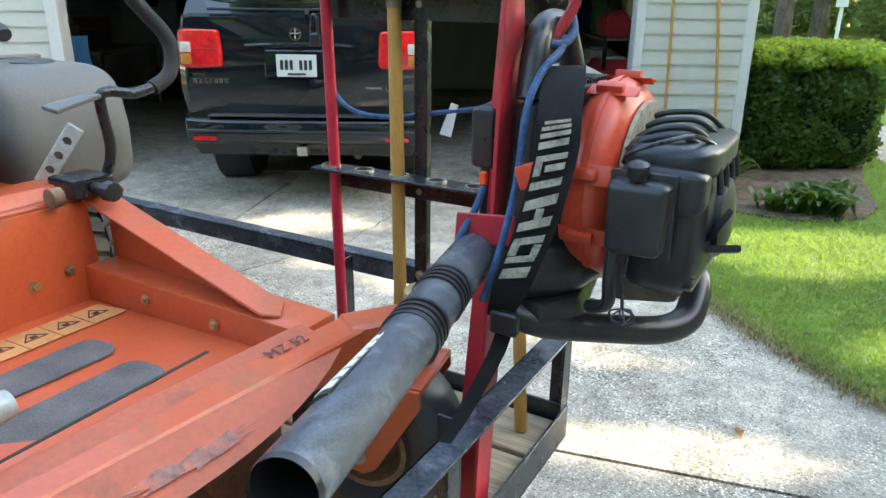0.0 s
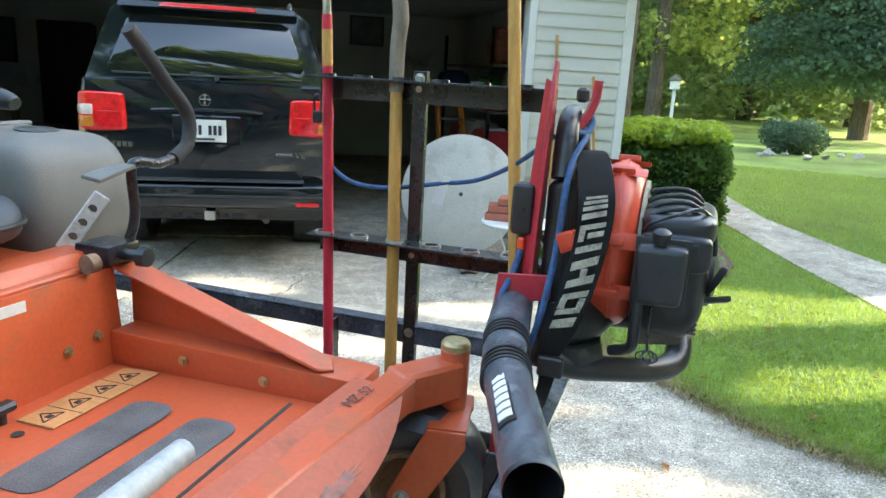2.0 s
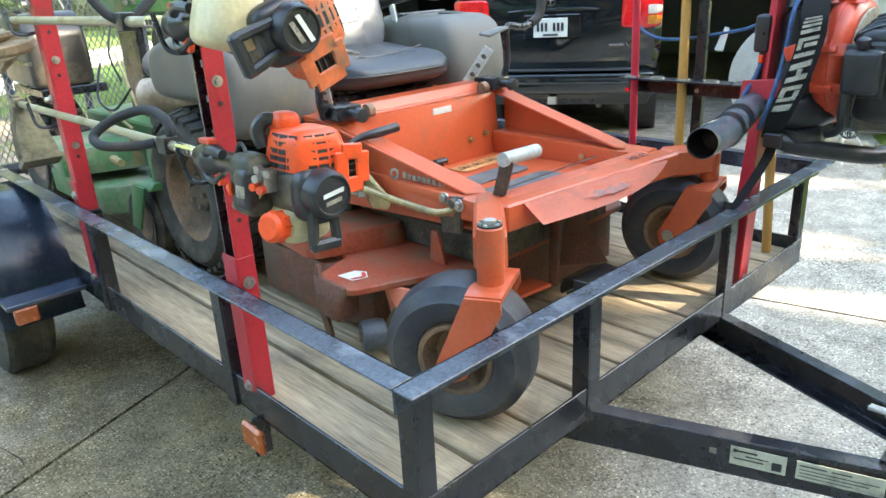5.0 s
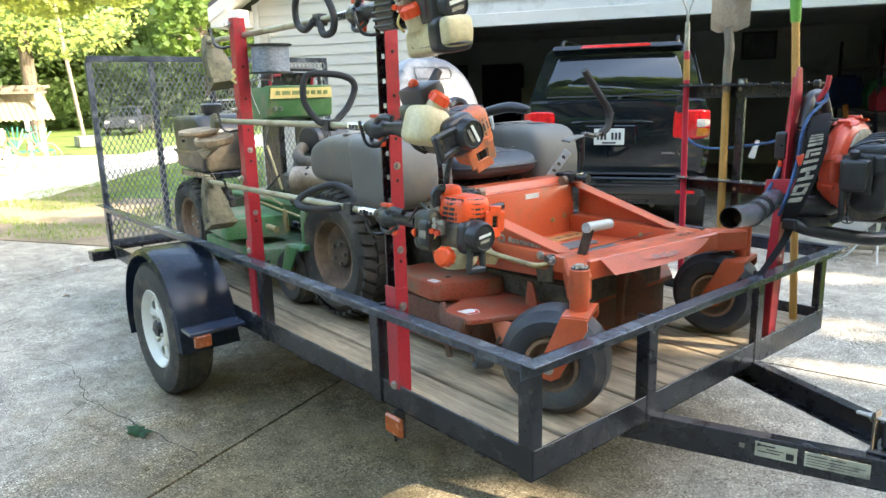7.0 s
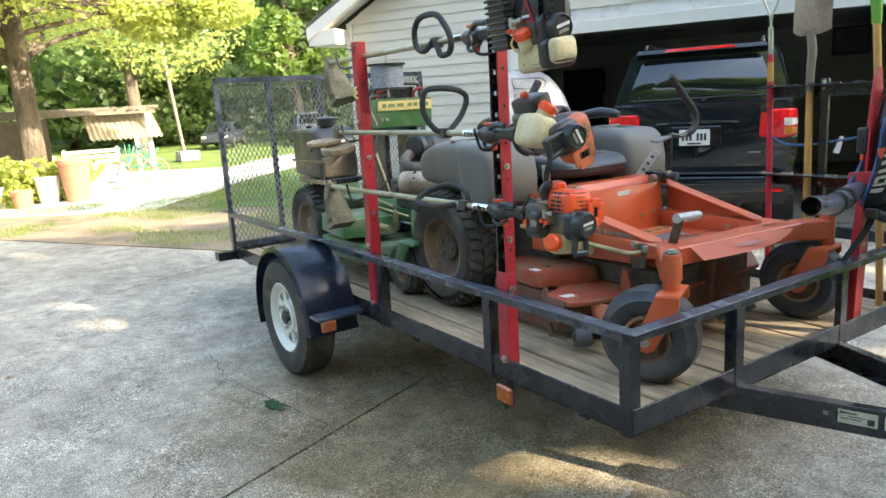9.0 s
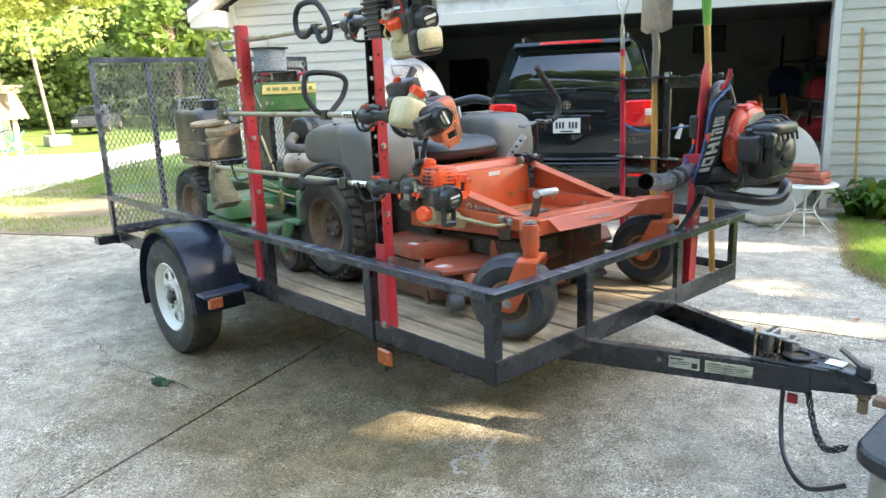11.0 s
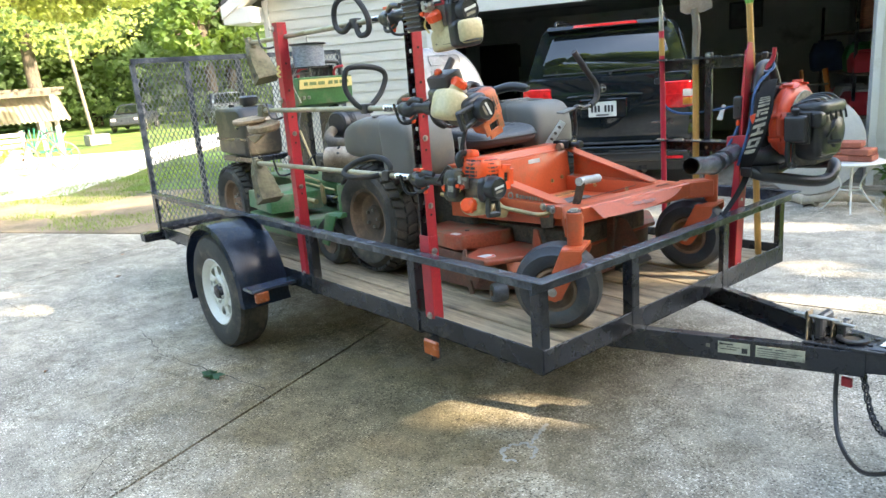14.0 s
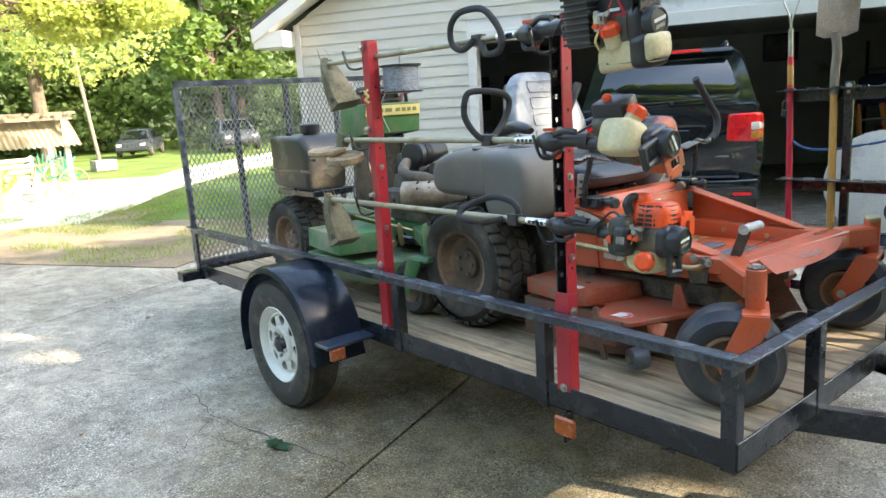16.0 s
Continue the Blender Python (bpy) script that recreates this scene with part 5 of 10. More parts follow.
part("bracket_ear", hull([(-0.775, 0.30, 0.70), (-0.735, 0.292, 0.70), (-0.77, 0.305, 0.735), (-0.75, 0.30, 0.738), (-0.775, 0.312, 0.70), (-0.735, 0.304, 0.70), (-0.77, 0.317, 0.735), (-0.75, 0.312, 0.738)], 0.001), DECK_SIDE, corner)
cover = part("belt_cover", hull([(x, y, 0.702) for x, y in ((-1.22, 0.4), (-0.90, 0.36), (-0.862, 0.38), (-0.762, 0.63), (-0.80, 0.72), (-1.22, 0.85))] + [(x, y, 0.772) for x, y in ((-1.22, 0.4), (-0.905, 0.365), (-0.872, 0.385), (-0.772, 0.63), (-0.81, 0.715), (-1.22, 0.845))], 0.006), ORANGE_WORN, deck, "dusty belt cover")
part("cover_hole", spin([(0, 0), (0, 0.012), (0.001, 0.012), (0.001, 0)], (-0.935, 0.485, 0.7725), (0, 0, 1), 14), JOINT, cover)
part("cover_label", box(-0.955, -0.90, 0.385, 0.42, 0.7725, 0.7735, 0), PLATE, cover, "scuffed white label")
sticker = part("warning_sticker", prism([(-0.712, 0.340, 0.7025), (-0.648, 0.345, 0.7025), (-0.634, 0.388, 0.7025), (-0.668, 0.412, 0.7025), (-0.702, 0.395, 0.7025)], (0, 0, 0.0012), 0), PLATE, deck, "torn white and red triangle sticker")
part("sticker_red", prism([(-0.664, 0.348, 0.7038), (-0.649, 0.349, 0.7038), (-0.637, 0.387, 0.7038), (-0.664, 0.404, 0.7038), (-0.676, 0.396, 0.7038), (-0.652, 0.382, 0.7038)], (0, 0, 0.0008), 0), RED_PLASTIC, sticker)
part("deck_hanger", prism([(-0.60, 0.6, 0.702), (-0.52, 0.59, 0.702), (-0.550, 0.59, 0.80), (-0.585, 0.6, 0.80)], (0, 0.012, 0), 0.002), ORANGE_WORN, deck)
part("deck_hanger", prism([(-0.56, 1.3, 0.702), (-0.48, 1.3, 0.702), (-0.505, 1.3, 0.83), (-0.54, 1.3, 0.83)], (0, 0.012, 0), 0.002), ORANGE_WORN, deck)
ROLLER = surface("grey_roller_rubber", (0.105, 0.12, 0.135), 0.5, var=0.2, scale=12, bump=0.15, dirt=(0.17, 0.15, 0.12), dirt_amount=0.25)
for x, y in ((-0.600, 0.365),):
    part("roller_bracket", hull([(x + 0.0, y + 0.05, 0.68), (x + 0.085, y + 0.07, 0.68), (x + 0.070, y + 0.05, 0.605), (x + 0.03, y + 0.05, 0.585), (x + 0.0, y + 0.062, 0.68), (x + 0.085, y + 0.082, 0.68), (x + 0.070, y + 0.062, 0.605), (x + 0.03, y + 0.062, 0.585)], 0.002), ORANGE_PALE, deck, "faded orange roller bracket")
    roller = part("gauge_roller", spin([(-0.036, 0.0), (-0.036, 0.022), (-0.032, 0.024), (-0.036, 0.030), (-0.034, 0.042), (-0.020, 0.046), (0.020, 0.046), (0.034, 0.042), (0.036, 0.0)], (x, y, 0.540), (0.45, 0.89, 0.0), 28), ROLLER, deck, "grey rubber gauge roller")
    part("roller_hub", spin([(-0.042, 0.0), (-0.042, 0.014), (-0.034, 0.016), (-0.034, 0.0)], (x, y, 0.540), (0.45, 0.89, 0.0), 16), RUST_RIM, roller)
    part("roller_axle", bar((x + 0.01, y + 0.03, 0.54), (x + 0.045, y + 0.055, 0.62), 0.018, 0.012, 0.002), DECK_SIDE, roller)
flap = bmesh.new()
rows = []
for k in range(11):
    a = radians(205 - 190 * k / 10)
    up = Vector((0.040 * math.cos(a), 0, 0.040 * math.sin(a)))
    rows.append([flap.verts.new(Vector((-0.292, 0.895, 0.578)) + up), flap.verts.new(Vector((-0.262, 1.045, 0.592)) + up)])
for a, b in zip(rows, rows[1:]):
    flap.faces.new((a[0], a[1], b[1], b[0]))
bmesh.ops.solidify(flap, geom=flap.faces[:], thickness=0.005)
part("discharge_chute", flap, BLACK_PLASTIC, mower, "curled black rubber chute flap")
part("chute_hinge", rod((-0.292, 0.885, 0.572), (-0.262, 1.05, 0.586), 0.010, 12), ENGINE, mower)
part("deck_plate", prism([(-0.43, 0.98, 0.60), (-0.38, 1.0, 0.80), (-0.35, 1.02, 0.79), (-0.262, 1.047, 0.636)], (-0.006, 0.01, 0), 0), DECK_SIDE, mower)
part("deck_upright", hull([(-0.405, 0.93, 0.56), (-0.375, 0.93, 0.56), (-0.400, 0.93, 0.83), (-0.360, 0.93, 0.83), (-0.405, 0.945, 0.56), (-0.375, 0.945, 0.56), (-0.400, 0.945, 0.83), (-0.360, 0.945, 0.83)], 0.002), DECK_SIDE, mower, "brown rusty deck hanger bar")
part("belly_plate", box(-1.2, -0.42, 0.66, 1.28, 0.70, 0.80, 0.01), ENGINE, mower, "dark greasy frame underside")

# deck lift linkage
part("lift_rod", tube([(-1.1, 0.47, 0.95), (-0.835, 0.4833, 0.9303), (-0.5662, 0.4975, 0.907), (-0.4587, 0.5092, 0.8997), (-0.4265, 0.5517, 0.9075)], 0.0105, 10), BRASS_ROD, mower, "dull yellow zinc lift rod")
part("lift_crank", merge(hull([(-0.5125, 0.5583, 0.9333), (-0.405, 0.55, 0.941), (-0.4158, 0.5508, 0.8357), (-0.491, 0.5567, 0.8239), (-0.5125, 0.5703, 0.9333), (-0.405, 0.562, 0.941), (-0.4158, 0.5628, 0.8357), (-0.491, 0.5687, 0.8239)], 0.002), rod((-0.4265, 0.5317, 0.9255), (-0.4265, 0.6017, 0.9275), 0.012)), ENGINE, mower)
for p in ((-0.4695, 0.551, 0.9294), (-0.4104, 0.5464, 0.9209)):
    part("bolt", bolt(p, (0, -1, 0), 0.012, 0.012), GALV, mower)
quad = bmesh.new()
pts = []
for k in range(9):
    a = radians(112 - 76 * k / 8)
    pts.append((-1.035 + 0.26 * math.cos(a), 0.532, 0.842 + 0.24 * math.sin(a)))
for k in range(8, -1, -1):
    a = radians(112 - 76 * k / 8)
    pts.append((-1.035 + 0.215 * math.cos(a), 0.532, 0.842 + 0.195 * math.sin(a)))
quadrant = part("height_quadrant", prism(pts, (0, -0.006, 0), 0.001, quad), GALV, mower, "slotted zinc height quadrant")
for k in range(8):
    a = radians(106 - 64 * k / 7)
    part("slot", spin([(0, 0), (0, 0.007), (0.001, 0.007), (0.001, 0)], (-1.035 + 0.235 * math.cos(a), 0.5255, 0.842 + 0.215 * math.sin(a)), (0, -1, 0), 10), JOINT, quadrant)
lever = part("height_lever", bar((-0.7812, 0.5072, 0.8867), (-0.8296, 0.5109, 1.0455), 0.040, 0.008, 0.002, None, (0, 1, 0)), GALV, mower, "zinc height lever")
part("lever_grip", tube([(-0.8296, 0.5129, 1.0405), (-0.8242, 0.5525, 1.0556), (-0.8081, 0.6012, 1.062), (-0.8027, 0.6808, 1.0681)], [0.009, 0.011, 0.015, 0.015], 12), BLACK_PLASTIC, lever)
part("lever_plate", hull([(-0.9103, 0.5252, 0.9785), (-0.8242, 0.5185, 1.0006), (-0.7812, 0.5152, 0.9567), (-0.6737, 0.5268, 0.8943), (-0.6899, 0.5281, 0.8589), (-0.7598, 0.5225, 0.8522), (-0.9103, 0.5322, 0.9785), (-0.8242, 0.5255, 1.0006), (-0.6737, 0.5338, 0.8943), (-0.7598, 0.5295, 0.8522)], 0.001), BRASS_ROD, mower, "khaki zinc pivot plate")
part("pawl", box(-0.8619, -0.7974, 0.5004, 0.5064, 0.8897, 0.9813, 0.006), GALV, lever, "bent zinc pawl")
part("lift_cable", tube([(-1.1, 0.545, 1.05), (-1.15, 0.535, 1), (-1.13, 0.53, 0.93), (-1.0177, 0.5275, 0.9108), (-0.8888, 0.5175, 0.924)], 0.0025, 6), GALV, mower)
pedal = part("foot_lever", bar((-0.375, 0.65, 0.876), (-0.3, 0.622, 1.048), 0.042, 0.010, 0.003, None, (0, 1, 0)), ENGINE, mower, "dark steel foot lever")
part("pedal_grip", rod((-0.303, 0.605, 1.048), (-0.3199, 0.7643, 1.0394), 0.019, 18), surface("dull_grey_roller", (0.42, 0.43, 0.42), 0.6, metal=0.3, var=0.15, scale=30, bump=0.3), pedal, "bare metal pedal roller")

# seat
part("seat_slide", box(-1.6, -1.16, 0.76, 1.18, 1.095, 1.12, 0.006), BLACK_STEEL, mower)
for y in (0.80, 1.14):
    part("seat_spring", spin([(1.09, 0.0), (1.09, 0.03), (1.15, 0.03), (1.15, 0.0)], (-1.25, y, 0), (0, 0, 1), 14), BLACK_STEEL, mower)


def cushion_shape(v, q):
    side = abs(q.y) ** 3
    return Vector((v.x, v.y * (1.0 - 0.05 * max(0, q.x)), v.z + (0.022 * side if q.z > 0 else 0.0) - 0.020 * max(0, q.x) ** 3 * (1 if q.z > 0 else -0.6) - 0.03 * min(0, q.x) * (1 if q.z > 0 else 0.5) - (0.012 if q.z > 0 and side < 0.1 and abs(q.x) < 0.5 else 0)))


seat = part("seat_cushion", pillow((-1.335, 0.985, 1.185), 0.275, 0.262, 0.060, 0.42, 0.55, None, cushion_shape, None, 56, 20), VINYL, mower, "dark grey vinyl seat cushion")
part("seat_piping", tube([(-1.335 + 0.277 * math.copysign(abs(math.cos(a)) ** 0.42, math.cos(a)), 0.985 + 0.264 * (1 - 0.05 * max(0, math.cos(a))) * math.copysign(abs(math.sin(a)) ** 0.42, math.sin(a)), 1.190 - 0.025 * min(0, math.cos(a))) for a in [2 * math.pi * k / 40 for k in range(41)]], 0.005, 8, None, 2), BLACK_PLASTIC, seat)
for x in (-1.25, -1.42):
    part("seat_seam", tube([(x, 0.76, 1.256), (x + 0.01, 0.86, 1.242), (x + 0.012, 0.985, 1.236), (x + 0.01, 1.11, 1.242), (x, 1.21, 1.256)], 0.0035, 6), BLACK_PLASTIC, seat)


def back_shape(v, q):
    h = (q.z + 1) / 2
    narrow = 1.0 - 0.36 * max(0.0, (h - 0.45) / 0.55) ** 1.6
    hollow = 0.035 * (abs(q.y) ** 2.5) * (1 if q.x > 0 else 0.4)
    return Vector((v.x + hollow - 0.155 * h, v.y * narrow, v.z))


seat_back = part("backrest", pillow((-1.535, 0.985, 1.455), 0.055, 0.275, 0.255, 0.5, 0.5, None, back_shape, None, 56, 28), PALE_VINYL, mower, "shiny pale grey backrest with stitched panels")
for k in range(4):
    zz = 1.35 + 0.085 * k
    x = -1.4775 - 0.155 * (zz - 1.20) / 0.51
    w = 0.135 - 0.008 * k
    part("stitched_panel", tube([(x + 0.004, 0.985 - w, zz), (x, 0.985, zz), (x + 0.004, 0.985 + w, zz), (x - 0.013, 0.985 + w, zz + 0.055), (x - 0.017, 0.985, zz + 0.055), (x - 0.013, 0.985 - w, zz + 0.055), (x + 0.004, 0.985 - w, zz)], 0.0022, 6, None, 2), PALE_VINYL, seat_back)
part("backrest_shell", hull([(-1.6, 0.74, 1.22), (-1.6, 1.23, 1.22), (-1.66, 0.74, 1.26), (-1.66, 1.23, 1.26), (-1.69, 0.76, 1.44), (-1.69, 1.21, 1.44), (-1.76, 0.84, 1.64), (-1.76, 1.13, 1.64), (-1.73, 0.84, 1.66), (-1.73, 1.13, 1.66), (-1.63, 0.76, 1.42), (-1.63, 1.21, 1.42)], 0.01), BLACK_PLASTIC, seat_back)
for y, s in ((0.60, -1), (1.375, 1)):
    arm = part("armrest", tube([(-1.62, y - 0.05 * s, 1.405), (-1.56, y - 0.03 * s, 1.425), (-1.45, y, 1.445), (-1.36, y + 0.02 * s, 1.435), (-1.325, y + 0.025 * s, 1.425)], [0.028, 0.034, 0.036, 0.032, 0.020], 14, None, 6, 0.8), BLACK_PLASTIC, mower, "black foam armrest")
    part("armrest_bracket", bar((-1.47, y - 0.08 * s, 1.230), (-1.52, y - 0.07 * s, 1.400), 0.010, 0.036, 0.002), WHITE_TRIM, arm, "pale bare bracket")

# fuel tanks over the rear wheels
def tank_shape(v, q):
    return Vector((v.x * (1.0 - 0.10 * max(0, q.z)), v.y, v.z - 0.05 * max(0, q.x) ** 3 * max(0, q.z) - 0.06 * max(0, -q.x) ** 2 * max(0, q.z)))


for y0 in (0.48, 1.44):
    tank = part("fuel_tank", pillow((-1.51, y0, 1.245), 0.295, 0.155, 0.118, 0.32, 0.42, None, tank_shape, None, 48, 20), GREY_PLASTIC, mower, "grey moulded fuel tank")
    part("tank_front", pillow((-1.275, y0, 1.195), 0.138, 0.165, 0.162, 0.34, 0.36, None, lambda v, q: Vector((v.x - 0.06 * max(0, q.z) ** 2, v.y, v.z)), None, 40, 18), GREY_PLASTIC, tank)
    part("tank_recess", spin([(0, 0.0), (0, 0.050), (0.004, 0.055), (0.006, 0.05), (0.006, 0.0)], (-1.33, y0 + 0.02, 1.356), (0.06, 0, 1), 24), BLACK_PLASTIC, tank, "dark cup recess")
    part("tank_rib", bar((-1.48, y0 - 0.13, 1.360), (-1.48, y0 + 0.13, 1.360), 0.03, 0.014, 0.005), GREY_PLASTIC, tank)


def wheel_with_lugs(parent, c, r, w, rim_r, out, lugs, material=RUST_RIM, label="dirt-caked rim"):
    """A turf tyre with two rows of slanting blocks round a dished rim."""
    h = w / 2
    wheel = part("drive_wheel", spin([(-h * 0.8, rim_r * 0.98), (-h * 0.85, rim_r * 1.05), (h * 0.85, rim_r * 1.05), (h * 0.8, rim_r * 0.95), (h * 0.45, rim_r * 0.80), (h * 0.35, rim_r * 0.45), (h * 0.5, rim_r * 0.40), (h * 0.55, 0.0)], c, (0, out, 0), 36), material, parent, label)
    tyre = part("tyre", spin(tyre_profile(r - 0.012, rim_r, w, 0.04), c, (0, out, 0), 48), RUBBER, wheel, "worn turf tyre")
    bm = bmesh.new()
    o = Vector(c)
    for k in range(lugs):
        for row, (ya, yb) in enumerate(((-0.92, -0.52), (-0.46, -0.04), (0.04, 0.46), (0.52, 0.92))):
            a = 2 * math.pi * (k + 0.5 * (row % 2)) / lugs
            da = 2 * math.pi / lugs * 0.34
            skew = 0.5 * da * (1 if row % 2 else -1)
            edge = 0.022 if row in (0, 3) else 0.0
            pts = []
            for rr in (r - 0.02, r - 0.003):
                for y, s in ((ya, -1), (yb, 1)):
                    drop = edge * (1 if abs(y) > 0.8 else 0.15)
                    for sa in (-1, 1):
                        b = a + sa * da + s * skew
                        pts.append(o + Vector((math.cos(b) * (rr - drop), y * h, math.sin(b) * (rr - drop))))
            vs = [bm.verts.new(p) for p in pts]
            for f in ((4, 5, 7, 6), (0, 4, 6, 2), (1, 3, 7, 5), (0, 1, 5, 4), (2, 6, 7, 3)):
                bm.faces.new([vs[i] for i in f])
    part("tread", bm, RUBBER, wheel, kind="stuff", smooth=False)
    for k in range(5):
        a = 2 * math.pi * k / 5
        part("lug_nut", spin([(0, 0.010), (0.014, 0.009), (0.016, 0)], o + Vector((math.cos(a) * rim_r * 0.30, out * h * 0.52, math.sin(a) * rim_r * 0.30)), (0, out, 0), 6), GALV, wheel)
    return wheel


wheel_with_lugs(mower, (-1.59, 0.43, 0.792), 0.320, 0.26, 0.165, -1, 34)
wheel_with_lugs(mower, (-1.59, 1.50, 0.792), 0.320, 0.26, 0.165, 1, 34)
part("chassis", box(-2.0, -1.0, 0.60, 1.32, 0.72, 1.05, 0.02), ENGINE, mower, "dark frame and pump housing")
part("engine", merge(hull([(-2.35, 0.68, 0.90), (-1.90, 0.68, 0.90), (-2.35, 1.24, 0.90), (-1.90, 1.24, 0.90), (-2.30, 0.74, 1.24), (-1.92, 0.74, 1.24), (-2.30, 1.18, 1.24), (-1.92, 1.18, 1.24)], 0.03), spin([(1.24, 0.0), (1.24, 0.17), (1.30, 0.15), (1.32, 0.0)], (-2.1, 0.96, 0), (0, 0, 1), 24)), ENGINE, mower, "dark air-cooled engine")
part("rear_bumper", tube([(-2.0, 0.58, 0.80), (-2.38, 0.58, 0.80), (-2.42, 0.62, 0.80), (-2.42, 1.30, 0.80), (-2.38, 1.34, 0.80), (-2.0, 1.34, 0.80)], 0.025, 10, None, 4), BLACK_STEEL, mower)


PALE_ZINC = surface("dull_pale_zinc", (0.56, 0.58, 0.56), 0.5, metal=0.2, var=0.15, scale=20, bump=0.1, dirt=(0.30, 0.27, 0.20), dirt_amount=0.2, dirt_scale=16)


# steering levers
def steering_lever(y, out, top):
    base = part("lever_bracket", hull([(-1.03, y - 0.05, 1.090), (-0.93, y - 0.05, 1.090), (-1.03, y + 0.05, 1.090), (-0.93, y + 0.05, 1.090), (-1.03, y - 0.05, 1.135), (-0.93, y - 0.05, 1.135), (-1.03, y + 0.05, 1.135), (-0.93, y + 0.05, 1.135)], 0.008), BLACK_STEEL, mower, "black lever pivot box")
    part("adjuster", merge(rod((-0.93, y, 1.110), (-0.885, y, 1.110), 0.014, 12), spin([(0, 0.0), (0, 0.024), (0.022, 0.022), (0.026, 0)], (-0.885, y, 1.110), (1, 0, 0), 10)), BLACK_PLASTIC, base, "black adjuster knob")
    part("damper_roller", rod((-0.945, y - out * 0.10, 1.105), (-0.945, y - out * 0.075, 1.105), 0.022, 16), RUST_RIM, base)
    low, high = Vector((-1.085, y - 0.03 * out, 1.105)), Vector((-1.02, y + 0.035 * out, 1.235))
    arm = part("lever_link", bar(low, high, 0.040, 0.008, 0.003, None, (0.6, -0.8, 0)), PALE_ZINC, mower, "drilled zinc lever link")
    for t in (0.25, 0.5, 0.75):
        part("bolt_hole", bolt(low.lerp(high, t) + Vector((0.002, -0.003, 0)), (0.6, -0.8, 0), 0.007, 0.003), ENGINE, arm)
    stick = part("lever_tube", tube([(-0.985, y + 0.06 * out, 1.100), (-0.97, y + 0.08 * out, 1.180), (-0.955, y + 0.06 * out, 1.295), (-0.95, y + 0.08 * out, 1.315), (-0.95, y + 0.15 * out, 1.305), (-0.95, y + 0.22 * out, 1.320)], 0.0125, 12), BLACK_STEEL, mower, "bent black control lever")
    part("foam_grip", tube([(-0.95, y + 0.20 * out, 1.312), (-0.95, y + 0.255 * out, 1.345), (-0.955, y + 0.265 * out, 1.420), (-0.965, y + 0.20 * out, 1.500), (-0.98, y + 0.10 * out, 1.620)], 0.018, 14), FOAM, stick, "worn black foam grip")
    part("thumb_pad", hull([(-0.985, y - 0.06 * out, 1.288), (-0.93, y - 0.06 * out, 1.282), (-0.985, y + 0.05 * out, 1.305), (-0.93, y + 0.05 * out, 1.305), (-0.985, y - 0.06 * out, 1.298), (-0.93, y - 0.06 * out, 1.292), (-0.985, y + 0.05 * out, 1.315), (-0.93, y + 0.05 * out, 1.315)], 0.004), GREY_PLASTIC, stick)
    return stick


steering_lever(1.32, 1, 1.6)
steering_lever(0.60, -1, 1.6)

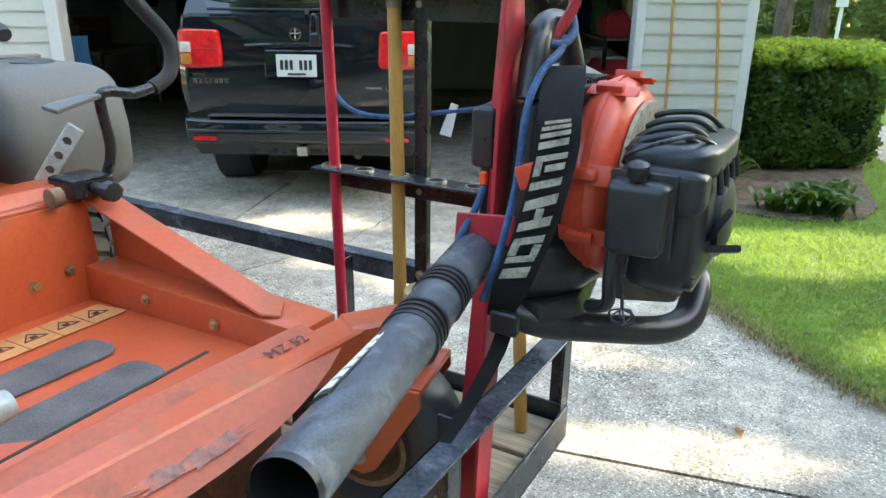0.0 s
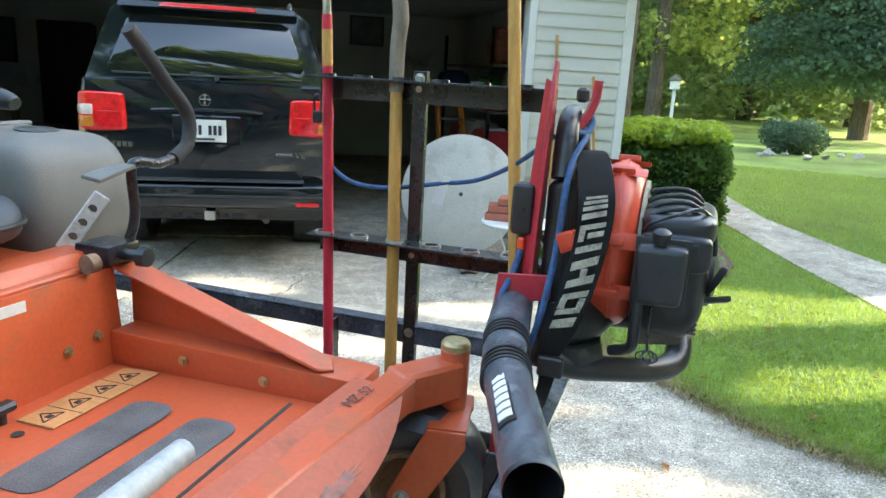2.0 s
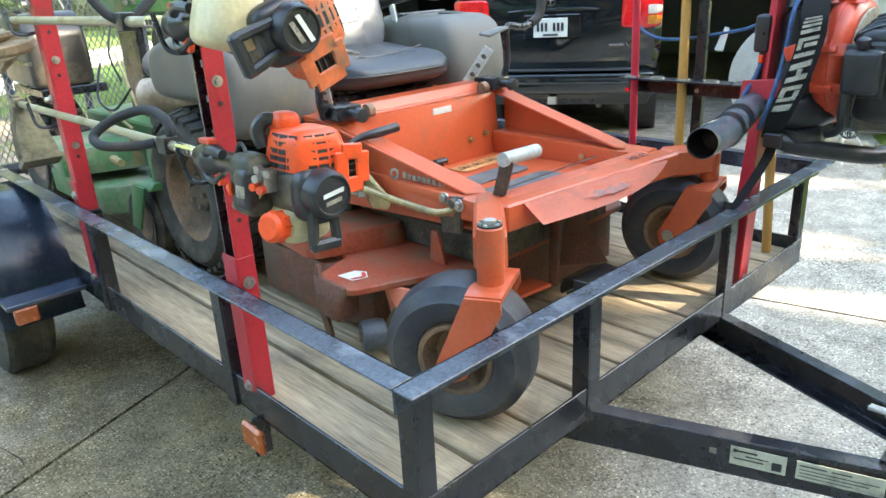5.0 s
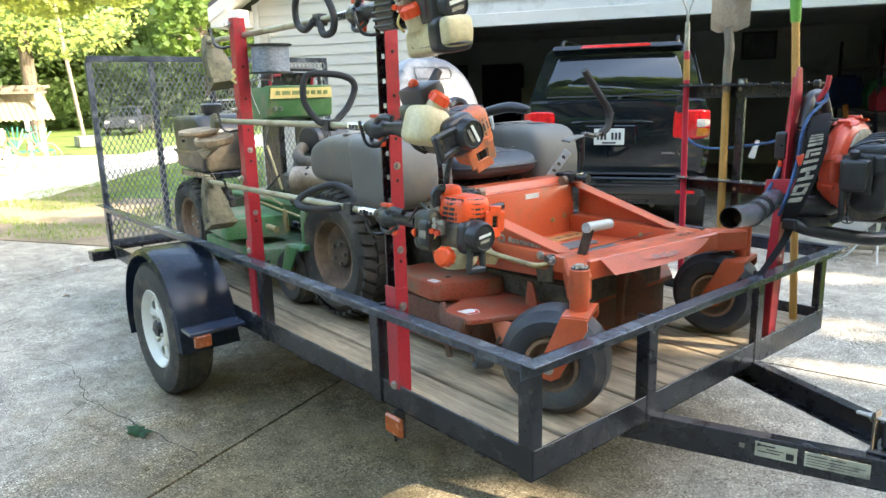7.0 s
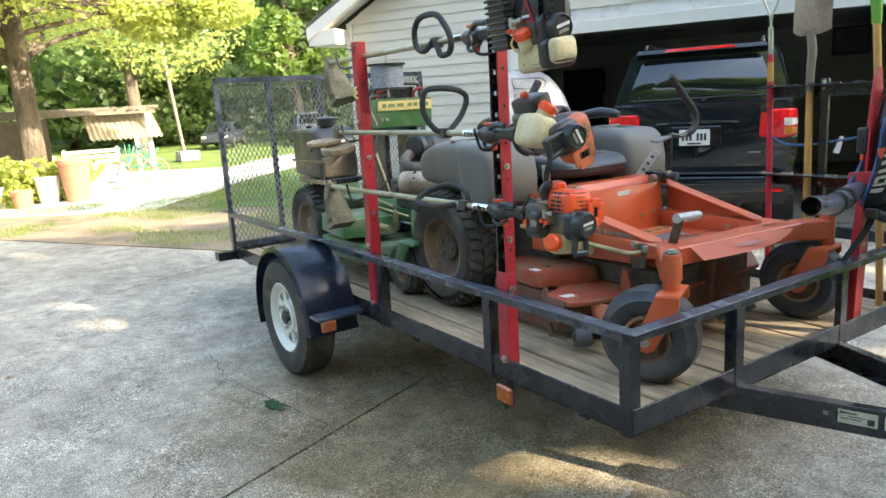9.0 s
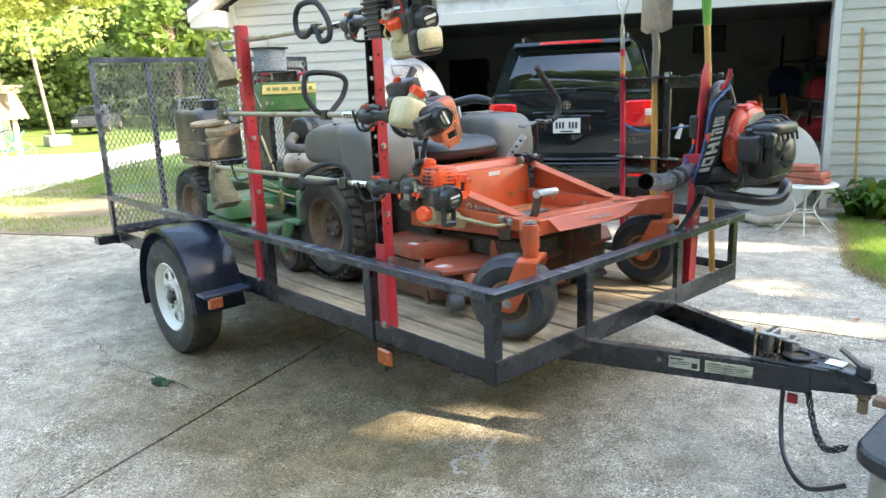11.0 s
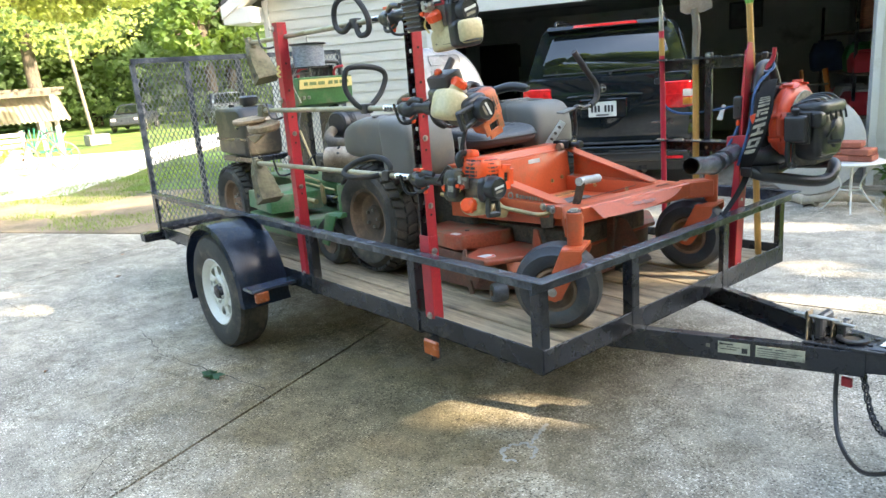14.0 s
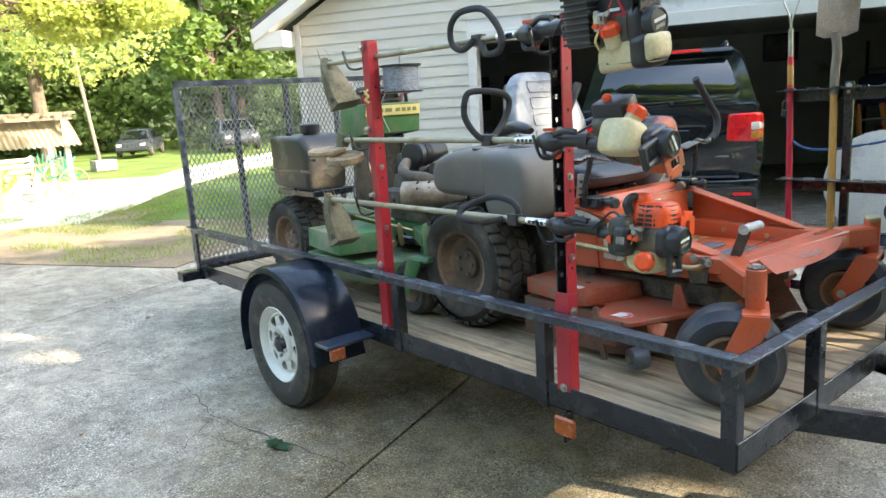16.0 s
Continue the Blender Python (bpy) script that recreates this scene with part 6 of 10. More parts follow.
# ---- string trimmers on the near-side rack ----
def trimmer(label, head, end, loop_at, loop, guard, engine):
    """A string trimmer lying along its shaft from the cutting head to the engine end."""
    head, end = Vector(head), Vector(end)
    t = thing("string_trimmer", head.lerp(end, 0.7), label, "trimmer", "string trimmers")
    m = frame_of(end, end - head, (0, 0, 1))
    L = (end - head).length
    part("shaft", rod(head, end, 0.0125, 14), SHAFT, t, "grass-stained metal shaft")
    sleeve = part("shaft_label", rod(m @ Vector((-0.34, 0, 0)), m @ Vector((-0.24, 0, 0)), 0.0145, 14), CHROME, t, "bright shaft sleeve")
    for k in range(4):
        part("print_bar", box(-0.325 + 0.02 * k, -0.312 + 0.02 * k, -0.006, 0.006, 0.0143, 0.0152, 0, None, m), DARK_INK, sleeve)
    g = part("gearbox", merge(hull([m @ Vector((-L - 0.03 + a, b, c)) for a in (0, 0.06) for b in (-0.035, 0.022) for c in (-0.02, 0.02)], 0.008), spin([(-0.03, 0), (-0.03, 0.02), (0.01, 0.017), (0.016, 0)], m @ Vector((-L - 0.01, 0.02, 0)), m.to_3x3() @ Vector((0, 1, 0)), 14)), GUARD_DIRTY, t)
    guard(t, m, L)
    part("loop_handle", tube([m @ Vector((loop_at + a, b, c)) for a, b, c in loop], 0.0125, 12, None, 5), FOAM, t, "black foam loop handle")
    part("handle_clamp", hull([m @ Vector((loop_at + loop[0][0] + a, b, c)) for a in (-0.02, 0.03) for b in (-0.022, 0.022) for c in (-0.02, 0.02)], 0.006), BLACK_PLASTIC, t)
    # throttle grip
    grip = part("throttle_grip", tube([m @ Vector(p) for p in ((-0.23, -0.002, 0), (-0.20, -0.004, 0), (-0.16, -0.006, 0), (-0.11, -0.002, 0), (-0.05, 0, 0), (0.0, 0, 0))], [0.018, 0.032, 0.036, 0.022, 0.024, 0.028], 14), BLACK_PLASTIC, t, "black throttle grip")
    part("throttle_guard", tube([m @ Vector(p) for p in ((-0.21, -0.02, 0), (-0.20, -0.05, 0.005), (-0.16, -0.055, 0.005), (-0.12, -0.03, 0))], 0.008, 8), BLACK_PLASTIC, grip)
    part("trigger", hull([m @ Vector(p) for p in ((-0.17, -0.03, -0.008), (-0.13, -0.03, -0.008), (-0.135, -0.062, -0.006), (-0.15, -0.066, -0.006), (-0.17, -0.03, 0.008), (-0.13, -0.03, 0.008), (-0.135, -0.062, 0.006), (-0.15, -0.066, 0.006))], 0.003), ORANGE_PLASTIC, grip, "orange trigger")
    part("stop_switch", hull([m @ Vector((-0.20 + a, 0.03 + b, c)) for a in (0, 0.05) for b in (0, 0.012) for c in (-0.01, 0.012)], 0.003), RED_PLASTIC, grip)
    part("rack_clip", tube([m @ Vector(p) for p in ((-0.13, 0.02, 0.03), (-0.08, 0.035, 0.045), (-0.03, 0.03, 0.04))], 0.011, 10), BLACK_PLASTIC, t)
    engine(t, m)
    return t


FILTER_DUSTY = surface("dusty_filter_plastic", (0.030, 0.032, 0.024), 0.5, var=0.4, scale=10, bump=0.2, dirt=(0.12, 0.105, 0.06), dirt_amount=0.35, dirt_scale=12)


def small_engine(t, m, roll=0.0, body=ORANGE_PLASTIC, cage=True, ribbed=False, k=1.0, tank_turn=0.0, hood=False):
    """A trimmer's engine: a from the clutch outwards along the shaft, b up, c to the carburettor's side; roll turns it about the shaft."""
    mm = m @ pose(0, 0, 0, roll, 0, 0) @ Matrix.Scale(k, 4)
    R3 = mm.to_3x3().normalized()
    A, B, C = (R3 @ Vector(v) for v in ((1, 0, 0), (0, 1, 0), (0, 0, 1)))

    def at(a, b, c):
        return mm @ Vector((a, b, c))

    def block(a0, a1, b0, b1, c0, c1, bev=0.01, seg=2):
        return box(a0, a1, b0, b1, c0, c1, bev, None, mm, seg)

    def soft(a, b, c, ha, hb, hc, e=0.4, f=0.5, warp=None):
        return pillow((a, b, c), ha, hb, hc, e, f, None, warp, mm, 28, 14)
    mt = mm @ pose(0, 0, 0, tank_turn, 0, 0)
    T3 = mt.to_3x3().normalized()
    part("clutch_cone", tube([at(-0.08, 0, 0), at(0.0, 0, 0), at(0.03, 0, 0), at(0.055, 0.0, 0), at(0.085, 0, 0)], [0.020, 0.024, 0.036, 0.054, 0.060], 20), BLACK_PLASTIC, t)
    part("crankcase", soft(0.15, 0.0, 0.0, 0.075, 0.055, 0.055), ENGINE, t, "oily grey crankcase")
    shroud = part("starter_housing", soft(0.150, 0.066, -0.020, 0.075, 0.066, 0.070, 0.34, 0.40, lambda v, q: Vector((v.x * (1 - 0.15 * max(0, q.y)), v.y, v.z * (1 - 0.12 * max(0, q.y))))), body, t, "bright orange slotted starter housing" if cage else "black engine housing")
    part("top_hump", soft(0.105, 0.128, 0.0, 0.030, 0.034, 0.030, 0.6, 0.6), body, shroud)
    for r in range(7):
        b = 0.022 + 0.0155 * r
        fall = 0.014 * (r / 6) ** 2
        for c0, c1 in ((-0.058, -0.034), (-0.028, -0.004), (0.002, 0.022)):
            part("vent_slot", hull([at(0.2285 - fall - 2 * (c + 0.018) ** 2, b + d, c) for c in (c0, c1) for d in (-0.0054, 0.0054)] + [at(0.20, b, c) for c in (c0, c1)]), DARK_INK, shroud)
        for a0, a1 in ((0.115, 0.142), (0.149, 0.176), (0.183, 0.205)):
            part("vent_slot", hull([at(a, b + d, 0.0535 - 0.8 * fall - 2 * (a - 0.15) ** 2) for a in (a0, a1) for d in (-0.0054, 0.0054)] + [at(a, b, 0.02) for a in (a0, a1)]), DARK_INK, shroud)
    if ribbed:
        cover = part("filter_cover", block(-0.005, 0.090, -0.045, 0.15, -0.03, 0.085, 0.012), BLACK_PLASTIC, t, "ribbed black air box")
        for q in range(10):
            part("cover_rib", block(-0.011, 0.096, -0.036 + 0.0185 * q, -0.027 + 0.0185 * q, -0.034, 0.092, 0.003, 1), BLACK_PLASTIC, cover)
        part("red_label", hull([at(0.20, 0.03, 0.0495), at(0.125, 0.03, 0.0525), at(0.165, 0.10, 0.050), at(0.20, 0.03, 0.055), at(0.125, 0.03, 0.056), at(0.165, 0.10, 0.054)]), RED_STEEL, shroud, "red triangular label")
        part("label_field", hull([at(0.19, 0.036, 0.0565), at(0.135, 0.036, 0.0575), at(0.165, 0.088, 0.0555), at(0.165, 0.05, 0.050)]), BLACK_PLASTIC, shroud)
        part("print_bar", block(0.145, 0.182, 0.044, 0.052, 0.050, 0.0585, 0, 1), WHITE_PAPER, shroud)
    else:
        cover = part("filter_cover", soft(0.072, 0.005, 0.074, 0.046, 0.070, 0.036, 0.45, 0.5), FILTER_DUSTY, t, "dusty black air filter cover")
        part("cover_band", soft(0.088, 0.0, 0.080, 0.030, 0.050, 0.036, 0.45, 0.5), BLACK_PLASTIC, cover)
        part("choke_lever", hull([at(0.030, 0.0, 0.098), at(0.055, 0.016, 0.112), at(0.055, -0.022, 0.112), at(0.022, -0.012, 0.106), at(0.03, 0.0, 0.118), at(0.055, 0.012, 0.122), at(0.055, -0.018, 0.122)], 0.004), ORANGE_PLASTIC, cover, "orange choke lever")
        for q in range(4):
            part("print_bar", block(0.078 + 0.009 * q, 0.084 + 0.009 * q, -0.016, 0.010, 0.114, 0.1175, 0, 1), PRINT, cover)
    if hood:
        top = part("filter_hood", block(0.035, 0.150, -0.045, 0.045, 0.085, 0.150, 0.014), BLACK_PLASTIC, t, "black slotted filter hood")
        for q in range(6):
            part("hood_slot", block(0.030, 0.037, -0.036 + 0.013 * q, -0.029 + 0.013 * q, 0.100, 0.138, 0.0, 1), DARK_INK, top)
            part("hood_slot", block(0.048 + 0.015 * q, 0.055 + 0.015 * q, 0.043, 0.0465, 0.100, 0.138, 0.0, 1), DARK_INK, top)
        part("primer_bulb", spin([(0, 0.016), (0.012, 0.014), (0.018, 0.006), (0.019, 0)], at(0.075, -0.005, 0.150), C, 14), ORANGE_PLASTIC, top, "orange-red primer bulb")
    carb = part("carburettor", block(0.105, 0.145, -0.005, 0.045, 0.040, 0.085, 0.006), GALV, t, "bare metal carburettor")
    for da, db, dc, mat_ in ((0.115, 0.045, 0.075, GALV), (0.135, 0.030, 0.09, GALV), (0.120, 0.010, 0.09, ORANGE_PLASTIC), (0.140, 0.005, 0.085, RED_PLASTIC), (0.150, 0.04, 0.07, GALV)):
        part("carb_screw", spin([(0, 0), (0, 0.009), (0.014, 0.008), (0.015, 0)], at(da, db, dc), C + 0.4 * A, 8), mat_, carb)
    part("starter_plate", soft(0.215, -0.005, 0.0, 0.028, 0.058, 0.056, 0.6, 0.5), BLACK_PLASTIC, t, "black starter plate")
    disc = part("recoil_cover", spin([(0.0, 0.0), (0.0, 0.047), (0.030, 0.045), (0.040, 0.039), (0.040, 0.036), (0.036, 0.034), (0.037, 0.0)], at(0.232, 0.0, 0.0), A, 30), BLACK_PLASTIC, t, "round black starter cover")
    for q, (w, b) in enumerate(((0.026, 0.006), (0.020, -0.012))):
        part("print_bar", hull([at(0.232, b + d + 0.22 * c, -c) + A * 0.0408 for c in (-w, w) for d in (-0.005, 0.005)] + [at(0.232, b, 0) + A * 0.034]), PLATE if q == 0 else PRINT, disc, "white print bar" if q == 0 else "")
    if ribbed:
        tank = part("fuel_tank", pillow((0.175, -0.078, 0.0), 0.105, 0.044, 0.056, 0.45, 0.45, None, lambda v, q: Vector((v.x, v.y + 0.018 * q.x * abs(q.x), v.z)), mt, 32, 16), TANK_PLASTIC, t, "cloudy cream fuel tank with a dark seam")
        part("tank_seam", pillow((0.175, -0.098, 0.0), 0.100, 0.006, 0.058, 0.45, 0.6, None, None, mt, 28, 8), BLACK_PLASTIC, tank)
        part("stand_foot", pillow((0.228, -0.072, 0.0), 0.030, 0.050, 0.062, 0.4, 0.5, None, None, mt, 24, 12), BLACK_PLASTIC, t, "black strap foot round the tank")
        neck, way = mt @ Vector((0.150, -0.050, 0.052)), T3 @ Vector((0.05, 1.0, 0.35))
    else:
        foot = part("stand_foot", merge(bar(at(0.238, -0.030, 0.028), at(0.243, -0.112, 0.034), 0.020, 0.018, 0.005), merge(bar(at(0.238, -0.030, -0.022), at(0.243, -0.112, -0.028), 0.020, 0.018, 0.005), bar(at(0.243, -0.112, 0.042), at(0.243, -0.112, -0.036), 0.022, 0.022, 0.006))), BLACK_PLASTIC, t, "black slotted stand foot")
        part("foot_web", hull([at(a, b, c) for a in (0.228, 0.236) for b, c in ((-0.030, 0.026), (-0.030, -0.020), (-0.068, 0.026), (-0.068, -0.022))], 0.002), BLACK_PLASTIC, foot)
        tank = part("fuel_tank", pillow((0.135, -0.082, 0.0), 0.070, 0.046, 0.056, 0.5, 0.5, None, lambda v, q: Vector((v.x, v.y + 0.02 * q.x * q.x, v.z)), mt, 28, 14), TANK_PLASTIC, t, "cloudy cream fuel tank")
        neck, way = mt @ Vector((0.155, -0.080, 0.025)), T3 @ Vector((0.35, 0.15, 1))
    lift = -0.008 if ribbed else 0.0
    part("tank_neck", spin([(0.0, 0.026), (0.045 + lift, 0.026), (0.045 + lift, 0.0)], neck, way, 18), TANK_PLASTIC, tank)
    cap = part("fuel_cap", spin([(0.045 + lift, 0.0), (0.045 + lift, 0.030), (0.070 + lift, 0.029), (0.078 + lift, 0.022), (0.079 + lift, 0.0)], neck, way, 14), ORANGE_PLASTIC, tank, "orange-red fuel cap")
    for q in range(10):
        a = 2 * math.pi * q / 10
        side = way.normalized().orthogonal().normalized()
        rim = neck + way.normalized() * (0.058 + lift) * mm.to_scale().x + Matrix.Rotation(a, 3, way.normalized()) @ side * 0.030
        part("cap_rib", bar(rim - way.normalized() * 0.009, rim + way.normalized() * 0.009, 0.004, 0.004, 0.001), ORANGE_PLASTIC, tank)
    if cage:
        guard = part("muffler_guard", hull([at(a, b, c) for a, b, c in ((0.14, 0.0, -0.055), (0.14, 0.09, -0.055), (0.215, 0.005, -0.058), (0.215, 0.078, -0.058), (0.15, 0.01, -0.105), (0.15, 0.08, -0.105), (0.215, 0.005, -0.108), (0.215, 0.074, -0.108))], 0.008), body, t, "orange muffler guard")
        rim = [(0.002, -0.056), (0.080, -0.056), (0.076, -0.112), (0.006, -0.112)]
        for (b0, c0), (b1, c1) in zip(rim, rim[1:] + rim[:1]):
            part("guard_rim", bar(at(0.232, b0, c0), at(0.232, b1, c1), 0.032, 0.007, 0.003, None, A), body, guard)
        part("guard_mouth", hull([at(a, b, c) for a in (0.214, 0.219) for b, c in ((0.008, -0.062), (0.074, -0.062), (0.070, -0.106), (0.012, -0.106))]), DARK_INK, guard, "dark meshed muffler outlet")
        for q in range(4):
            part("grille_bar", bar(at(0.222, 0.018 + 0.015 * q, -0.060), at(0.222, 0.018 + 0.015 * q, -0.108), 0.004, 0.004, 0.0), ENGINE, guard)
    part("spark_boot", tube([at(0.085, 0.085, 0.045), at(0.075, 0.12, 0.05), at(0.085, 0.145, 0.035), at(0.105, 0.14, 0.01)], [0.014, 0.016, 0.014, 0.010], 10), BLACK_PLASTIC, t)
    part("fuel_line", tube([at(0.12, 0.0, 0.075), at(0.11, -0.03, 0.085), at(0.105, -0.055, 0.065)], 0.004, 8), YELLOW, t, "yellow fuel line")
    part("throttle_cable", tube([at(-0.12, 0.0, 0.02), at(-0.04, 0.05, 0.05), at(0.03, 0.09, 0.07), at(0.10, 0.05, 0.085)], 0.004, 8), BLACK_PLASTIC, t)


def wedge_guard(t, m, L, lean=0.0, material=GUARD_DIRTY):
    """The debris guard: a hollow wedge hanging below the head towards the engine."""
    mm = m @ pose(-L, 0, 0, lean, 0, 0)
    d, n = Vector((0.42, -0.907, 0)), Vector((0.907, 0.42, 0))

    def on(u, v, c):
        return mm @ (d * u + n * v + Vector((0, 0, c)))
    g = part("debris_guard", hull([on(u, v, c) for u, t0, t1, w in ((0.0, -0.022, 0.020, 0.030), (0.06, -0.030, 0.028, 0.046), (0.20, -0.036, 0.052, 0.066), (0.235, -0.030, 0.058, 0.062)) for v in (t0, t1) for c in (-w, w)], 0.006), material, t, "debris guard caked with dried grass")
    part("guard_lip", hull([on(u, v, c) for u in (0.225, 0.245) for v in (-0.034, 0.066) for c in (-0.070, 0.070)], 0.004), material, g)
    for v in (-0.012, 0.012, 0.034):
        part("guard_rib", bar(on(0.07, v * 0.7, 0.050), on(0.20, v, 0.068), 0.006, 0.005, 0.001), material, g)
    part("guard_slot", hull([on(u, v, c) for u in (0.19, 0.215) for v in (0.004, 0.034) for c in (0.064, 0.0685)]), DARK_INK, g)
    part("hub", spin([(-0.10, 0.0), (-0.10, 0.03), (-0.03, 0.04), (-0.02, 0.02)], mm @ Vector((0, 0, 0)), mm.to_3x3() @ Vector((-0.25, 1, 0)), 18), material, g)
    part("hub_arm", bar(mm @ Vector((-0.035, 0.0, 0.0)), mm @ Vector((-0.02, -0.16, 0.01)), 0.035, 0.03, 0.006), material, g)


def edger_head(t, m, L):
    """A flat round guard and a second bent one, lying level."""
    g = part("debris_guard", spin([(-0.012, 0.0), (-0.012, 0.085), (0.0, 0.095), (0.012, 0.092), (0.012, 0.0)], m @ Vector((-L - 0.02, -0.05, 0.08)), (0.05, -0.1, 1), 28), CRUST, t, "flat guard crusted with tan dried grass")
    part("guard_rim", spin([(-0.018, 0.0), (-0.018, 0.080), (-0.006, 0.090), (0.016, 0.090), (0.022, 0.080), (0.010, 0.070), (0.006, 0.0)], m @ Vector((-L + 0.11, -0.085, 0.06)), (0.1, -0.15, 1), 26), CRUST, g, "tan crusted guard bowl")
    part("guard_plate", hull([m @ Vector((-L + a, b, c)) for a, b, c in ((-0.10, -0.14, 0.07), (0.0, -0.175, 0.08), (0.10, -0.13, 0.07), (-0.08, -0.13, 0.03), (0.05, -0.12, 0.01), (-0.10, -0.145, 0.065), (0.0, -0.18, 0.07))], 0.004), CRUST, g)
    part("guard_slot", bar(m @ Vector((-L - 0.10, -0.085, 0.13)), m @ Vector((-L + 0.0, -0.085, 0.165)), 0.014, 0.012, 0.002), DARK_INK, g)
    part("bent_neck", tube([m @ Vector((-L + 0.02, 0, 0)), m @ Vector((-L - 0.03, -0.015, 0)), m @ Vector((-L - 0.065, -0.06, 0.01)), m @ Vector((-L - 0.07, -0.11, 0.03))], 0.013, 12), SHAFT, t)


ROUND_LOOP_TOP = [(0.062, 0.0, 0.02), (0.006, -0.03, 0.03), (-0.057, -0.005, 0.03), (-0.057, 0.06, 0.035), (0.006, 0.105, 0.04), (0.132, 0.105, 0.04), (0.195, 0.06, 0.035), (0.23, 0.0, 0.03), (0.216, -0.05, 0.03), (0.146, -0.055, 0.03), (0.104, -0.01, 0.02)]
D_LOOP = [(0.04, 0.0, 0.0), (0.01, 0.02, 0.03), (-0.02, 0.09, 0.06), (-0.015, 0.165, 0.055), (0.0, 0.185, 0.02), (0.03, 0.175, -0.08), (0.035, 0.14, -0.125), (0.03, 0.07, -0.10), (0.04, 0.01, -0.03)]
LOW_LOOP = [(0.17, 0.0, 0.0), (0.185, 0.03, -0.01), (0.15, 0.065, -0.01), (0.06, 0.078, 0.0), (-0.005, 0.055, 0.06), (-0.02, 0.02, 0.11), (0.03, 0.0, 0.11), (0.09, -0.005, 0.05), (0.12, 0.0, 0.01)]
low = trimmer("string trimmer with orange engine and cream tank, lowest on rack", (-2.22, 0.0, 1.125), (-0.475, -0.015, 1.137), -0.58, LOW_LOOP, lambda t, m, L: wedge_guard(t, m, L), lambda t, m: small_engine(t, m @ pose(0.062, -0.012, 0), -4.0, k=0.88))
mid = trimmer("string trimmer with tilted orange engine on middle rack hooks", (-2.05, 0.0, 1.43), (-0.515, -0.015, 1.430), -0.53, D_LOOP, edger_head, lambda t, m: small_engine(t, m @ pose(0.035, -0.01, 0), -70.0, ORANGE_DUSTY, k=1.0, tank_turn=-38.0, hood=True))
top = trimmer("string trimmer with ribbed black air box on top hooks", (-2.28, 0.09, 1.81), (-0.60, -0.02, 1.80), -0.52, ROUND_LOOP_TOP, lambda t, m, L: wedge_guard(t, m, L, 8), lambda t, m: small_engine(t, m @ pose(0.080, -0.025, 0), 6.0, BLACK_PLASTIC, False, True, 1.05))
m = frame_of((-0.60, -0.02, 1.80), Vector((-0.60, -0.02, 1.80)) - Vector((-2.28, 0.09, 1.81)), (0, 0, 1))
part("heat_cage", merge(box(0.310, 0.315, 0.0, 0.11, -0.03, 0.06, 0.002, None, m), merge(box(0.335, 0.340, 0.0, 0.11, -0.03, 0.06, 0.002, None, m), box(0.310, 0.340, 0.10, 0.107, -0.03, 0.06, 0.002, None, m))), BLACK_STEEL, top, "black wire muffler cage")
part("orange_top", hull([m @ Vector((a, b, c)) for a in (0.165, 0.275) for b in (0.15, 0.195) for c in (-0.03, 0.03)], 0.008), ORANGE_PLASTIC, top, "orange top cover")
# hooks on the posts that carry the shafts
for x, zs in ((-1.825, (1.11, 1.42, 1.79)), (-0.664, (1.10, 1.40, 1.76))):
    for zz in zs:
        hook = thing("rack_hook", (x, 0.0, zz), "dark steel J hook bolted to a red rack post", "hook", "rack hooks")
        part("hook_bar", tube([(x - 0.03, 0.018, zz - 0.03), (x - 0.035, -0.02, zz - 0.035), (x - 0.05, -0.045, zz - 0.02), (x - 0.075, -0.05, zz + 0.05)], 0.006, 8), BLACK_STEEL, hook)
        part("hook_bolt", bolt((x - 0.005, 0.010, zz + 0.06), (0, -1, 0), 0.010, 0.022), GALV, hook)

# spool of trimmer line hanging beside the rear post
spool = thing("line_spool", (-1.80, 0.10, 1.60), "grey spool of trimmer line with black flanges", "spool")
SP = Vector((-1.735, 0.15, 1.70))
part("wound_line", spin([(-0.055, 0.02), (-0.055, 0.082), (0.055, 0.084), (0.055, 0.02)], SP, (0, 0, 1), 36), surface("grey_wound_line", (0.28, 0.31, 0.35), 0.4, var=0.4, scale=60, fine=200, bump=0.8, stretch=(1, 1, 3)), spool)
for dz in (-0.062, 0.058):
    part("spool_flange", spin([(dz, 0.0), (dz, 0.098), (dz + 0.006, 0.098), (dz + 0.006, 0.0)], SP, (0, 0, 1), 36), BLACK_PLASTIC, spool)
part("spindle_wire", merge(rod(SP + Vector((0, 0, -0.10)), SP + Vector((0, 0, 0.14)), 0.005, 8), tube([SP + Vector((0, 0, -0.09)), SP + Vector((-0.06, -0.03, -0.085)), (-1.80, 0.06, 1.60)], 0.005, 8)), GALV, spool)
part("line_end", tube([SP + Vector((-0.08, -0.03, -0.05)), SP + Vector((-0.10, -0.06, -0.13)), SP + Vector((-0.05, -0.05, -0.24))], 0.0025, 6), WHITE_PAPER, spool)
tag = thing("yellow_line_tuft", (-1.81, 0.0, 1.63), "small tuft of yellow twine on the red post", "twine")
part("twine_knot", tube([(-1.805, 0.008, 1.66), (-1.81, -0.005, 1.645), (-1.80, 0.004, 1.63), (-1.812, -0.006, 1.615), (-1.803, 0.008, 1.60)], 0.006, 6), YELLOW, tag)

# ---- hand tool rack on the far side ----
rack = thing("hand_tool_rack", (-0.40, 1.93, 0.5), "black steel hand tool rack with a ringed shelf", "tool rack")
part("rack_upright", box(-0.480, -0.440, 1.952, 1.975, 0.50, 1.56, 0.002), BLACK_STEEL, rack)
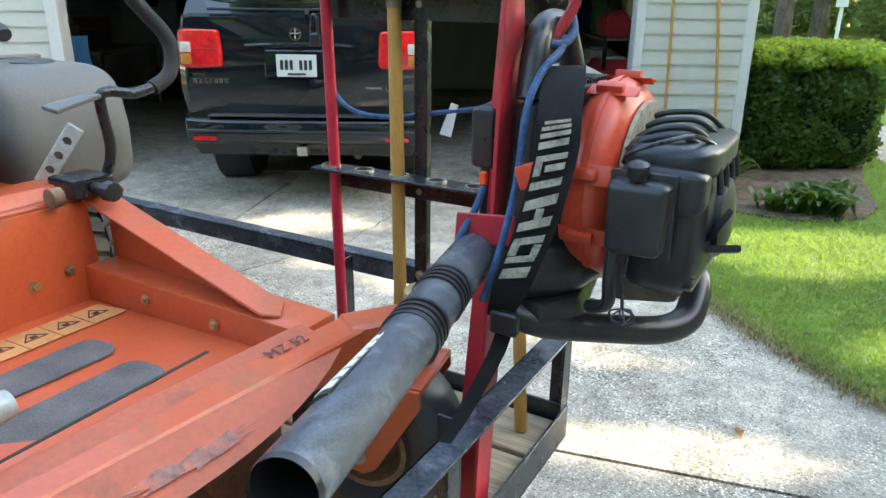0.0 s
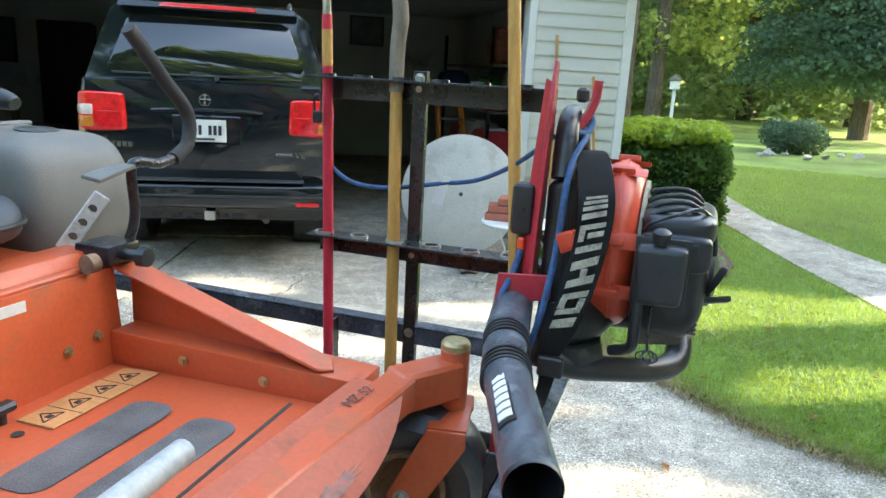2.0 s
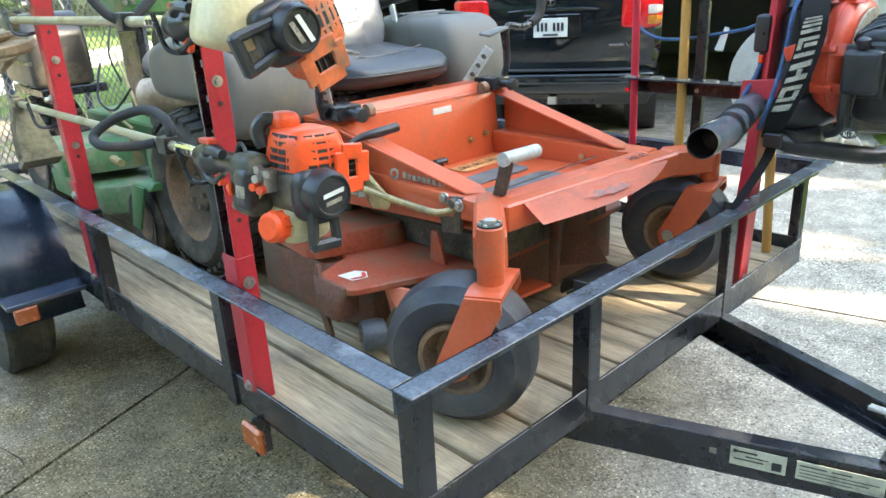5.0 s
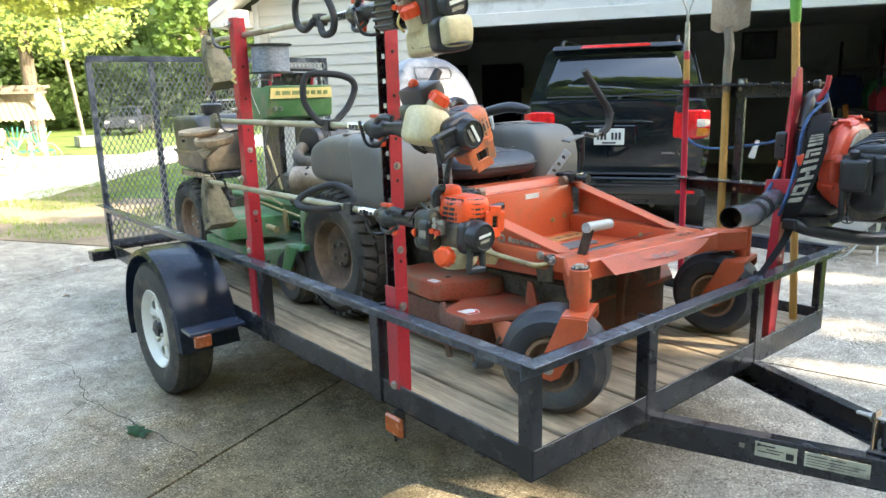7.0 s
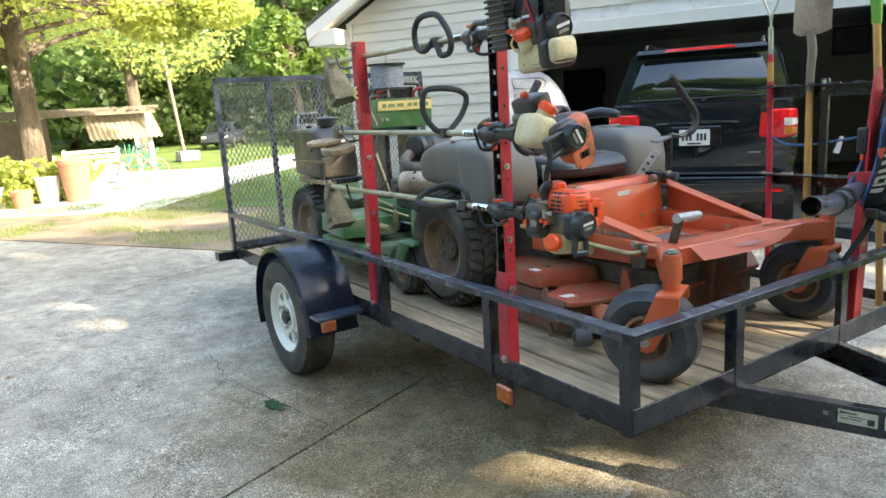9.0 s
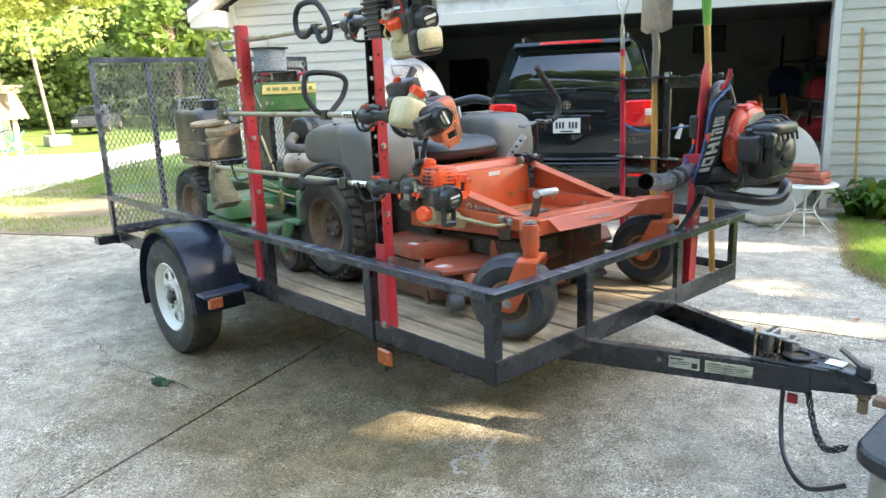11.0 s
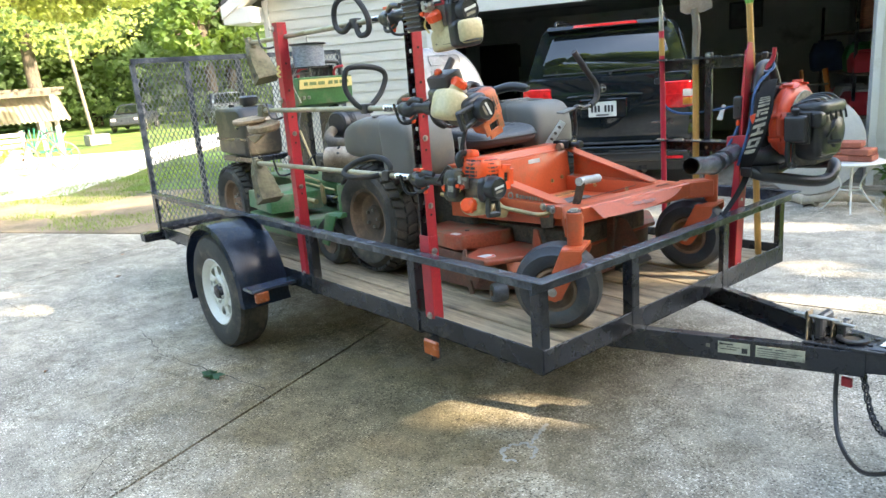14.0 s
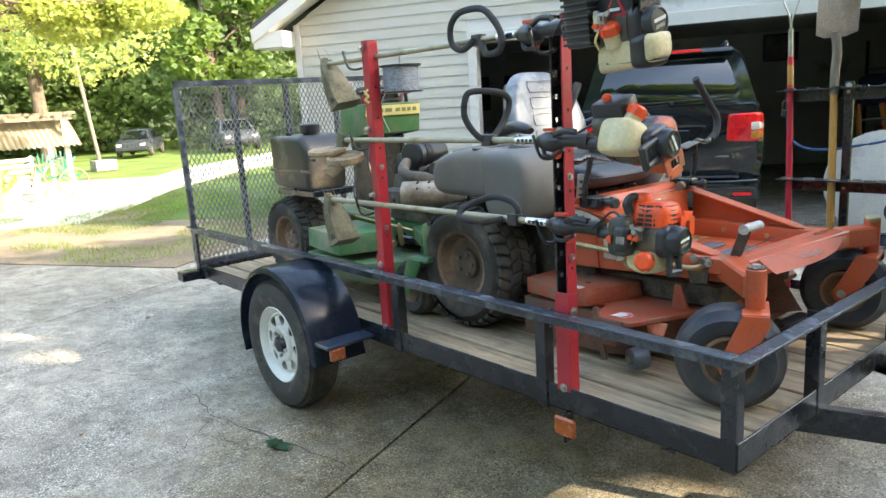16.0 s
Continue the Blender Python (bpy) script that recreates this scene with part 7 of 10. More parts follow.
for zz, x0, x1 in ((1.055, -0.775, 0.0), (1.515, -0.78, -0.07)):
    shelf = part("rack_shelf", merge(box(x0, x1, 1.875, 1.955, zz + 0.012, zz + 0.018, 0.001), box(x0 + 0.01, x1, 1.946, 1.952, zz - 0.045, zz + 0.012, 0.001)), BLACK_STEEL, rack)
    for k in range(6):
        x = -0.73 + 0.115 * k
        if x < x1 - 0.03:
            part("shelf_ring", spin([(0, 0.021), (0, 0.028), (0.008, 0.027), (0.008, 0.021)], (x, 1.91, zz + 0.0175), (0, 0, 1), 20), GALV if zz < 1.3 else BLACK_STEEL, shelf)
            part("ring_hole", spin([(0.001, 0), (0.001, 0.021), (0.0015, 0.021), (0.0015, 0)], (x, 1.91, zz + 0.0175), (0, 0, 1), 20), JOINT, shelf)
for zz in (0.60, 0.785, 1.03, 1.510, 1.540):
    part("bolt", bolt((-0.460, 1.951, zz), (0, -1, 0), 0.010, 0.008), GALV, rack)
part("padlock", merge(box(-0.755, -0.725, 1.87, 1.885, 1.40, 1.435, 0.004), tube([(-0.75, 1.877, 1.435), (-0.75, 1.877, 1.47), (-0.74, 1.877, 1.48), (-0.73, 1.877, 1.47), (-0.73, 1.877, 1.435)], 0.004, 8)), BLACK_STEEL, rack, "black padlock")

pole = thing("red_handled_rake", (-0.72, 1.91, 0.475), "red fibreglass handled wire rake standing upside down in the rack", "rake")
part("handle", tube([(-0.705, 1.905, 0.475), (-0.72, 1.91, 1.2), (-0.733, 1.912, 1.70)], [0.016, 0.0155, 0.0145], 14), RED_POLE, pole, "red fibreglass handle")
part("handle_label", rod((-0.7285, 1.9113, 1.56), (-0.7315, 1.9117, 1.66), 0.0152, 14), POLE_WOOD, pole, "peeling label on the handle")
part("ferrule", rod((-0.733, 1.912, 1.69), (-0.737, 1.912, 1.84), 0.012, 12), GALV, pole)
bm = tube([(-0.737, 1.912, 1.84), (-0.745, 1.91, 1.90), (-0.77, 1.90, 1.97), (-0.79, 1.90, 2.06), (-0.78, 1.90, 2.16)], 0.0045, 8)
tube([(-0.737, 1.912, 1.84), (-0.73, 1.915, 1.90), (-0.705, 1.92, 1.97), (-0.69, 1.92, 2.06), (-0.70, 1.92, 2.16)], 0.0045, 8, bm)
part("wire_prongs", bm, GALV, pole, "bent wire rake prongs")
shovel = thing("shovel", (-0.50, 1.91, 0.475), "wooden handled shovel standing blade up in the rack", "shovel")
part("handle", tube([(-0.495, 1.905, 0.55), (-0.505, 1.91, 1.1), (-0.515, 1.915, 1.52)], [0.018, 0.0185, 0.017], 14), POLE_WOOD, shovel, "varnished yellow wooden handle")
part("handle_end", rod((-0.494, 1.905, 0.475), (-0.495, 1.905, 0.56), 0.0185, 14), BLACK_PLASTIC, shovel)
part("socket", tube([(-0.515, 1.915, 1.50), (-0.515, 1.915, 1.62), (-0.505, 1.905, 1.70), (-0.515, 1.895, 1.80)], [0.020, 0.021, 0.022, 0.020], 14), GREY_WOOD, shovel, "rusty bent socket")
bm = bmesh.new()
rows = []
for k in range(9):
    t = k / 8
    zz = 1.775 + 0.30 * t
    w = 0.098 * (1.0 if t < 0.6 else math.sqrt(max(0.02, 1 - ((t - 0.6) / 0.42) ** 2)))
    rows.append([bm.verts.new((-0.515 + w * s + 0.02 * (t - 0.2), 1.89 + 0.03 * s * s - 0.015 * math.sin(3 * t), zz + (0.02 if abs(s) > 0.9 and k == 0 else 0))) for s in (-1, -0.5, 0, 0.5, 1)])
for a, b in zip(rows, rows[1:]):
    for k in range(4):
        bm.faces.new((a[k], a[k + 1], b[k + 1], b[k]))
bmesh.ops.solidify(bm, geom=bm.faces[:], thickness=0.003)
part("blade", bm, surface("muddy_shovel_steel", (0.42, 0.37, 0.30), 0.6, metal=0.3, var=0.2, scale=10, bump=0.3, dirt=(0.25, 0.18, 0.12), dirt_amount=0.3), shovel, "muddy grey steel blade")
broom = thing("green_topped_pole", (-0.10, 1.86, 0.473), "wooden pole with a green head standing in the rack", "pole")
part("handle", tube([(-0.083, 1.841, 0.473), (-0.13, 1.855, 1.1), (-0.19, 1.872, 1.80)], 0.0165, 14), POLE_WOOD, broom, "pale wooden handle")
part("head_socket", tube([(-0.19, 1.872, 1.79), (-0.195, 1.873, 1.86), (-0.205, 1.876, 1.98)], [0.021, 0.023, 0.030], 12), surface("green_plastic", (0.10, 0.30, 0.04), 0.45, var=0.15, bump=0.1), broom, "green plastic socket")

cord = thing("slack_bungee", (-0.40, 1.95, 1.22), "slack blue bungee cord tied between rack and blower", "cord")
part("cord_line", tube([(0.0, 1.56, 1.44), (-0.06, 1.74, 1.40), (-0.16, 1.87, 1.33), (-0.28, 1.965, 1.27), (-0.40, 1.985, 1.245), (-0.55, 1.93, 1.225), (-0.66, 1.915, 1.24), (-0.735, 1.93, 1.30), (-0.745, 1.93, 1.42)], 0.0065, 10), BLUE_ROPE, cord)
part("paper_tag", prism([(-0.385, 1.982, 1.27), (-0.365, 1.982, 1.265), (-0.385, 1.982, 1.18), (-0.42, 1.982, 1.185)], (0, 0.002, 0), 0), WHITE_PAPER, cord, "torn white paper tag")

# ---- backpack blower and its red carrier ----
carrier = thing("blower_carrier", (-0.02, 1.5, 0.5), "red painted steel carrier post bolted to the front rail", "carrier post")
part("post", prism([(-0.03, 1.47, 0.46), (-0.03, 1.53, 0.46), (-0.008, 1.565, 1.46), (-0.003, 1.535, 1.59), (0.002, 1.495, 1.595), (0.002, 1.465, 1.52)], (0.008, 0, 0), 0.001), RED_STEEL, carrier)
part("post_face", prism([(-0.085, 1.478, 0.46), (-0.022, 1.472, 0.46), (0.006, 1.497, 1.55), (-0.013, 1.497, 1.56), (-0.048, 1.505, 1.12)], (0, 0.006, 0), 0.001), RED_STEEL, carrier)
part("cross_plate", prism([(-0.078, 1.46, 1.09), (0.042, 1.46, 1.11), (0.042, 1.46, 1.165), (-0.073, 1.46, 1.155)], (0, 0.006, 0), 0.002), RED_STEEL, carrier)
part("hook_rod", tube([(0.022, 1.545, 1.435), (0.047, 1.575, 1.46), (0.072, 1.6, 1.51), (0.078, 1.605, 1.56)], 0.010, 10), RED_STEEL, carrier)
for y, zz in ((1.535, 1.54), (1.535, 1.50), (1.50, 0.84), (1.50, 0.50)):
    part("bolt", bolt((-0.0185 + 0.0 * y, y, zz), (1, 0, 0), 0.009, 0.010), GALV, carrier)

blower = thing("backpack_blower", (0.132, 1.595, 0.95), "backpack leaf blower with red fan housing on a red carrier", "leaf blower")
part("back_frame", hull([(0.012, 1.475, 0.98), (0.072, 1.475, 0.98), (0.012, 1.785, 0.98), (0.072, 1.785, 0.98), (0.007, 1.505, 1.35), (0.067, 1.495, 1.37), (0.007, 1.765, 1.35), (0.067, 1.765, 1.37)], 0.018, None, 3), BLACK_PLASTIC, blower, "black plastic back frame")
part("carry_handle", tube([(0.037, 1.515, 1.36), (0.032, 1.545, 1.45), (0.027, 1.605, 1.485), (0.032, 1.675, 1.47), (0.042, 1.715, 1.37)], [0.026, 0.024, 0.022, 0.022, 0.026], 14), BLACK_PLASTIC, blower)
part("hip_pad", box(-0.063, -0.013, 1.485, 1.545, 1.235, 1.345, 0.014, None, None, 3), BLACK_PLASTIC, blower, "black hip pad block")
part("pad_stem", box(-0.048, -0.023, 1.495, 1.53, 1.04, 1.24, 0.006), BLACK_PLASTIC, blower)
part("stop_button", box(-0.043, -0.028, 1.485, 1.497, 1.205, 1.23, 0.003), ORANGE_PLASTIC, blower, "orange stop button")
part("side_lever", hull([(0.042, 1.445, 1.255), (0.0812, 1.432, 1.2687), (0.0862, 1.432, 1.2337), (0.057, 1.445, 1.215), (0.042, 1.465, 1.255), (0.082, 1.465, 1.27), (0.087, 1.465, 1.235), (0.057, 1.465, 1.215)], 0.006), RED_PLASTIC, blower)
FAN = Vector((0.152, 1.67, 1.205))
housing = part("fan_housing", spin([(-0.054, 0.0), (-0.054, 0.11), (-0.052, 0.140), (-0.044, 0.164), (-0.030, 0.180), (-0.012, 0.188), (0.006, 0.188), (0.024, 0.180), (0.037, 0.164), (0.044, 0.140), (0.045, 0.11), (0.045, 0.0)], FAN, (1, 0, 0), 56), RED_PLASTIC, blower, "glossy red fan housing with moulded clips")
part("housing_seam", spin([(-0.004, 0.186), (-0.004, 0.1915), (0.004, 0.1915), (0.004, 0.186)], FAN, (1, 0, 0), 48), RED_PLASTIC, housing)
for a in (82, 113, 166, 200):
    d = Vector((0, math.cos(radians(a)), math.sin(radians(a))))
    s = d.cross(Vector((1, 0, 0)))
    c = FAN + d * 0.19
    part("housing_clip", hull([c + Vector((x, 0, 0)) + d * r + s * q for x in (-0.024, 0.024) for r in (-0.012, 0.010) for q in (-0.010, 0.010)], 0.004), RED_PLASTIC, housing)
    part("clip_rib", hull([FAN + d * 0.187 + Vector((x, 0, 0)) + s * q for x in (-0.04, 0.048) for q in (-0.018, 0.018)] + [FAN + d * 0.176 + Vector((x, 0, 0)) for x in (-0.04, 0.048)], 0.002), RED_PLASTIC, housing)
part("volute_outlet", tube([(0.122, 1.595, 1.07), (0.092, 1.525, 1.05), (0.042, 1.465, 1.06)], [0.055, 0.05, 0.045], 18), BLACK_PLASTIC, housing)
# intake grille and engine
part("intake_grille", box(0.047, 0.107, 1.565, 1.725, 1.34, 1.385, 0.006), BLACK_PLASTIC, blower, "black slatted intake")
for k in range(10):
    y = 1.572 + 0.0155 * k
    part("intake_slat", box(0.045, 0.109, y, y + 0.006, 1.384, 1.391, 0.001), BLACK_STEEL, blower)
part("gasket", spin([(0.045, 0.10), (0.045, 0.149), (0.052, 0.147), (0.052, 0.10)], FAN, (1, 0, 0), 36), PRINT, housing, "pale gasket edge")
cover = part("engine_cover", pillow((0.277, 1.66, 1.163), 0.072, 0.135, 0.135, 0.45, 0.5, None, lambda v, q: Vector((v.x + 0.012 * q.z * -q.z, v.y, v.z)), None, 44, 22), BLACK_PLASTIC, blower, "black engine cover with slots")
part("cover_top", pillow((0.274, 1.66, 1.275), 0.078, 0.140, 0.034, 0.4, 0.5), BLACK_PLASTIC, cover)
part("cover_front", pillow((0.274, 1.535, 1.233), 0.072, 0.035, 0.040, 0.35, 0.45), BLACK_PLASTIC, cover)
for k in range(4):
    part("cover_ridge", tube([(0.204, 1.545 + 0.055 * k, 1.286 + 0.012 * k), (0.237, 1.55 + 0.055 * k, 1.308 + 0.008 * k), (0.297, 1.565 + 0.055 * k, 1.313 + 0.005 * k), (0.344, 1.585 + 0.055 * k, 1.270), (0.354, 1.595 + 0.055 * k, 1.22)], 0.0055, 10), BLACK_PLASTIC, cover)
for k in range(9):
    part("cover_slot", box(0.336, 0.3400, 1.580 + 0.020 * k, 1.588 + 0.020 * k, 1.14, 1.23, 0.001), DARK_INK, cover)
for k in range(3):
    part("cover_slot", box(0.227 + 0.033 * k, 0.252 + 0.033 * k, 1.4985, 1.503, 1.241, 1.256, 0.001), DARK_INK, cover)
for k in range(7):
    part("cooling_fin", box(0.217, 0.337, 1.55, 1.765, 1.055 + 0.011 * k, 1.060 + 0.011 * k, 0.001), ENGINE, blower)
part("ignition_lead", tube([(0.212, 1.505, 1.275), (0.227, 1.49, 1.295), (0.272, 1.505, 1.313), (0.312, 1.545, 1.32), (0.342, 1.605, 1.295)], 0.004, 8), BLACK_STEEL, blower)
abox = part("air_filter_box", hull([(0.207, 1.445, 1.133), (0.297, 1.445, 1.138), (0.207, 1.525, 1.128), (0.297, 1.525, 1.128), (0.202, 1.45, 1.253), (0.302, 1.45, 1.253), (0.202, 1.525, 1.258), (0.302, 1.525, 1.258)], 0.014, None, 3), BLACK_PLASTIC, blower, "black air filter box")
part("filter_lip", hull([(0.198, 1.485, 1.123), (0.306, 1.485, 1.123), (0.198, 1.497, 1.123), (0.306, 1.497, 1.123), (0.198, 1.485, 1.266), (0.306, 1.485, 1.266), (0.198, 1.497, 1.266), (0.306, 1.497, 1.266)], 0.004), BLACK_PLASTIC, abox)
part("filter_knob", spin([(0.0, 0.0), (0.0, 0.012), (0.012, 0.018), (0.026, 0.018), (0.032, 0.010), (0.033, 0.0)], (0.247, 1.47, 1.256), (0, -0.15, 1), 16), BLACK_PLASTIC, abox)
part("starter", spin([(0.0, 0.0), (0.0, 0.075), (0.02, 0.07), (0.03, 0.04), (0.032, 0)], (0.337, 1.675, 1.16), (1, 0, 0), 24), BLACK_PLASTIC, blower)
part("pull_grip", hull([(0.337, 1.58, 1.135), (0.357, 1.545, 1.15), (0.387, 1.565, 1.205), (0.367, 1.59, 1.195), (0.342, 1.605, 1.14), (0.372, 1.605, 1.2)], 0.007), BLACK_PLASTIC, blower)
for dz in (-0.035,):
    part("cover_fin", hull([(0.33, 1.58, 1.165 + dz), (0.40, 1.60, 1.175 + dz), (0.395, 1.62, 1.15 + dz), (0.33, 1.64, 1.14 + dz), (0.33, 1.58, 1.15 + dz), (0.40, 1.60, 1.16 + dz)], 0.005), BLACK_PLASTIC, blower)
part("crankcase", hull([(0.202, 1.545, 1.01), (0.312, 1.565, 1.02), (0.202, 1.745, 1.01), (0.312, 1.745, 1.02), (0.202, 1.525, 1.15), (0.332, 1.545, 1.15), (0.202, 1.785, 1.15), (0.332, 1.785, 1.15)], 0.016), ENGINE, blower)
part("fuel_hose", tube([(0.217, 1.475, 1.16), (0.217, 1.47, 1.08), (0.212, 1.485, 1.03), (0.172, 1.515, 1.005)], 0.012, 10), BLACK_PLASTIC, blower)
bm = tube([(0.247, 1.465, 1.155), (0.244, 1.46, 1.08), (0.248, 1.455, 1.04)], 0.003, 6)
for k in range(3):
    tube([Vector((0.248, 1.455, 1.04)) + 0.022 * Vector((math.sin(t) * math.cos(k), math.sin(t) * math.sin(k), -0.6 + 0.6 * math.cos(t))) for t in (0, 1.05, 2.1, 3.14, 4.2, 5.2, 6.28)], 0.0018, 6, bm, 3)
part("hook_wire", bm, BLACK_STEEL, blower)
loop_path = [(0.042, 1.445, 0.995), (0.102, 1.475, 0.97), (0.192, 1.565, 0.945), (0.267, 1.645, 0.928), (0.304, 1.7, 0.932), (0.312, 1.74, 0.955), (0.304, 1.785, 0.985), (0.277, 1.81, 0.995), (0.192, 1.81, 0.99), (0.052, 1.785, 0.99)]
part("base_loop", tube(loop_path, 0.030, 16, None, 5, 0.9), BLACK_PLASTIC, blower, "thick black base loop")
part("base_plate", hull([(0.012, 1.445, 0.97), (0.112, 1.445, 0.97), (0.162, 1.515, 0.97), (0.112, 1.765, 0.97), (0.012, 1.765, 0.97), (0.012, 1.445, 1.02), (0.112, 1.445, 1.02), (0.152, 1.515, 1.02), (0.112, 1.765, 1.02), (0.012, 1.765, 1.02)], 0.01), BLACK_PLASTIC, blower)


def strap_band(path, widths, way, thick=0.007):
    bm = bmesh.new()
    pts = smooth_path(path, 8)
    ws = [float(v) for v in np.interp(np.linspace(0, 1, len(pts)), np.linspace(0, 1, len(widths)), widths)]
    rows = [[bm.verts.new(p + Vector(way) * w * s) for s in (-0.5, -0.17, 0.17, 0.5)] for p, w in zip(pts, ws)]
    for a, b in zip(rows, rows[1:]):
        for k in range(3):
            bm.faces.new((a[k], a[k + 1], b[k + 1], b[k]))
    bmesh.ops.solidify(bm, geom=bm.faces[:], thickness=thick)
    return bm


SW = Vector((0.96, 0.26, 0.06)).normalized()
strap = part("shoulder_strap", strap_band([(0.057, 1.645, 1.41), (0.087, 1.545, 1.41), (0.114, 1.46, 1.35), (0.1196, 1.4385, 1.2793), (0.1046, 1.406, 1.166), (0.0784, 1.3865, 1.074), (0.0538, 1.393, 1.0047)], [0.055, 0.068, 0.072, 0.070, 0.068, 0.066, 0.045], SW), STRAP, blower, "wide black padded shoulder strap with pale worn print")
pp = smooth_path([(0.115, 1.452, 1.345), (0.119, 1.4294, 1.2784), (0.105, 1.3969, 1.1651), (0.0808, 1.3774, 1.0831)], 10)
for s0, s1, f0, f1, lean in ((0.03, 0.065, -0.30, 0.36, 0.05), (0.085, 0.12, -0.36, 0.38, 0.05), (0.14, 0.175, -0.38, 0.38, 0.05), (0.20, 0.245, -0.40, 0.36, 0.05), (0.29, 0.325, -0.40, 0.38, 0.04), (0.325, 0.40, -0.40, -0.22, 0.03), (0.35, 0.385, -0.12, 0.36, 0.04), (0.425, 0.46, -0.40, 0.38, 0.04),
                             (0.50, 0.545, -0.40, 0.40, 0.05), (0.55, 0.60, -0.06, 0.14, 0.0), (0.60, 0.645, -0.40, 0.40, 0.05), (0.69, 0.73, -0.38, 0.38, 0.04), (0.73, 0.80, 0.18, 0.38, 0.0), (0.73, 0.80, -0.40, -0.18, 0.0), (0.80, 0.84, -0.38, 0.36, 0.03), (0.88, 0.97, -0.34, 0.36, 0.04)):
    def on_strap(s, f):
        n = len(pp) - 1
        s = min(0.999, max(0.0, s - lean * f)) * n
        return pp[int(s)].lerp(pp[int(s) + 1], s % 1) + SW * 0.062 * f + Vector((0, -0.004, 0))
    quad = [on_strap(s0, f0), on_strap(s0, f1), on_strap(s1, f1), on_strap(s1, f0)]
    part("print_block", hull(quad + [q + Vector((0, -0.0022, 0)) for q in quad]), PRINT, strap)
part("buckle", box(0.0426, 0.0938, 1.3735, 1.393, 0.9777, 1.0197, 0.004), BLACK_PLASTIC, strap)
part("strap_tail", strap_band([(0.0688, 1.393, 1.0147), (0.058, 1.38, 0.9433), (0.03, 1.3, 0.84), (0.01, 1.25, 0.79)], [0.03, 0.03, 0.028, 0.02], SW, 0.003), STRAP, strap)
# blow tube
# scuffed dark tube, lightened blue-grey: sky reflection put into its colour
TUBE_GREY = surface("scuffed_sheen_tube_plastic", (0.085, 0.100, 0.120), 0.20, var=0.3, scale=8, fine=140, bump=0.25, stretch=(6, 1, 6), dirt=(0.17, 0.19, 0.21), dirt_amount=0.28, dirt_scale=14)
axis = [(-0.038, 1.475, 1.08), (-0.011, 1.315, 1.0667), (0.03, 1.16, 1.066), (0.098, 0.95, 1.092), (0.163, 0.745, 1.122)]
tube_ob = part("blow_tube", tube(axis, [0.043, 0.043, 0.041, 0.037, 0.035], 28, None, 6, 1.0, False), TUBE_GREY, blower, "scuffed grey-black blow tube")
part("tube_bore", tube([axis[3], (0.134, 0.838, 1.1085), axis[4]], [0.032, 0.032, 0.0325], 24, None, 4, 1.0, False), DARK_INK, tube_ob)
part("tube_lip", tube([axis[4], (0.1658, 0.736, 1.1233)], [0.0355, 0.034], 24, None, 2, 1.0, False), BLACK_PLASTIC, tube_ob)
ax = Vector(axis[2]) - Vector(axis[1])
for k, s in enumerate((0.0, 0.10, 0.20, 0.30, 0.88, 0.98, 1.08, 1.18)):
    p = Vector(axis[1]).lerp(Vector(axis[2]), s)
    part("tube_rib", spin([(-0.004, 0.041), (-0.004, 0.0450), (0.004, 0.0450), (0.004, 0.041)], p, ax, 28), BLACK_PLASTIC, tube_ob)
m = frame_of(Vector((0.1, 0.944, 1.0929)), Vector(axis[4]) - Vector(axis[3]), (0.55, 0.3, 0.83))
lab = part("tube_label", hull([m @ Vector((a, 0.0385 * math.sin(t), 0.0392 * math.cos(t))) for a in (-0.13, 0.09) for t in (-0.1, 0.15, 0.4, 0.65)] + [m @ Vector((a, 0.033 * math.sin(t), 0.033 * math.cos(t))) for a in (-0.13, 0.09) for t in (-0.1, 0.65)]), BLACK_PLASTIC, tube_ob)
for k in range(6):
    part("print_block", hull([m @ Vector((-0.115 + 0.033 * k + a, 0.0397 * math.sin(t), 0.0404 * math.cos(t))) for a in (0, 0.024) for t in (0, 0.28, 0.56)] + [m @ Vector((-0.115 + 0.033 * k + a, 0.036 * math.sin(t), 0.036 * math.cos(t))) for a in (0, 0.024) for t in (0.0, 0.56)]), WHITE_PAPER, lab)
bung = thing("bungee_cord", (0.012, 1.495, 1.02), "blue bungee cords lashing the blower to its carrier", "cord")
part("cord_front", tube([(0.057, 1.605, 1.46), (0.067, 1.565, 1.44), (0.057, 1.515, 1.41), (0.052, 1.47, 1.35), (0.047, 1.45, 1.22), (0.035, 1.4125, 1.0967), (0.0188, 1.393, 1.0247)], 0.007, 10), BLUE_ROPE, bung)
part("cord_side", tube([(-0.033, 1.505, 1.22), (-0.043, 1.475, 1.16), (-0.058, 1.445, 1.11), (-0.0642, 1.4255, 1.048)], 0.007, 10), BLUE_ROPE, bung)
part("cord_knot", tube([(0.012, 1.565, 1.45), (0.032, 1.535, 1.46), (0.062, 1.575, 1.45), (0.072, 1.61, 1.47), (0.062, 1.625, 1.5), (0.077, 1.605, 1.52)], 0.008, 10), BLUE_ROPE, bung)
part("cord_hook", box(0.042, 0.067, 1.545, 1.575, 1.515, 1.545, 0.006), BLACK_PLASTIC, bung)

# ---- green stand-on mower behind ----
jd = thing("stand_on_mower", (-2.7, 0.75, 0.472), "dusty green stand-on mower with a black fuel tank", "mower")
wheel_with_lugs(jd, (-3.26, 0.375, 0.755), 0.283, 0.25, 0.15, -1, 34)
wheel_with_lugs(jd, (-3.26, 1.45, 0.755), 0.283, 0.25, 0.15, 1, 34)
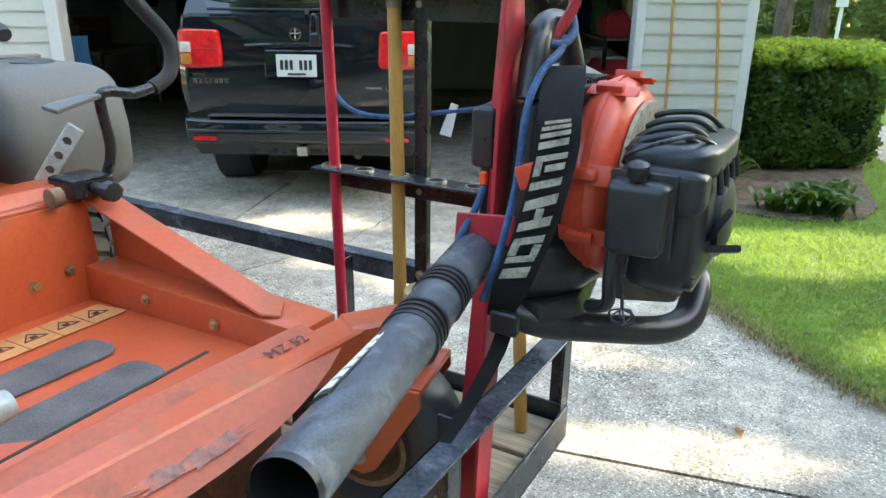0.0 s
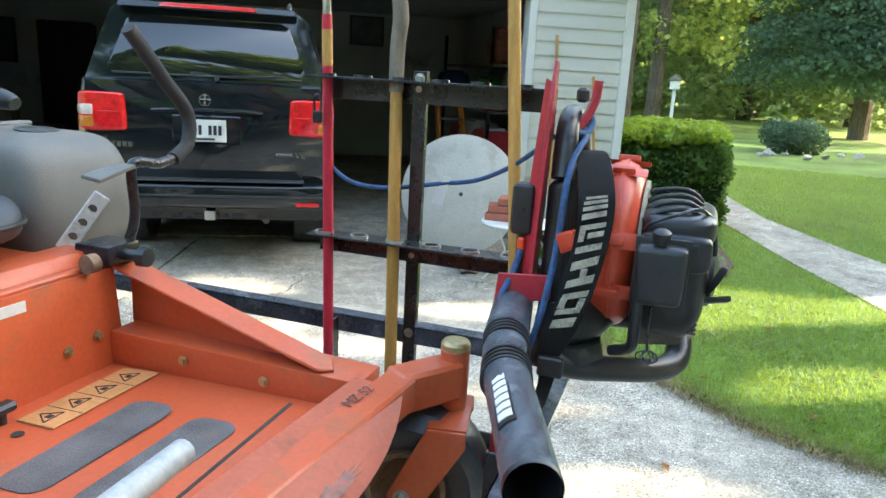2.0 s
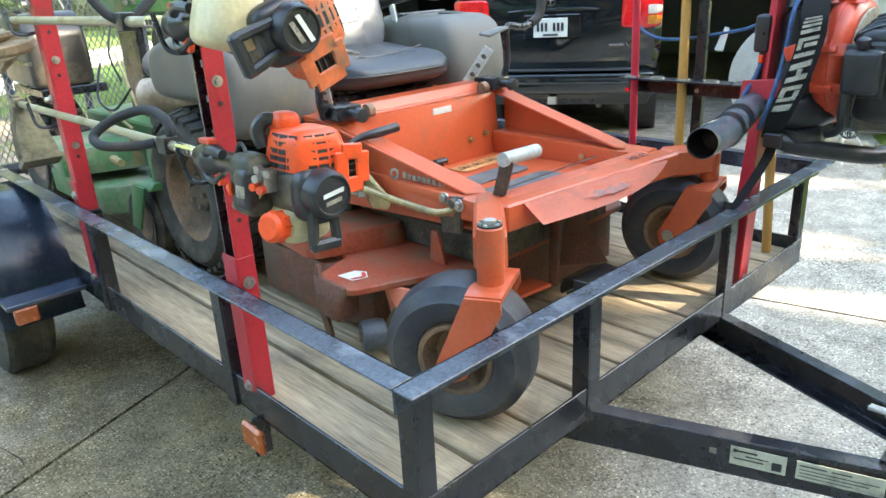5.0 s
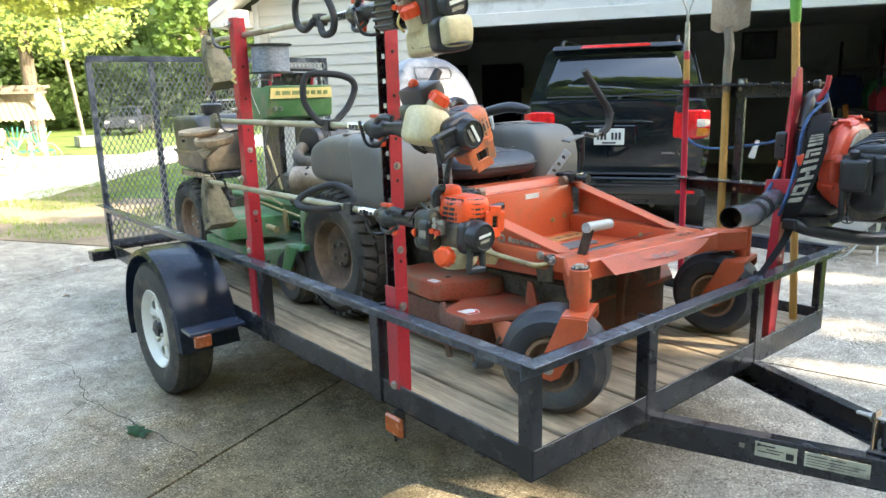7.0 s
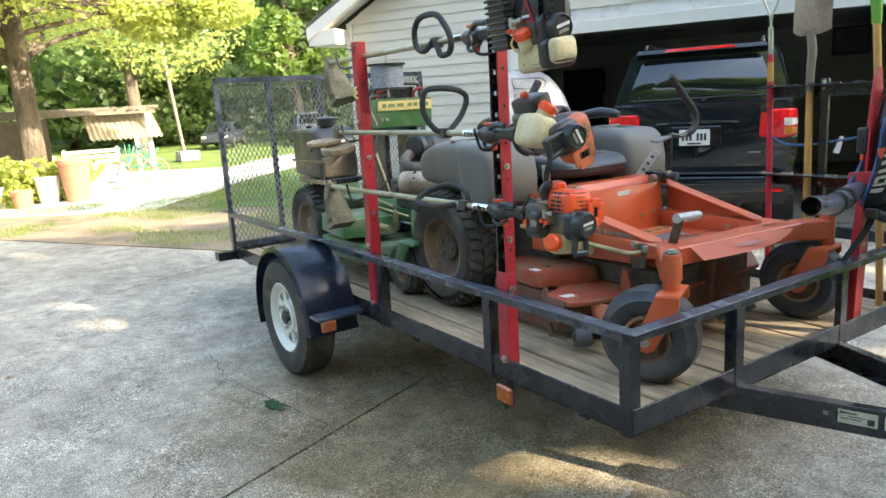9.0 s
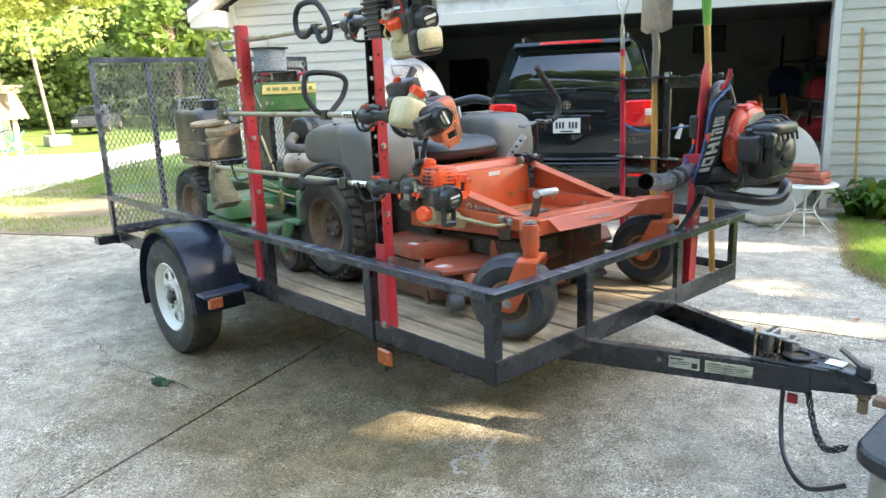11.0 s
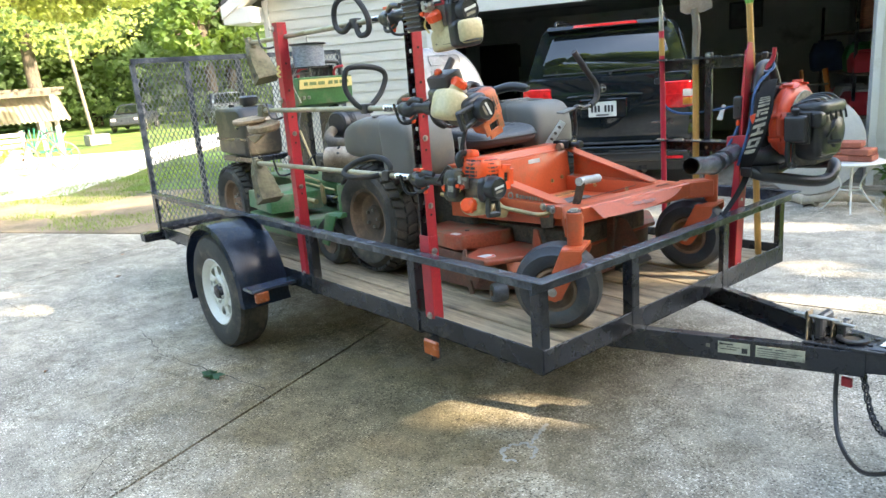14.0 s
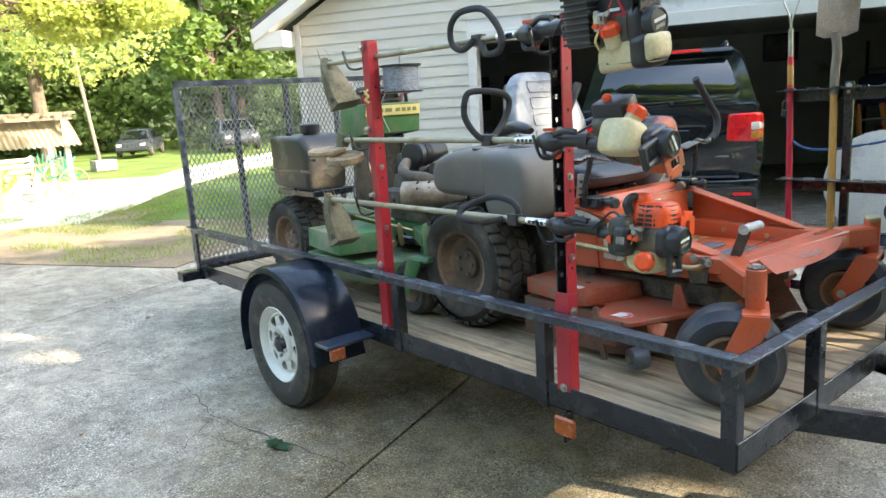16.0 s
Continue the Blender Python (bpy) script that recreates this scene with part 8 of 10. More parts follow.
part("cutting_deck", hull([(-2.95, 0.24, 0.60), (-2.28, 0.24, 0.60), (-2.15, 0.42, 0.60), (-2.15, 1.35, 0.60), (-2.95, 1.65, 0.60), (-2.95, 0.24, 0.72), (-2.30, 0.24, 0.72), (-2.17, 0.42, 0.72), (-2.17, 1.35, 0.72), (-2.95, 1.65, 0.72)], 0.012), GREEN_DUSTY, jd, "dusty green cutting deck")
part("belt_cover", hull([(-2.88, 0.215, 0.764), (-2.43, 0.155, 0.764), (-2.33, 0.48, 0.764), (-2.84, 0.56, 0.764), (-2.875, 0.22, 0.878), (-2.435, 0.16, 0.878), (-2.34, 0.48, 0.878), (-2.84, 0.56, 0.878)], 0.006), GREEN_DUSTY, jd, "green belt cover")
part("frame", box(-3.45, -2.0, 0.62, 1.28, 0.76, 0.90, 0.01), GREEN_PAINT, jd)
for y in (0.34, 1.36):
    part("caster_post", spin([(0.80, 0.0), (0.80, 0.042), (0.965, 0.042), (0.975, 0.035), (0.975, 0.0)], (-1.83, y, 0), (0, 0, 1), 24), GREEN_PAINT, jd, "green caster post")
    part("caster_arm", bar((-2.2, y + (0.22 if y < 1 else -0.22), 0.86), (-1.84, y, 0.88), 0.07, 0.08, 0.006), GREEN_PAINT, jd)
    fork = part("caster_fork", hull([(-1.92, y - 0.095, 0.785), (-1.78, y - 0.085, 0.785), (-1.92, y + 0.095, 0.785), (-1.78, y + 0.085, 0.785), (-1.91, y - 0.095, 0.81), (-1.78, y - 0.06, 0.815), (-1.91, y + 0.095, 0.81), (-1.78, y + 0.06, 0.815)], 0.008), GREEN_PAINT, jd)
    for s in (-1, 1):
        part("fork_leg", hull([(a, y + s * b, c) for b in (0.096, 0.086) for a, c in ((-1.92, 0.80), (-1.80, 0.80), (-1.925, 0.605), (-1.995, 0.615))], 0.003), GREEN_PAINT, fork)
    w = part("caster_wheel", spin([(-0.05, 0.0), (-0.05, 0.05), (-0.06, 0.08), (0.06, 0.08), (0.05, 0.05), (0.05, 0.0)], (-1.965, y, 0.627), (0, 1, 0), 26), RUST_RIM, jd)
    part("tyre", spin(tyre_profile(0.155, 0.08, 0.135, 0.04), (-1.965, y, 0.627), (0, 1, 0), 36), RUBBER, w)
tank = part("fuel_tank", hull([(-3.28, 0.23, 1.12), (-2.83, 0.23, 1.1), (-3.28, 0.51, 1.12), (-2.83, 0.51, 1.1), (-3.29, 0.23, 1.43), (-2.9, 0.23, 1.43), (-2.82, 0.25, 1.35), (-3.29, 0.51, 1.44), (-2.9, 0.51, 1.44), (-2.82, 0.49, 1.35)], 0.03, None, 3), surface("black_tank_plastic", (0.026, 0.025, 0.024), 0.36, var=0.2, scale=6, bump=0.15, dirt=(0.2, 0.16, 0.11), dirt_amount=0.25), jd, "dusty black fuel tank")
part("tank_neck", spin([(1.41, 0.05), (1.425, 0.045), (1.445, 0.045), (1.445, 0.062), (1.495, 0.066), (1.505, 0.05), (1.505, 0.0)], (-3.02, 0.38, 0), (0, 0, 1), 24), BLACK_PLASTIC, tank, "black fuel cap")
part("vent_cap", spin([(1.41, 0.0), (1.41, 0.02), (1.45, 0.02), (1.45, 0.0)], (-3.18, 0.32, 0), (0, 0, 1), 14), BLACK_PLASTIC, tank)
part("tank_strap", box(-3.3, -2.81, 0.225, 0.235, 1.21, 1.23, 0.002), BLACK_STEEL, tank)
part("tank_bracket", box(-3.28, -2.82, 0.25, 0.55, 1.06, 1.1, 0.005), BLACK_STEEL, jd)
tower = part("control_tower", hull([(-2.86, 0.67, 1.405), (-2.86, 1.14, 1.405), (-2.83, 0.68, 1.6), (-2.83, 1.13, 1.6), (-3.23, 0.72, 1.35), (-3.23, 1.09, 1.35), (-3.18, 0.72, 1.59), (-3.18, 1.09, 1.59)], 0.012), GREEN_PAINT, jd, "green control tower")
part("stripe", prism([(-2.837, 0.685, 1.52), (-2.837, 1.125, 1.52), (-2.828, 1.12, 1.585), (-2.828, 0.69, 1.585)], (0.006, 0, 0), 0), YELLOW, tower, "pale yellow name stripe with worn bars")
for k, (y0, y1) in enumerate(((0.72, 0.75), (0.765, 0.82), (0.835, 0.89), (0.92, 0.955), (0.97, 1.0), (1.015, 1.045), (1.06, 1.09))):
    part("name_bar", box(-2.829, -2.824, y0, y1, 1.542, 1.566, 0.0), surface("worn_green_print", (0.16, 0.2, 0.07), 0.6, var=0.2, bump=0.0) if k == 0 else bpy.data.materials["worn_green_print"], tower)
for y in (0.72, 0.76):
    part("bolt", bolt((-2.845, y, 1.46), (1, 0, -0.1), 0.009, 0.012), GALV, tower)
part("grab_bar", tube([(-2.95, 0.7, 1.59), (-2.95, 0.71, 1.67), (-2.95, 0.76, 1.7), (-2.95, 1.05, 1.7), (-2.95, 1.1, 1.67), (-2.95, 1.11, 1.59)], 0.013, 12), BLACK_PLASTIC, jd, "black grab bar")
part("control_mesh", box(-2.99, -2.985, 0.74, 1.07, 1.59, 1.68, 0.0), BLACK_STEEL, jd)
for y in (0.74, 1.04):
    part("drive_lever", tube([(-2.93, y, 1.59), (-2.91, y, 1.65), (-2.86, y + 0.04, 1.665)], 0.010, 10), RED_STEEL, jd)
part("tower_leg", box(-3.18, -2.93, 0.78, 0.82, 0.87, 1.39, 0.01), BLACK_STEEL, jd)
part("tower_leg", box(-3.18, -2.93, 1.02, 1.06, 0.87, 1.39, 0.01), BLACK_STEEL, jd)
# engine
part("engine_block", hull([(-2.55, 0.60, 0.90), (-2.05, 0.60, 0.90), (-2.55, 1.10, 0.90), (-2.05, 1.10, 0.90), (-2.52, 0.64, 1.18), (-2.10, 0.64, 1.14), (-2.52, 1.06, 1.18), (-2.10, 1.06, 1.14)], 0.03), ENGINE, jd, "dusty twin engine")
part("engine_shroud", hull([(-2.58, 0.66, 1.16), (-2.30, 0.66, 1.16), (-2.58, 1.0, 1.16), (-2.30, 1.0, 1.16), (-2.56, 0.70, 1.30), (-2.34, 0.70, 1.28), (-2.56, 0.96, 1.30), (-2.34, 0.96, 1.28)], 0.03), BLACK_PLASTIC, jd)
for k, (dx, dz) in enumerate(((-2.20, 1.02), (-2.30, 1.05))):
    for q in range(6):
        part("cooling_fin", box(dx - 0.05, dx + 0.05, 0.575 + 0.0, 0.605, dz - 0.055 + 0.02 * q, dz - 0.047 + 0.02 * q, 0.0), ENGINE, jd)
can = part("air_cleaner", spin([(0, 0.0), (0, 0.070), (0.01, 0.082), (0.10, 0.084), (0.105, 0.090), (0.12, 0.090), (0.125, 0.084), (0.27, 0.082), (0.28, 0.066), (0.28, 0.0)], (-2.36, 0.66, 1.285), (-0.25, 0.97, 0), 30), BLACK_PLASTIC, jd, "black air cleaner canister")
for k in range(5):
    part("canister_ring", spin([(0.055 + 0.012 * k, 0.083), (0.055 + 0.012 * k, 0.088), (0.061 + 0.012 * k, 0.088), (0.061 + 0.012 * k, 0.083)], (-2.36, 0.66, 1.285), (-0.25, 0.97, 0), 30), BLACK_PLASTIC, can)
part("intake_hose", tube([(-2.37, 0.64, 1.25), (-2.34, 0.58, 1.21), (-2.26, 0.56, 1.18), (-2.17, 0.60, 1.17), (-2.12, 0.66, 1.13)], 0.032, 14), surface("dusty_rubber_hose", (0.10, 0.085, 0.07), 0.85, var=0.3, bump=0.3, dirt=(0.28, 0.22, 0.15), dirt_amount=0.35), jd, "dusty rubber intake hose")
guard = part("muffler_guard", tube([(-2.24, 0.50, 1.075), (-2.10, 0.60, 1.075), (-1.95, 0.72, 1.075)], 0.082, 22), HEAT, jd, "slotted heat-stained muffler guard")
gx, gy = Vector((0.78, 0.62, 0)), Vector((0.62, -0.78, 0))
for r in range(3):
    for q in range(5):
        c = Vector((-2.215, 0.523, 1.075)) + gx * (0.05 + 0.065 * q)
        a = radians(-5 + 32 * r)
        d = gy * math.cos(a) + Vector((0, 0, 1)) * math.sin(a)
        part("guard_slot", bar(c + d * 0.0835 - gx * 0.016 + Vector((0, 0, -0.014)), c + d * 0.0835 + gx * 0.016 + Vector((0, 0, 0.014)), 0.012, 0.006, 0.0, None, d), DARK_INK, guard)
for k in range(5):
    a = 2 * math.pi * k / 5
    side = Vector((0.62, -0.78, 0))
    part("guard_hole", spin([(0, 0), (0, 0.016), (0.002, 0.016), (0.002, 0)], Vector((-2.2405, 0.4995, 1.075)) + side * 0.048 * math.cos(a) + Vector((0, 0, 0.048 * math.sin(a))), -gx, 12), DARK_INK, guard)
part("valve_cover", merge(box(-2.50, -2.34, 0.55, 0.62, 0.98, 1.10, 0.015), spin([(0, 0), (0, 0.022), (0.012, 0.02), (0.012, 0)], (-2.42, 0.55, 1.04), (0, -1, 0), 14)), ENGINE, jd)
for a, b in (((-2.75, 0.50, 0.98), (-2.25, 0.42, 0.95)), ((-2.70, 0.46, 0.93), (-2.10, 0.44, 0.90)), ((-2.65, 0.55, 1.25), (-2.50, 0.55, 1.0))):
    part("control_rod", rod(a, b, 0.007, 8), BRASS_ROD, jd)
part("spring_chain", chain([(-2.12, 0.36, 0.93), (-2.115, 0.36, 0.89), (-2.11, 0.36, 0.85)]), BRASS_ROD, jd)
part("lift_handle", tube([(-2.20, 0.30, 0.85), (-2.16, 0.28, 0.86), (-2.05, 0.27, 0.86)], 0.016, 10), BRASS_ROD, jd)
part("cable_loop", tube([(-2.72, 0.5, 1.2), (-2.66, 0.44, 1.05), (-2.55, 0.46, 1.0), (-2.45, 0.52, 1.1)], 0.006, 8), BLACK_PLASTIC, jd)
part("cable_loop", tube([(-2.62, 0.56, 1.40), (-2.58, 0.50, 1.25), (-2.55, 0.52, 1.12)], 0.005, 8), BLACK_PLASTIC, jd)
part("platform", box(-3.75, -3.35, 0.70, 1.20, 0.62, 0.65, 0.006), BLACK_STEEL, jd)

# ---- vehicle standing in the garage door ----
suv = thing("parked_suv", label="black-green sport utility vehicle backed out of the garage", category="car", m=HOUSE @ Matrix.Translation((2.22, -1.0, 0.015)) @ Matrix.Diagonal((0.95, 1.0, 1.0, 1.0)))


def loft(sections):
    """Joins rings of equal length into a closed skin."""
    bm = bmesh.new()
    rings = [[bm.verts.new(p) for p in ring] for ring in sections]
    n = len(rings[0])
    for a, b in zip(rings, rings[1:]):
        for k in range(n):
            bm.faces.new((a[k], a[(k + 1) % n], b[(k + 1) % n], b[k]))
    bm.faces.new(rings[0][::-1])
    bm.faces.new(rings[-1])
    return bm


def body_ring(y, w, z0, z1, wtop, bulge=0.02):
    half = [(0.0, z0), (w * 0.82, z0), (w * 0.97, z0 + 0.06), (w + bulge, z0 + 0.35 * (z1 - z0)), (w + bulge, z0 + 0.6 * (z1 - z0)), (w - 0.005, z0 + 0.82 * (z1 - z0)), (wtop + 0.02, z1 - 0.02), (wtop - 0.03, z1), (0.0, z1 + 0.005)]
    right = [(x, y, zz) for x, zz in half]
    left = [(-x, y, zz) for x, zz in half[-2:0:-1]]
    return right + left


part("body", loft([body_ring(0.02, 0.90, 0.62, 1.37, 0.86, 0.0), body_ring(0.06, 0.935, 0.55, 1.395, 0.885), body_ring(0.4, 0.95, 0.45, 1.40, 0.90), body_ring(3.3, 0.95, 0.42, 1.38, 0.90), body_ring(3.8, 0.94, 0.42, 1.24, 0.88), body_ring(4.8, 0.90, 0.45, 1.12, 0.80), body_ring(5.0, 0.78, 0.52, 0.98, 0.70, 0.0)]), CAR_PAINT, suv)


def cabin_ring(y0, y1, w0, w1, z0, z1):
    half = [(0.0, y0, z0), (w0, y0, z0), (w0 * 0.35 + w1 * 0.65, y0 * 0.35 + y1 * 0.65, z0 * 0.35 + z1 * 0.65), (w1, y0 * 0.1 + y1 * 0.9, z1 - 0.05), (w1 - 0.06, y1, z1), (0.0, y1, z1 + 0.015)]
    return half + [(-x, y, zz) for x, y, zz in half[-2:0:-1]]


part("cabin", loft([cabin_ring(0.05, 0.20, 0.885, 0.72, 1.38, 1.90), cabin_ring(0.10, 0.26, 0.89, 0.735, 1.38, 1.915), cabin_ring(0.8, 0.9, 0.89, 0.76, 1.38, 1.93), cabin_ring(2.4, 2.4, 0.89, 0.75, 1.38, 1.93), cabin_ring(3.5, 2.9, 0.87, 0.72, 1.36, 1.88)]), CAR_PAINT, suv)
glass = part("rear_window", prism([(-0.70, 0.066, 1.43), (-0.73, 0.078, 1.47), (-0.60, 0.170, 1.80), (-0.54, 0.178, 1.83), (0.54, 0.178, 1.83), (0.60, 0.170, 1.80), (0.73, 0.078, 1.47), (0.70, 0.066, 1.43)], (0, -0.010, -0.002), 0.002), CAR_GLASS, suv, "dark tinted rear window")
part("window_seal", tube([(-0.70, 0.056, 1.425), (0.70, 0.056, 1.425)], 0.008, 8), CAR_TRIM, glass)
part("wiper", merge(bar((0.06, 0.035, 1.425), (0.50, 0.045, 1.445), 0.012, 0.014), spin([(0, 0), (0, 0.02), (0.03, 0.016), (0.03, 0)], (0.06, 0.05, 1.41), (0, -1, 0.1), 12)), CAR_TRIM, glass)
part("spoiler", hull([(-0.66, 0.10, 1.885), (0.66, 0.10, 1.885), (-0.64, 0.13, 1.93), (0.64, 0.13, 1.93), (-0.66, 0.34, 1.935), (0.66, 0.34, 1.935), (-0.66, 0.30, 1.88), (0.66, 0.30, 1.88)], 0.012), CAR_PAINT, suv)
part("brake_lamp", hull([(-0.36, 0.098, 1.897), (0.36, 0.098, 1.897), (-0.33, 0.104, 1.925), (0.33, 0.104, 1.925), (-0.36, 0.13, 1.897), (0.36, 0.13, 1.897), (-0.33, 0.13, 1.925), (0.33, 0.13, 1.925)], 0.003), LAMP_RED, suv, "red high-mounted brake lamp")
for s in (-1, 1):
    rail = part("roof_rail", tube([(s * 0.60, 0.40, 1.93), (s * 0.60, 0.48, 1.985), (s * 0.60, 1.0, 1.995), (s * 0.60, 2.3, 1.985), (s * 0.60, 2.45, 1.94)], 0.02, 10), CAR_TRIM, suv)
    for y0, y1 in ((0.30, 1.05), (1.15, 2.05), (2.15, 3.0)):
        w = lambda zz: 0.888 - (zz - 1.38) / 0.5 * 0.135
        part("side_window", prism([(s * (w(1.42) + 0.012), y0, 1.42), (s * (w(1.42) + 0.012), y1, 1.42), (s * (w(1.82) + 0.012), y1 - 0.05, 1.82), (s * (w(1.82) + 0.012), y0 + 0.12, 1.82)], (-0.01 * s, 0, 0), 0.001), CAR_GLASS, suv, "dark tinted side window")
    # tail lamp cluster wrapping the corner
    lamp = part("tail_lamp", hull([(s * 0.60, -0.012, 1.02), (s * 0.63, -0.015, 1.285), (s * 0.88, -0.012, 1.00), (s * 0.88, -0.012, 1.29), (s * 0.955, 0.06, 1.02), (s * 0.955, 0.06, 1.28), (s * 0.965, 0.20, 1.05), (s * 0.955, 0.24, 1.27), (s * 0.60, 0.05, 1.02), (s * 0.60, 0.05, 1.28), (s * 0.9, 0.2, 1.05), (s * 0.9, 0.2, 1.27)], 0.026, None, 3), LAMP_RED, suv, "red tail lamp cluster")
    for k, mat_ in enumerate((LAMP_AMBER, LAMP_CLEAR)):
        zz = 1.075 + 0.085 * k
        part("lamp_lens", hull([(s * 0.83, -0.017, zz - 0.038), (s * 0.83, -0.017, zz + 0.038), (s * 0.905, -0.012, zz - 0.038), (s * 0.905, -0.012, zz + 0.038), (s * 0.83, 0.02, zz), (s * 0.9, 0.03, zz), (s * 0.955, 0.05, zz - 0.03), (s * 0.955, 0.05, zz + 0.03)], 0.006), mat_, lamp)
    part("lamp_ridge", bar((s * 0.65, -0.0165, 1.15), (s * 0.80, -0.0165, 1.15), 0.004, 0.008, 0.002), LAMP_RED, lamp)
    for y in (1.05, 4.1):
        c = Vector((s * 0.80, y, 0.375))
        wheel = part("wheel", spin([(-0.09, 0.0), (-0.09, 0.20), (-0.10, 0.225), (0.10, 0.225), (0.09, 0.20), (0.05, 0.18), (0.06, 0.0)], c, (s, 0, 0), 32), CHROME, suv)
        part("tyre", spin(tyre_profile(0.375, 0.225, 0.26, 0.02), c, (s, 0, 0), 48), RUBBER, wheel)
        part("wheel_arch", spin([(-0.16, 0.0), (-0.16, 0.43), (0.140, 0.45), (0.152, 0.44), (0.152, 0.40), (0.05, 0.40), (0.05, 0.0)], c + Vector((0, 0, 0.02)), (s, 0, 0), 40), CAR_TRIM, suv)
    part("mud_flap", box(s * 0.80 - 0.12, s * 0.80 + 0.12, 0.72, 0.735, 0.20, 0.55, 0.004), CAR_TRIM, suv)
bumper = part("rear_bumper", hull([(-0.955, 0.10, 0.45), (0.955, 0.10, 0.45), (-0.95, 0.10, 0.675), (0.95, 0.10, 0.675), (-0.90, -0.09, 0.47), (0.90, -0.09, 0.47), (-0.90, -0.10, 0.655), (0.90, -0.10, 0.655), (-0.955, 0.45, 0.47), (0.955, 0.45, 0.47), (-0.955, 0.45, 0.66), (0.955, 0.45, 0.66), (-0.6, -0.13, 0.49), (0.6, -0.13, 0.49), (-0.6, -0.135, 0.645), (0.6, -0.135, 0.645)], 0.018, None, 3), CAR_PAINT, suv, "glossy black rear bumper")
part("step_pad", box(-0.72, 0.72, -0.11, 0.02, 0.672, 0.684, 0.004), CAR_TRIM, bumper, "grey ribbed step pad")
part("bumper_groove", box(-0.88, 0.88, -0.142, -0.10, 0.565, 0.580, 0.002), CAR_TRIM, bumper)
for s in (-1, 1):
    part("reflector", box(s * 0.66, s * 0.84, -0.128, -0.10, 0.50, 0.53, 0.003), LAMP_RED, bumper)
part("valance", hull([(-0.85, 0.05, 0.36), (0.85, 0.05, 0.36), (-0.90, 0.0, 0.47), (0.90, 0.0, 0.47), (-0.85, 0.3, 0.36), (0.85, 0.3, 0.36), (-0.9, 0.3, 0.47), (0.9, 0.3, 0.47)], 0.01), CAR_TRIM, suv)
part("hitch_bar", bar((-0.45, 0.05, 0.40), (0.45, 0.05, 0.40), 0.05, 0.05), BLACK_STEEL, suv)
part("hitch_receiver", box(-0.04, 0.04, -0.11, 0.2, 0.385, 0.455, 0.004), GALV, suv, "bare steel hitch receiver")
part("exhaust", rod((0.42, 0.05, 0.36), (0.42, 0.9, 0.40), 0.03, 14), ENGINE, suv)
part("underbody", box(-0.70, 0.70, 0.3, 4.6, 0.34, 0.50, 0.02), CAR_TRIM, suv)
part("plate_recess", box(-0.28, 0.24, 0.008, 0.03, 0.935, 1.145, 0.010), CAR_PAINT, suv, "dark plate recess")
plate = part("number_plate", box(-0.185, 0.125, -0.006, 0.006, 0.955, 1.115, 0.003), PLATE, suv, "white number plate with plain dark bars")
for k in range(7):
    if k != 3:
        part("plate_bar", box(-0.155 + 0.037 * k, -0.131 + 0.037 * k, -0.0085, -0.006, 1.005, 1.075, 0.0), DARK_INK, plate)
part("plate_bar", box(-0.10, 0.04, -0.0085, -0.006, 0.967, 0.982, 0.0), DARK_INK, plate)
part("plate_garnish", tube([(-0.42, 0.0, 1.175), (-0.2, -0.012, 1.185), (0.2, -0.012, 1.185), (0.40, 0.0, 1.175)], 0.012, 10), CAR_PAINT, suv)
badge = part("badge", spin([(0, 0.036), (0, 0.046), (0.006, 0.045), (0.006, 0.037)], (-0.03, 0.012, 1.255), (0, -1, 0), 28), CHROME, suv, "chrome oval badge")
part("badge_bar", merge(bar((-0.065, 0.005, 1.262), (0.005, 0.005, 1.262), 0.006, 0.008), bar((-0.03, 0.005, 1.22), (-0.03, 0.005, 1.295), 0.008, 0.006)), CHROME, badge)
for z0, x0, x1, h in ((0.955, -0.84, -0.74, 0.018), (0.90, -0.84, -0.56, 0.035)):
    n = 6 if x1 - x0 < 0.15 else 7
    for k in range(n):
        w = (x1 - x0) / n
        part("name_bar", box(x0 + w * k, x0 + w * k + w * 0.72, 0.006, 0.016, z0, z0 + h, 0.001), CHROME, suv)
part("name_bar", box(0.50, 0.63, 0.006, 0.016, 0.862, 0.882, 0.001), CHROME, suv)
writing("V8", 0.075, CHROME, suv, frame_of((0.69, 0.010, 0.872), (1, 0, 0), (0, 0, 1)), "engine_badge", "chrome V8 letters", 0.004)

# ---- tow vehicle's step bumper at the trailer coupler ----
tow = thing("step_bumper", (1.25, 0.975, 0.40), "black ribbed step bumper of the towing truck", "bumper")
outline = []
for k in range(13):
    a = radians(180 + 90 * k / 12)
    outline.append((1.29 + 0.13 * math.cos(a), 0.255 + 0.105 * math.sin(a)))
pts = [(1.16, 1.68), *[(x, y) for x, y in outline], (1.45, 0.15), (1.45, 1.78)]
pad = part("step_pad", prism([(x, y, 0.475) for x, y in pts], (0, 0, 0.055), 0.010), BLACK_PLASTIC, tow, "black rubber step pad")
for k in range(6):
    x = 1.19 + 0.040 * k
    part("tread_rib", bar((x, 0.32 - 0.015 * k, 0.5295), (x, 1.70, 0.5295), 0.018, 0.003, 0.001), BLACK_PLASTIC, pad)
face = [(x + 0.03, y + 0.03) for x, y in pts[:-2]] + [(1.449, 0.19), (1.449, 1.74)]
part("bumper_face", prism([(x, y, 0.29) for x, y in face], (0.0, 0.0, 0.1845), 0.0), surface("brushed_bumper_steel", (0.42, 0.42, 0.40), 0.3, metal=0.9, var=0.12, scale=6, bump=0.05, stretch=(1, 1, 20)), tow, "dull silver bumper face")
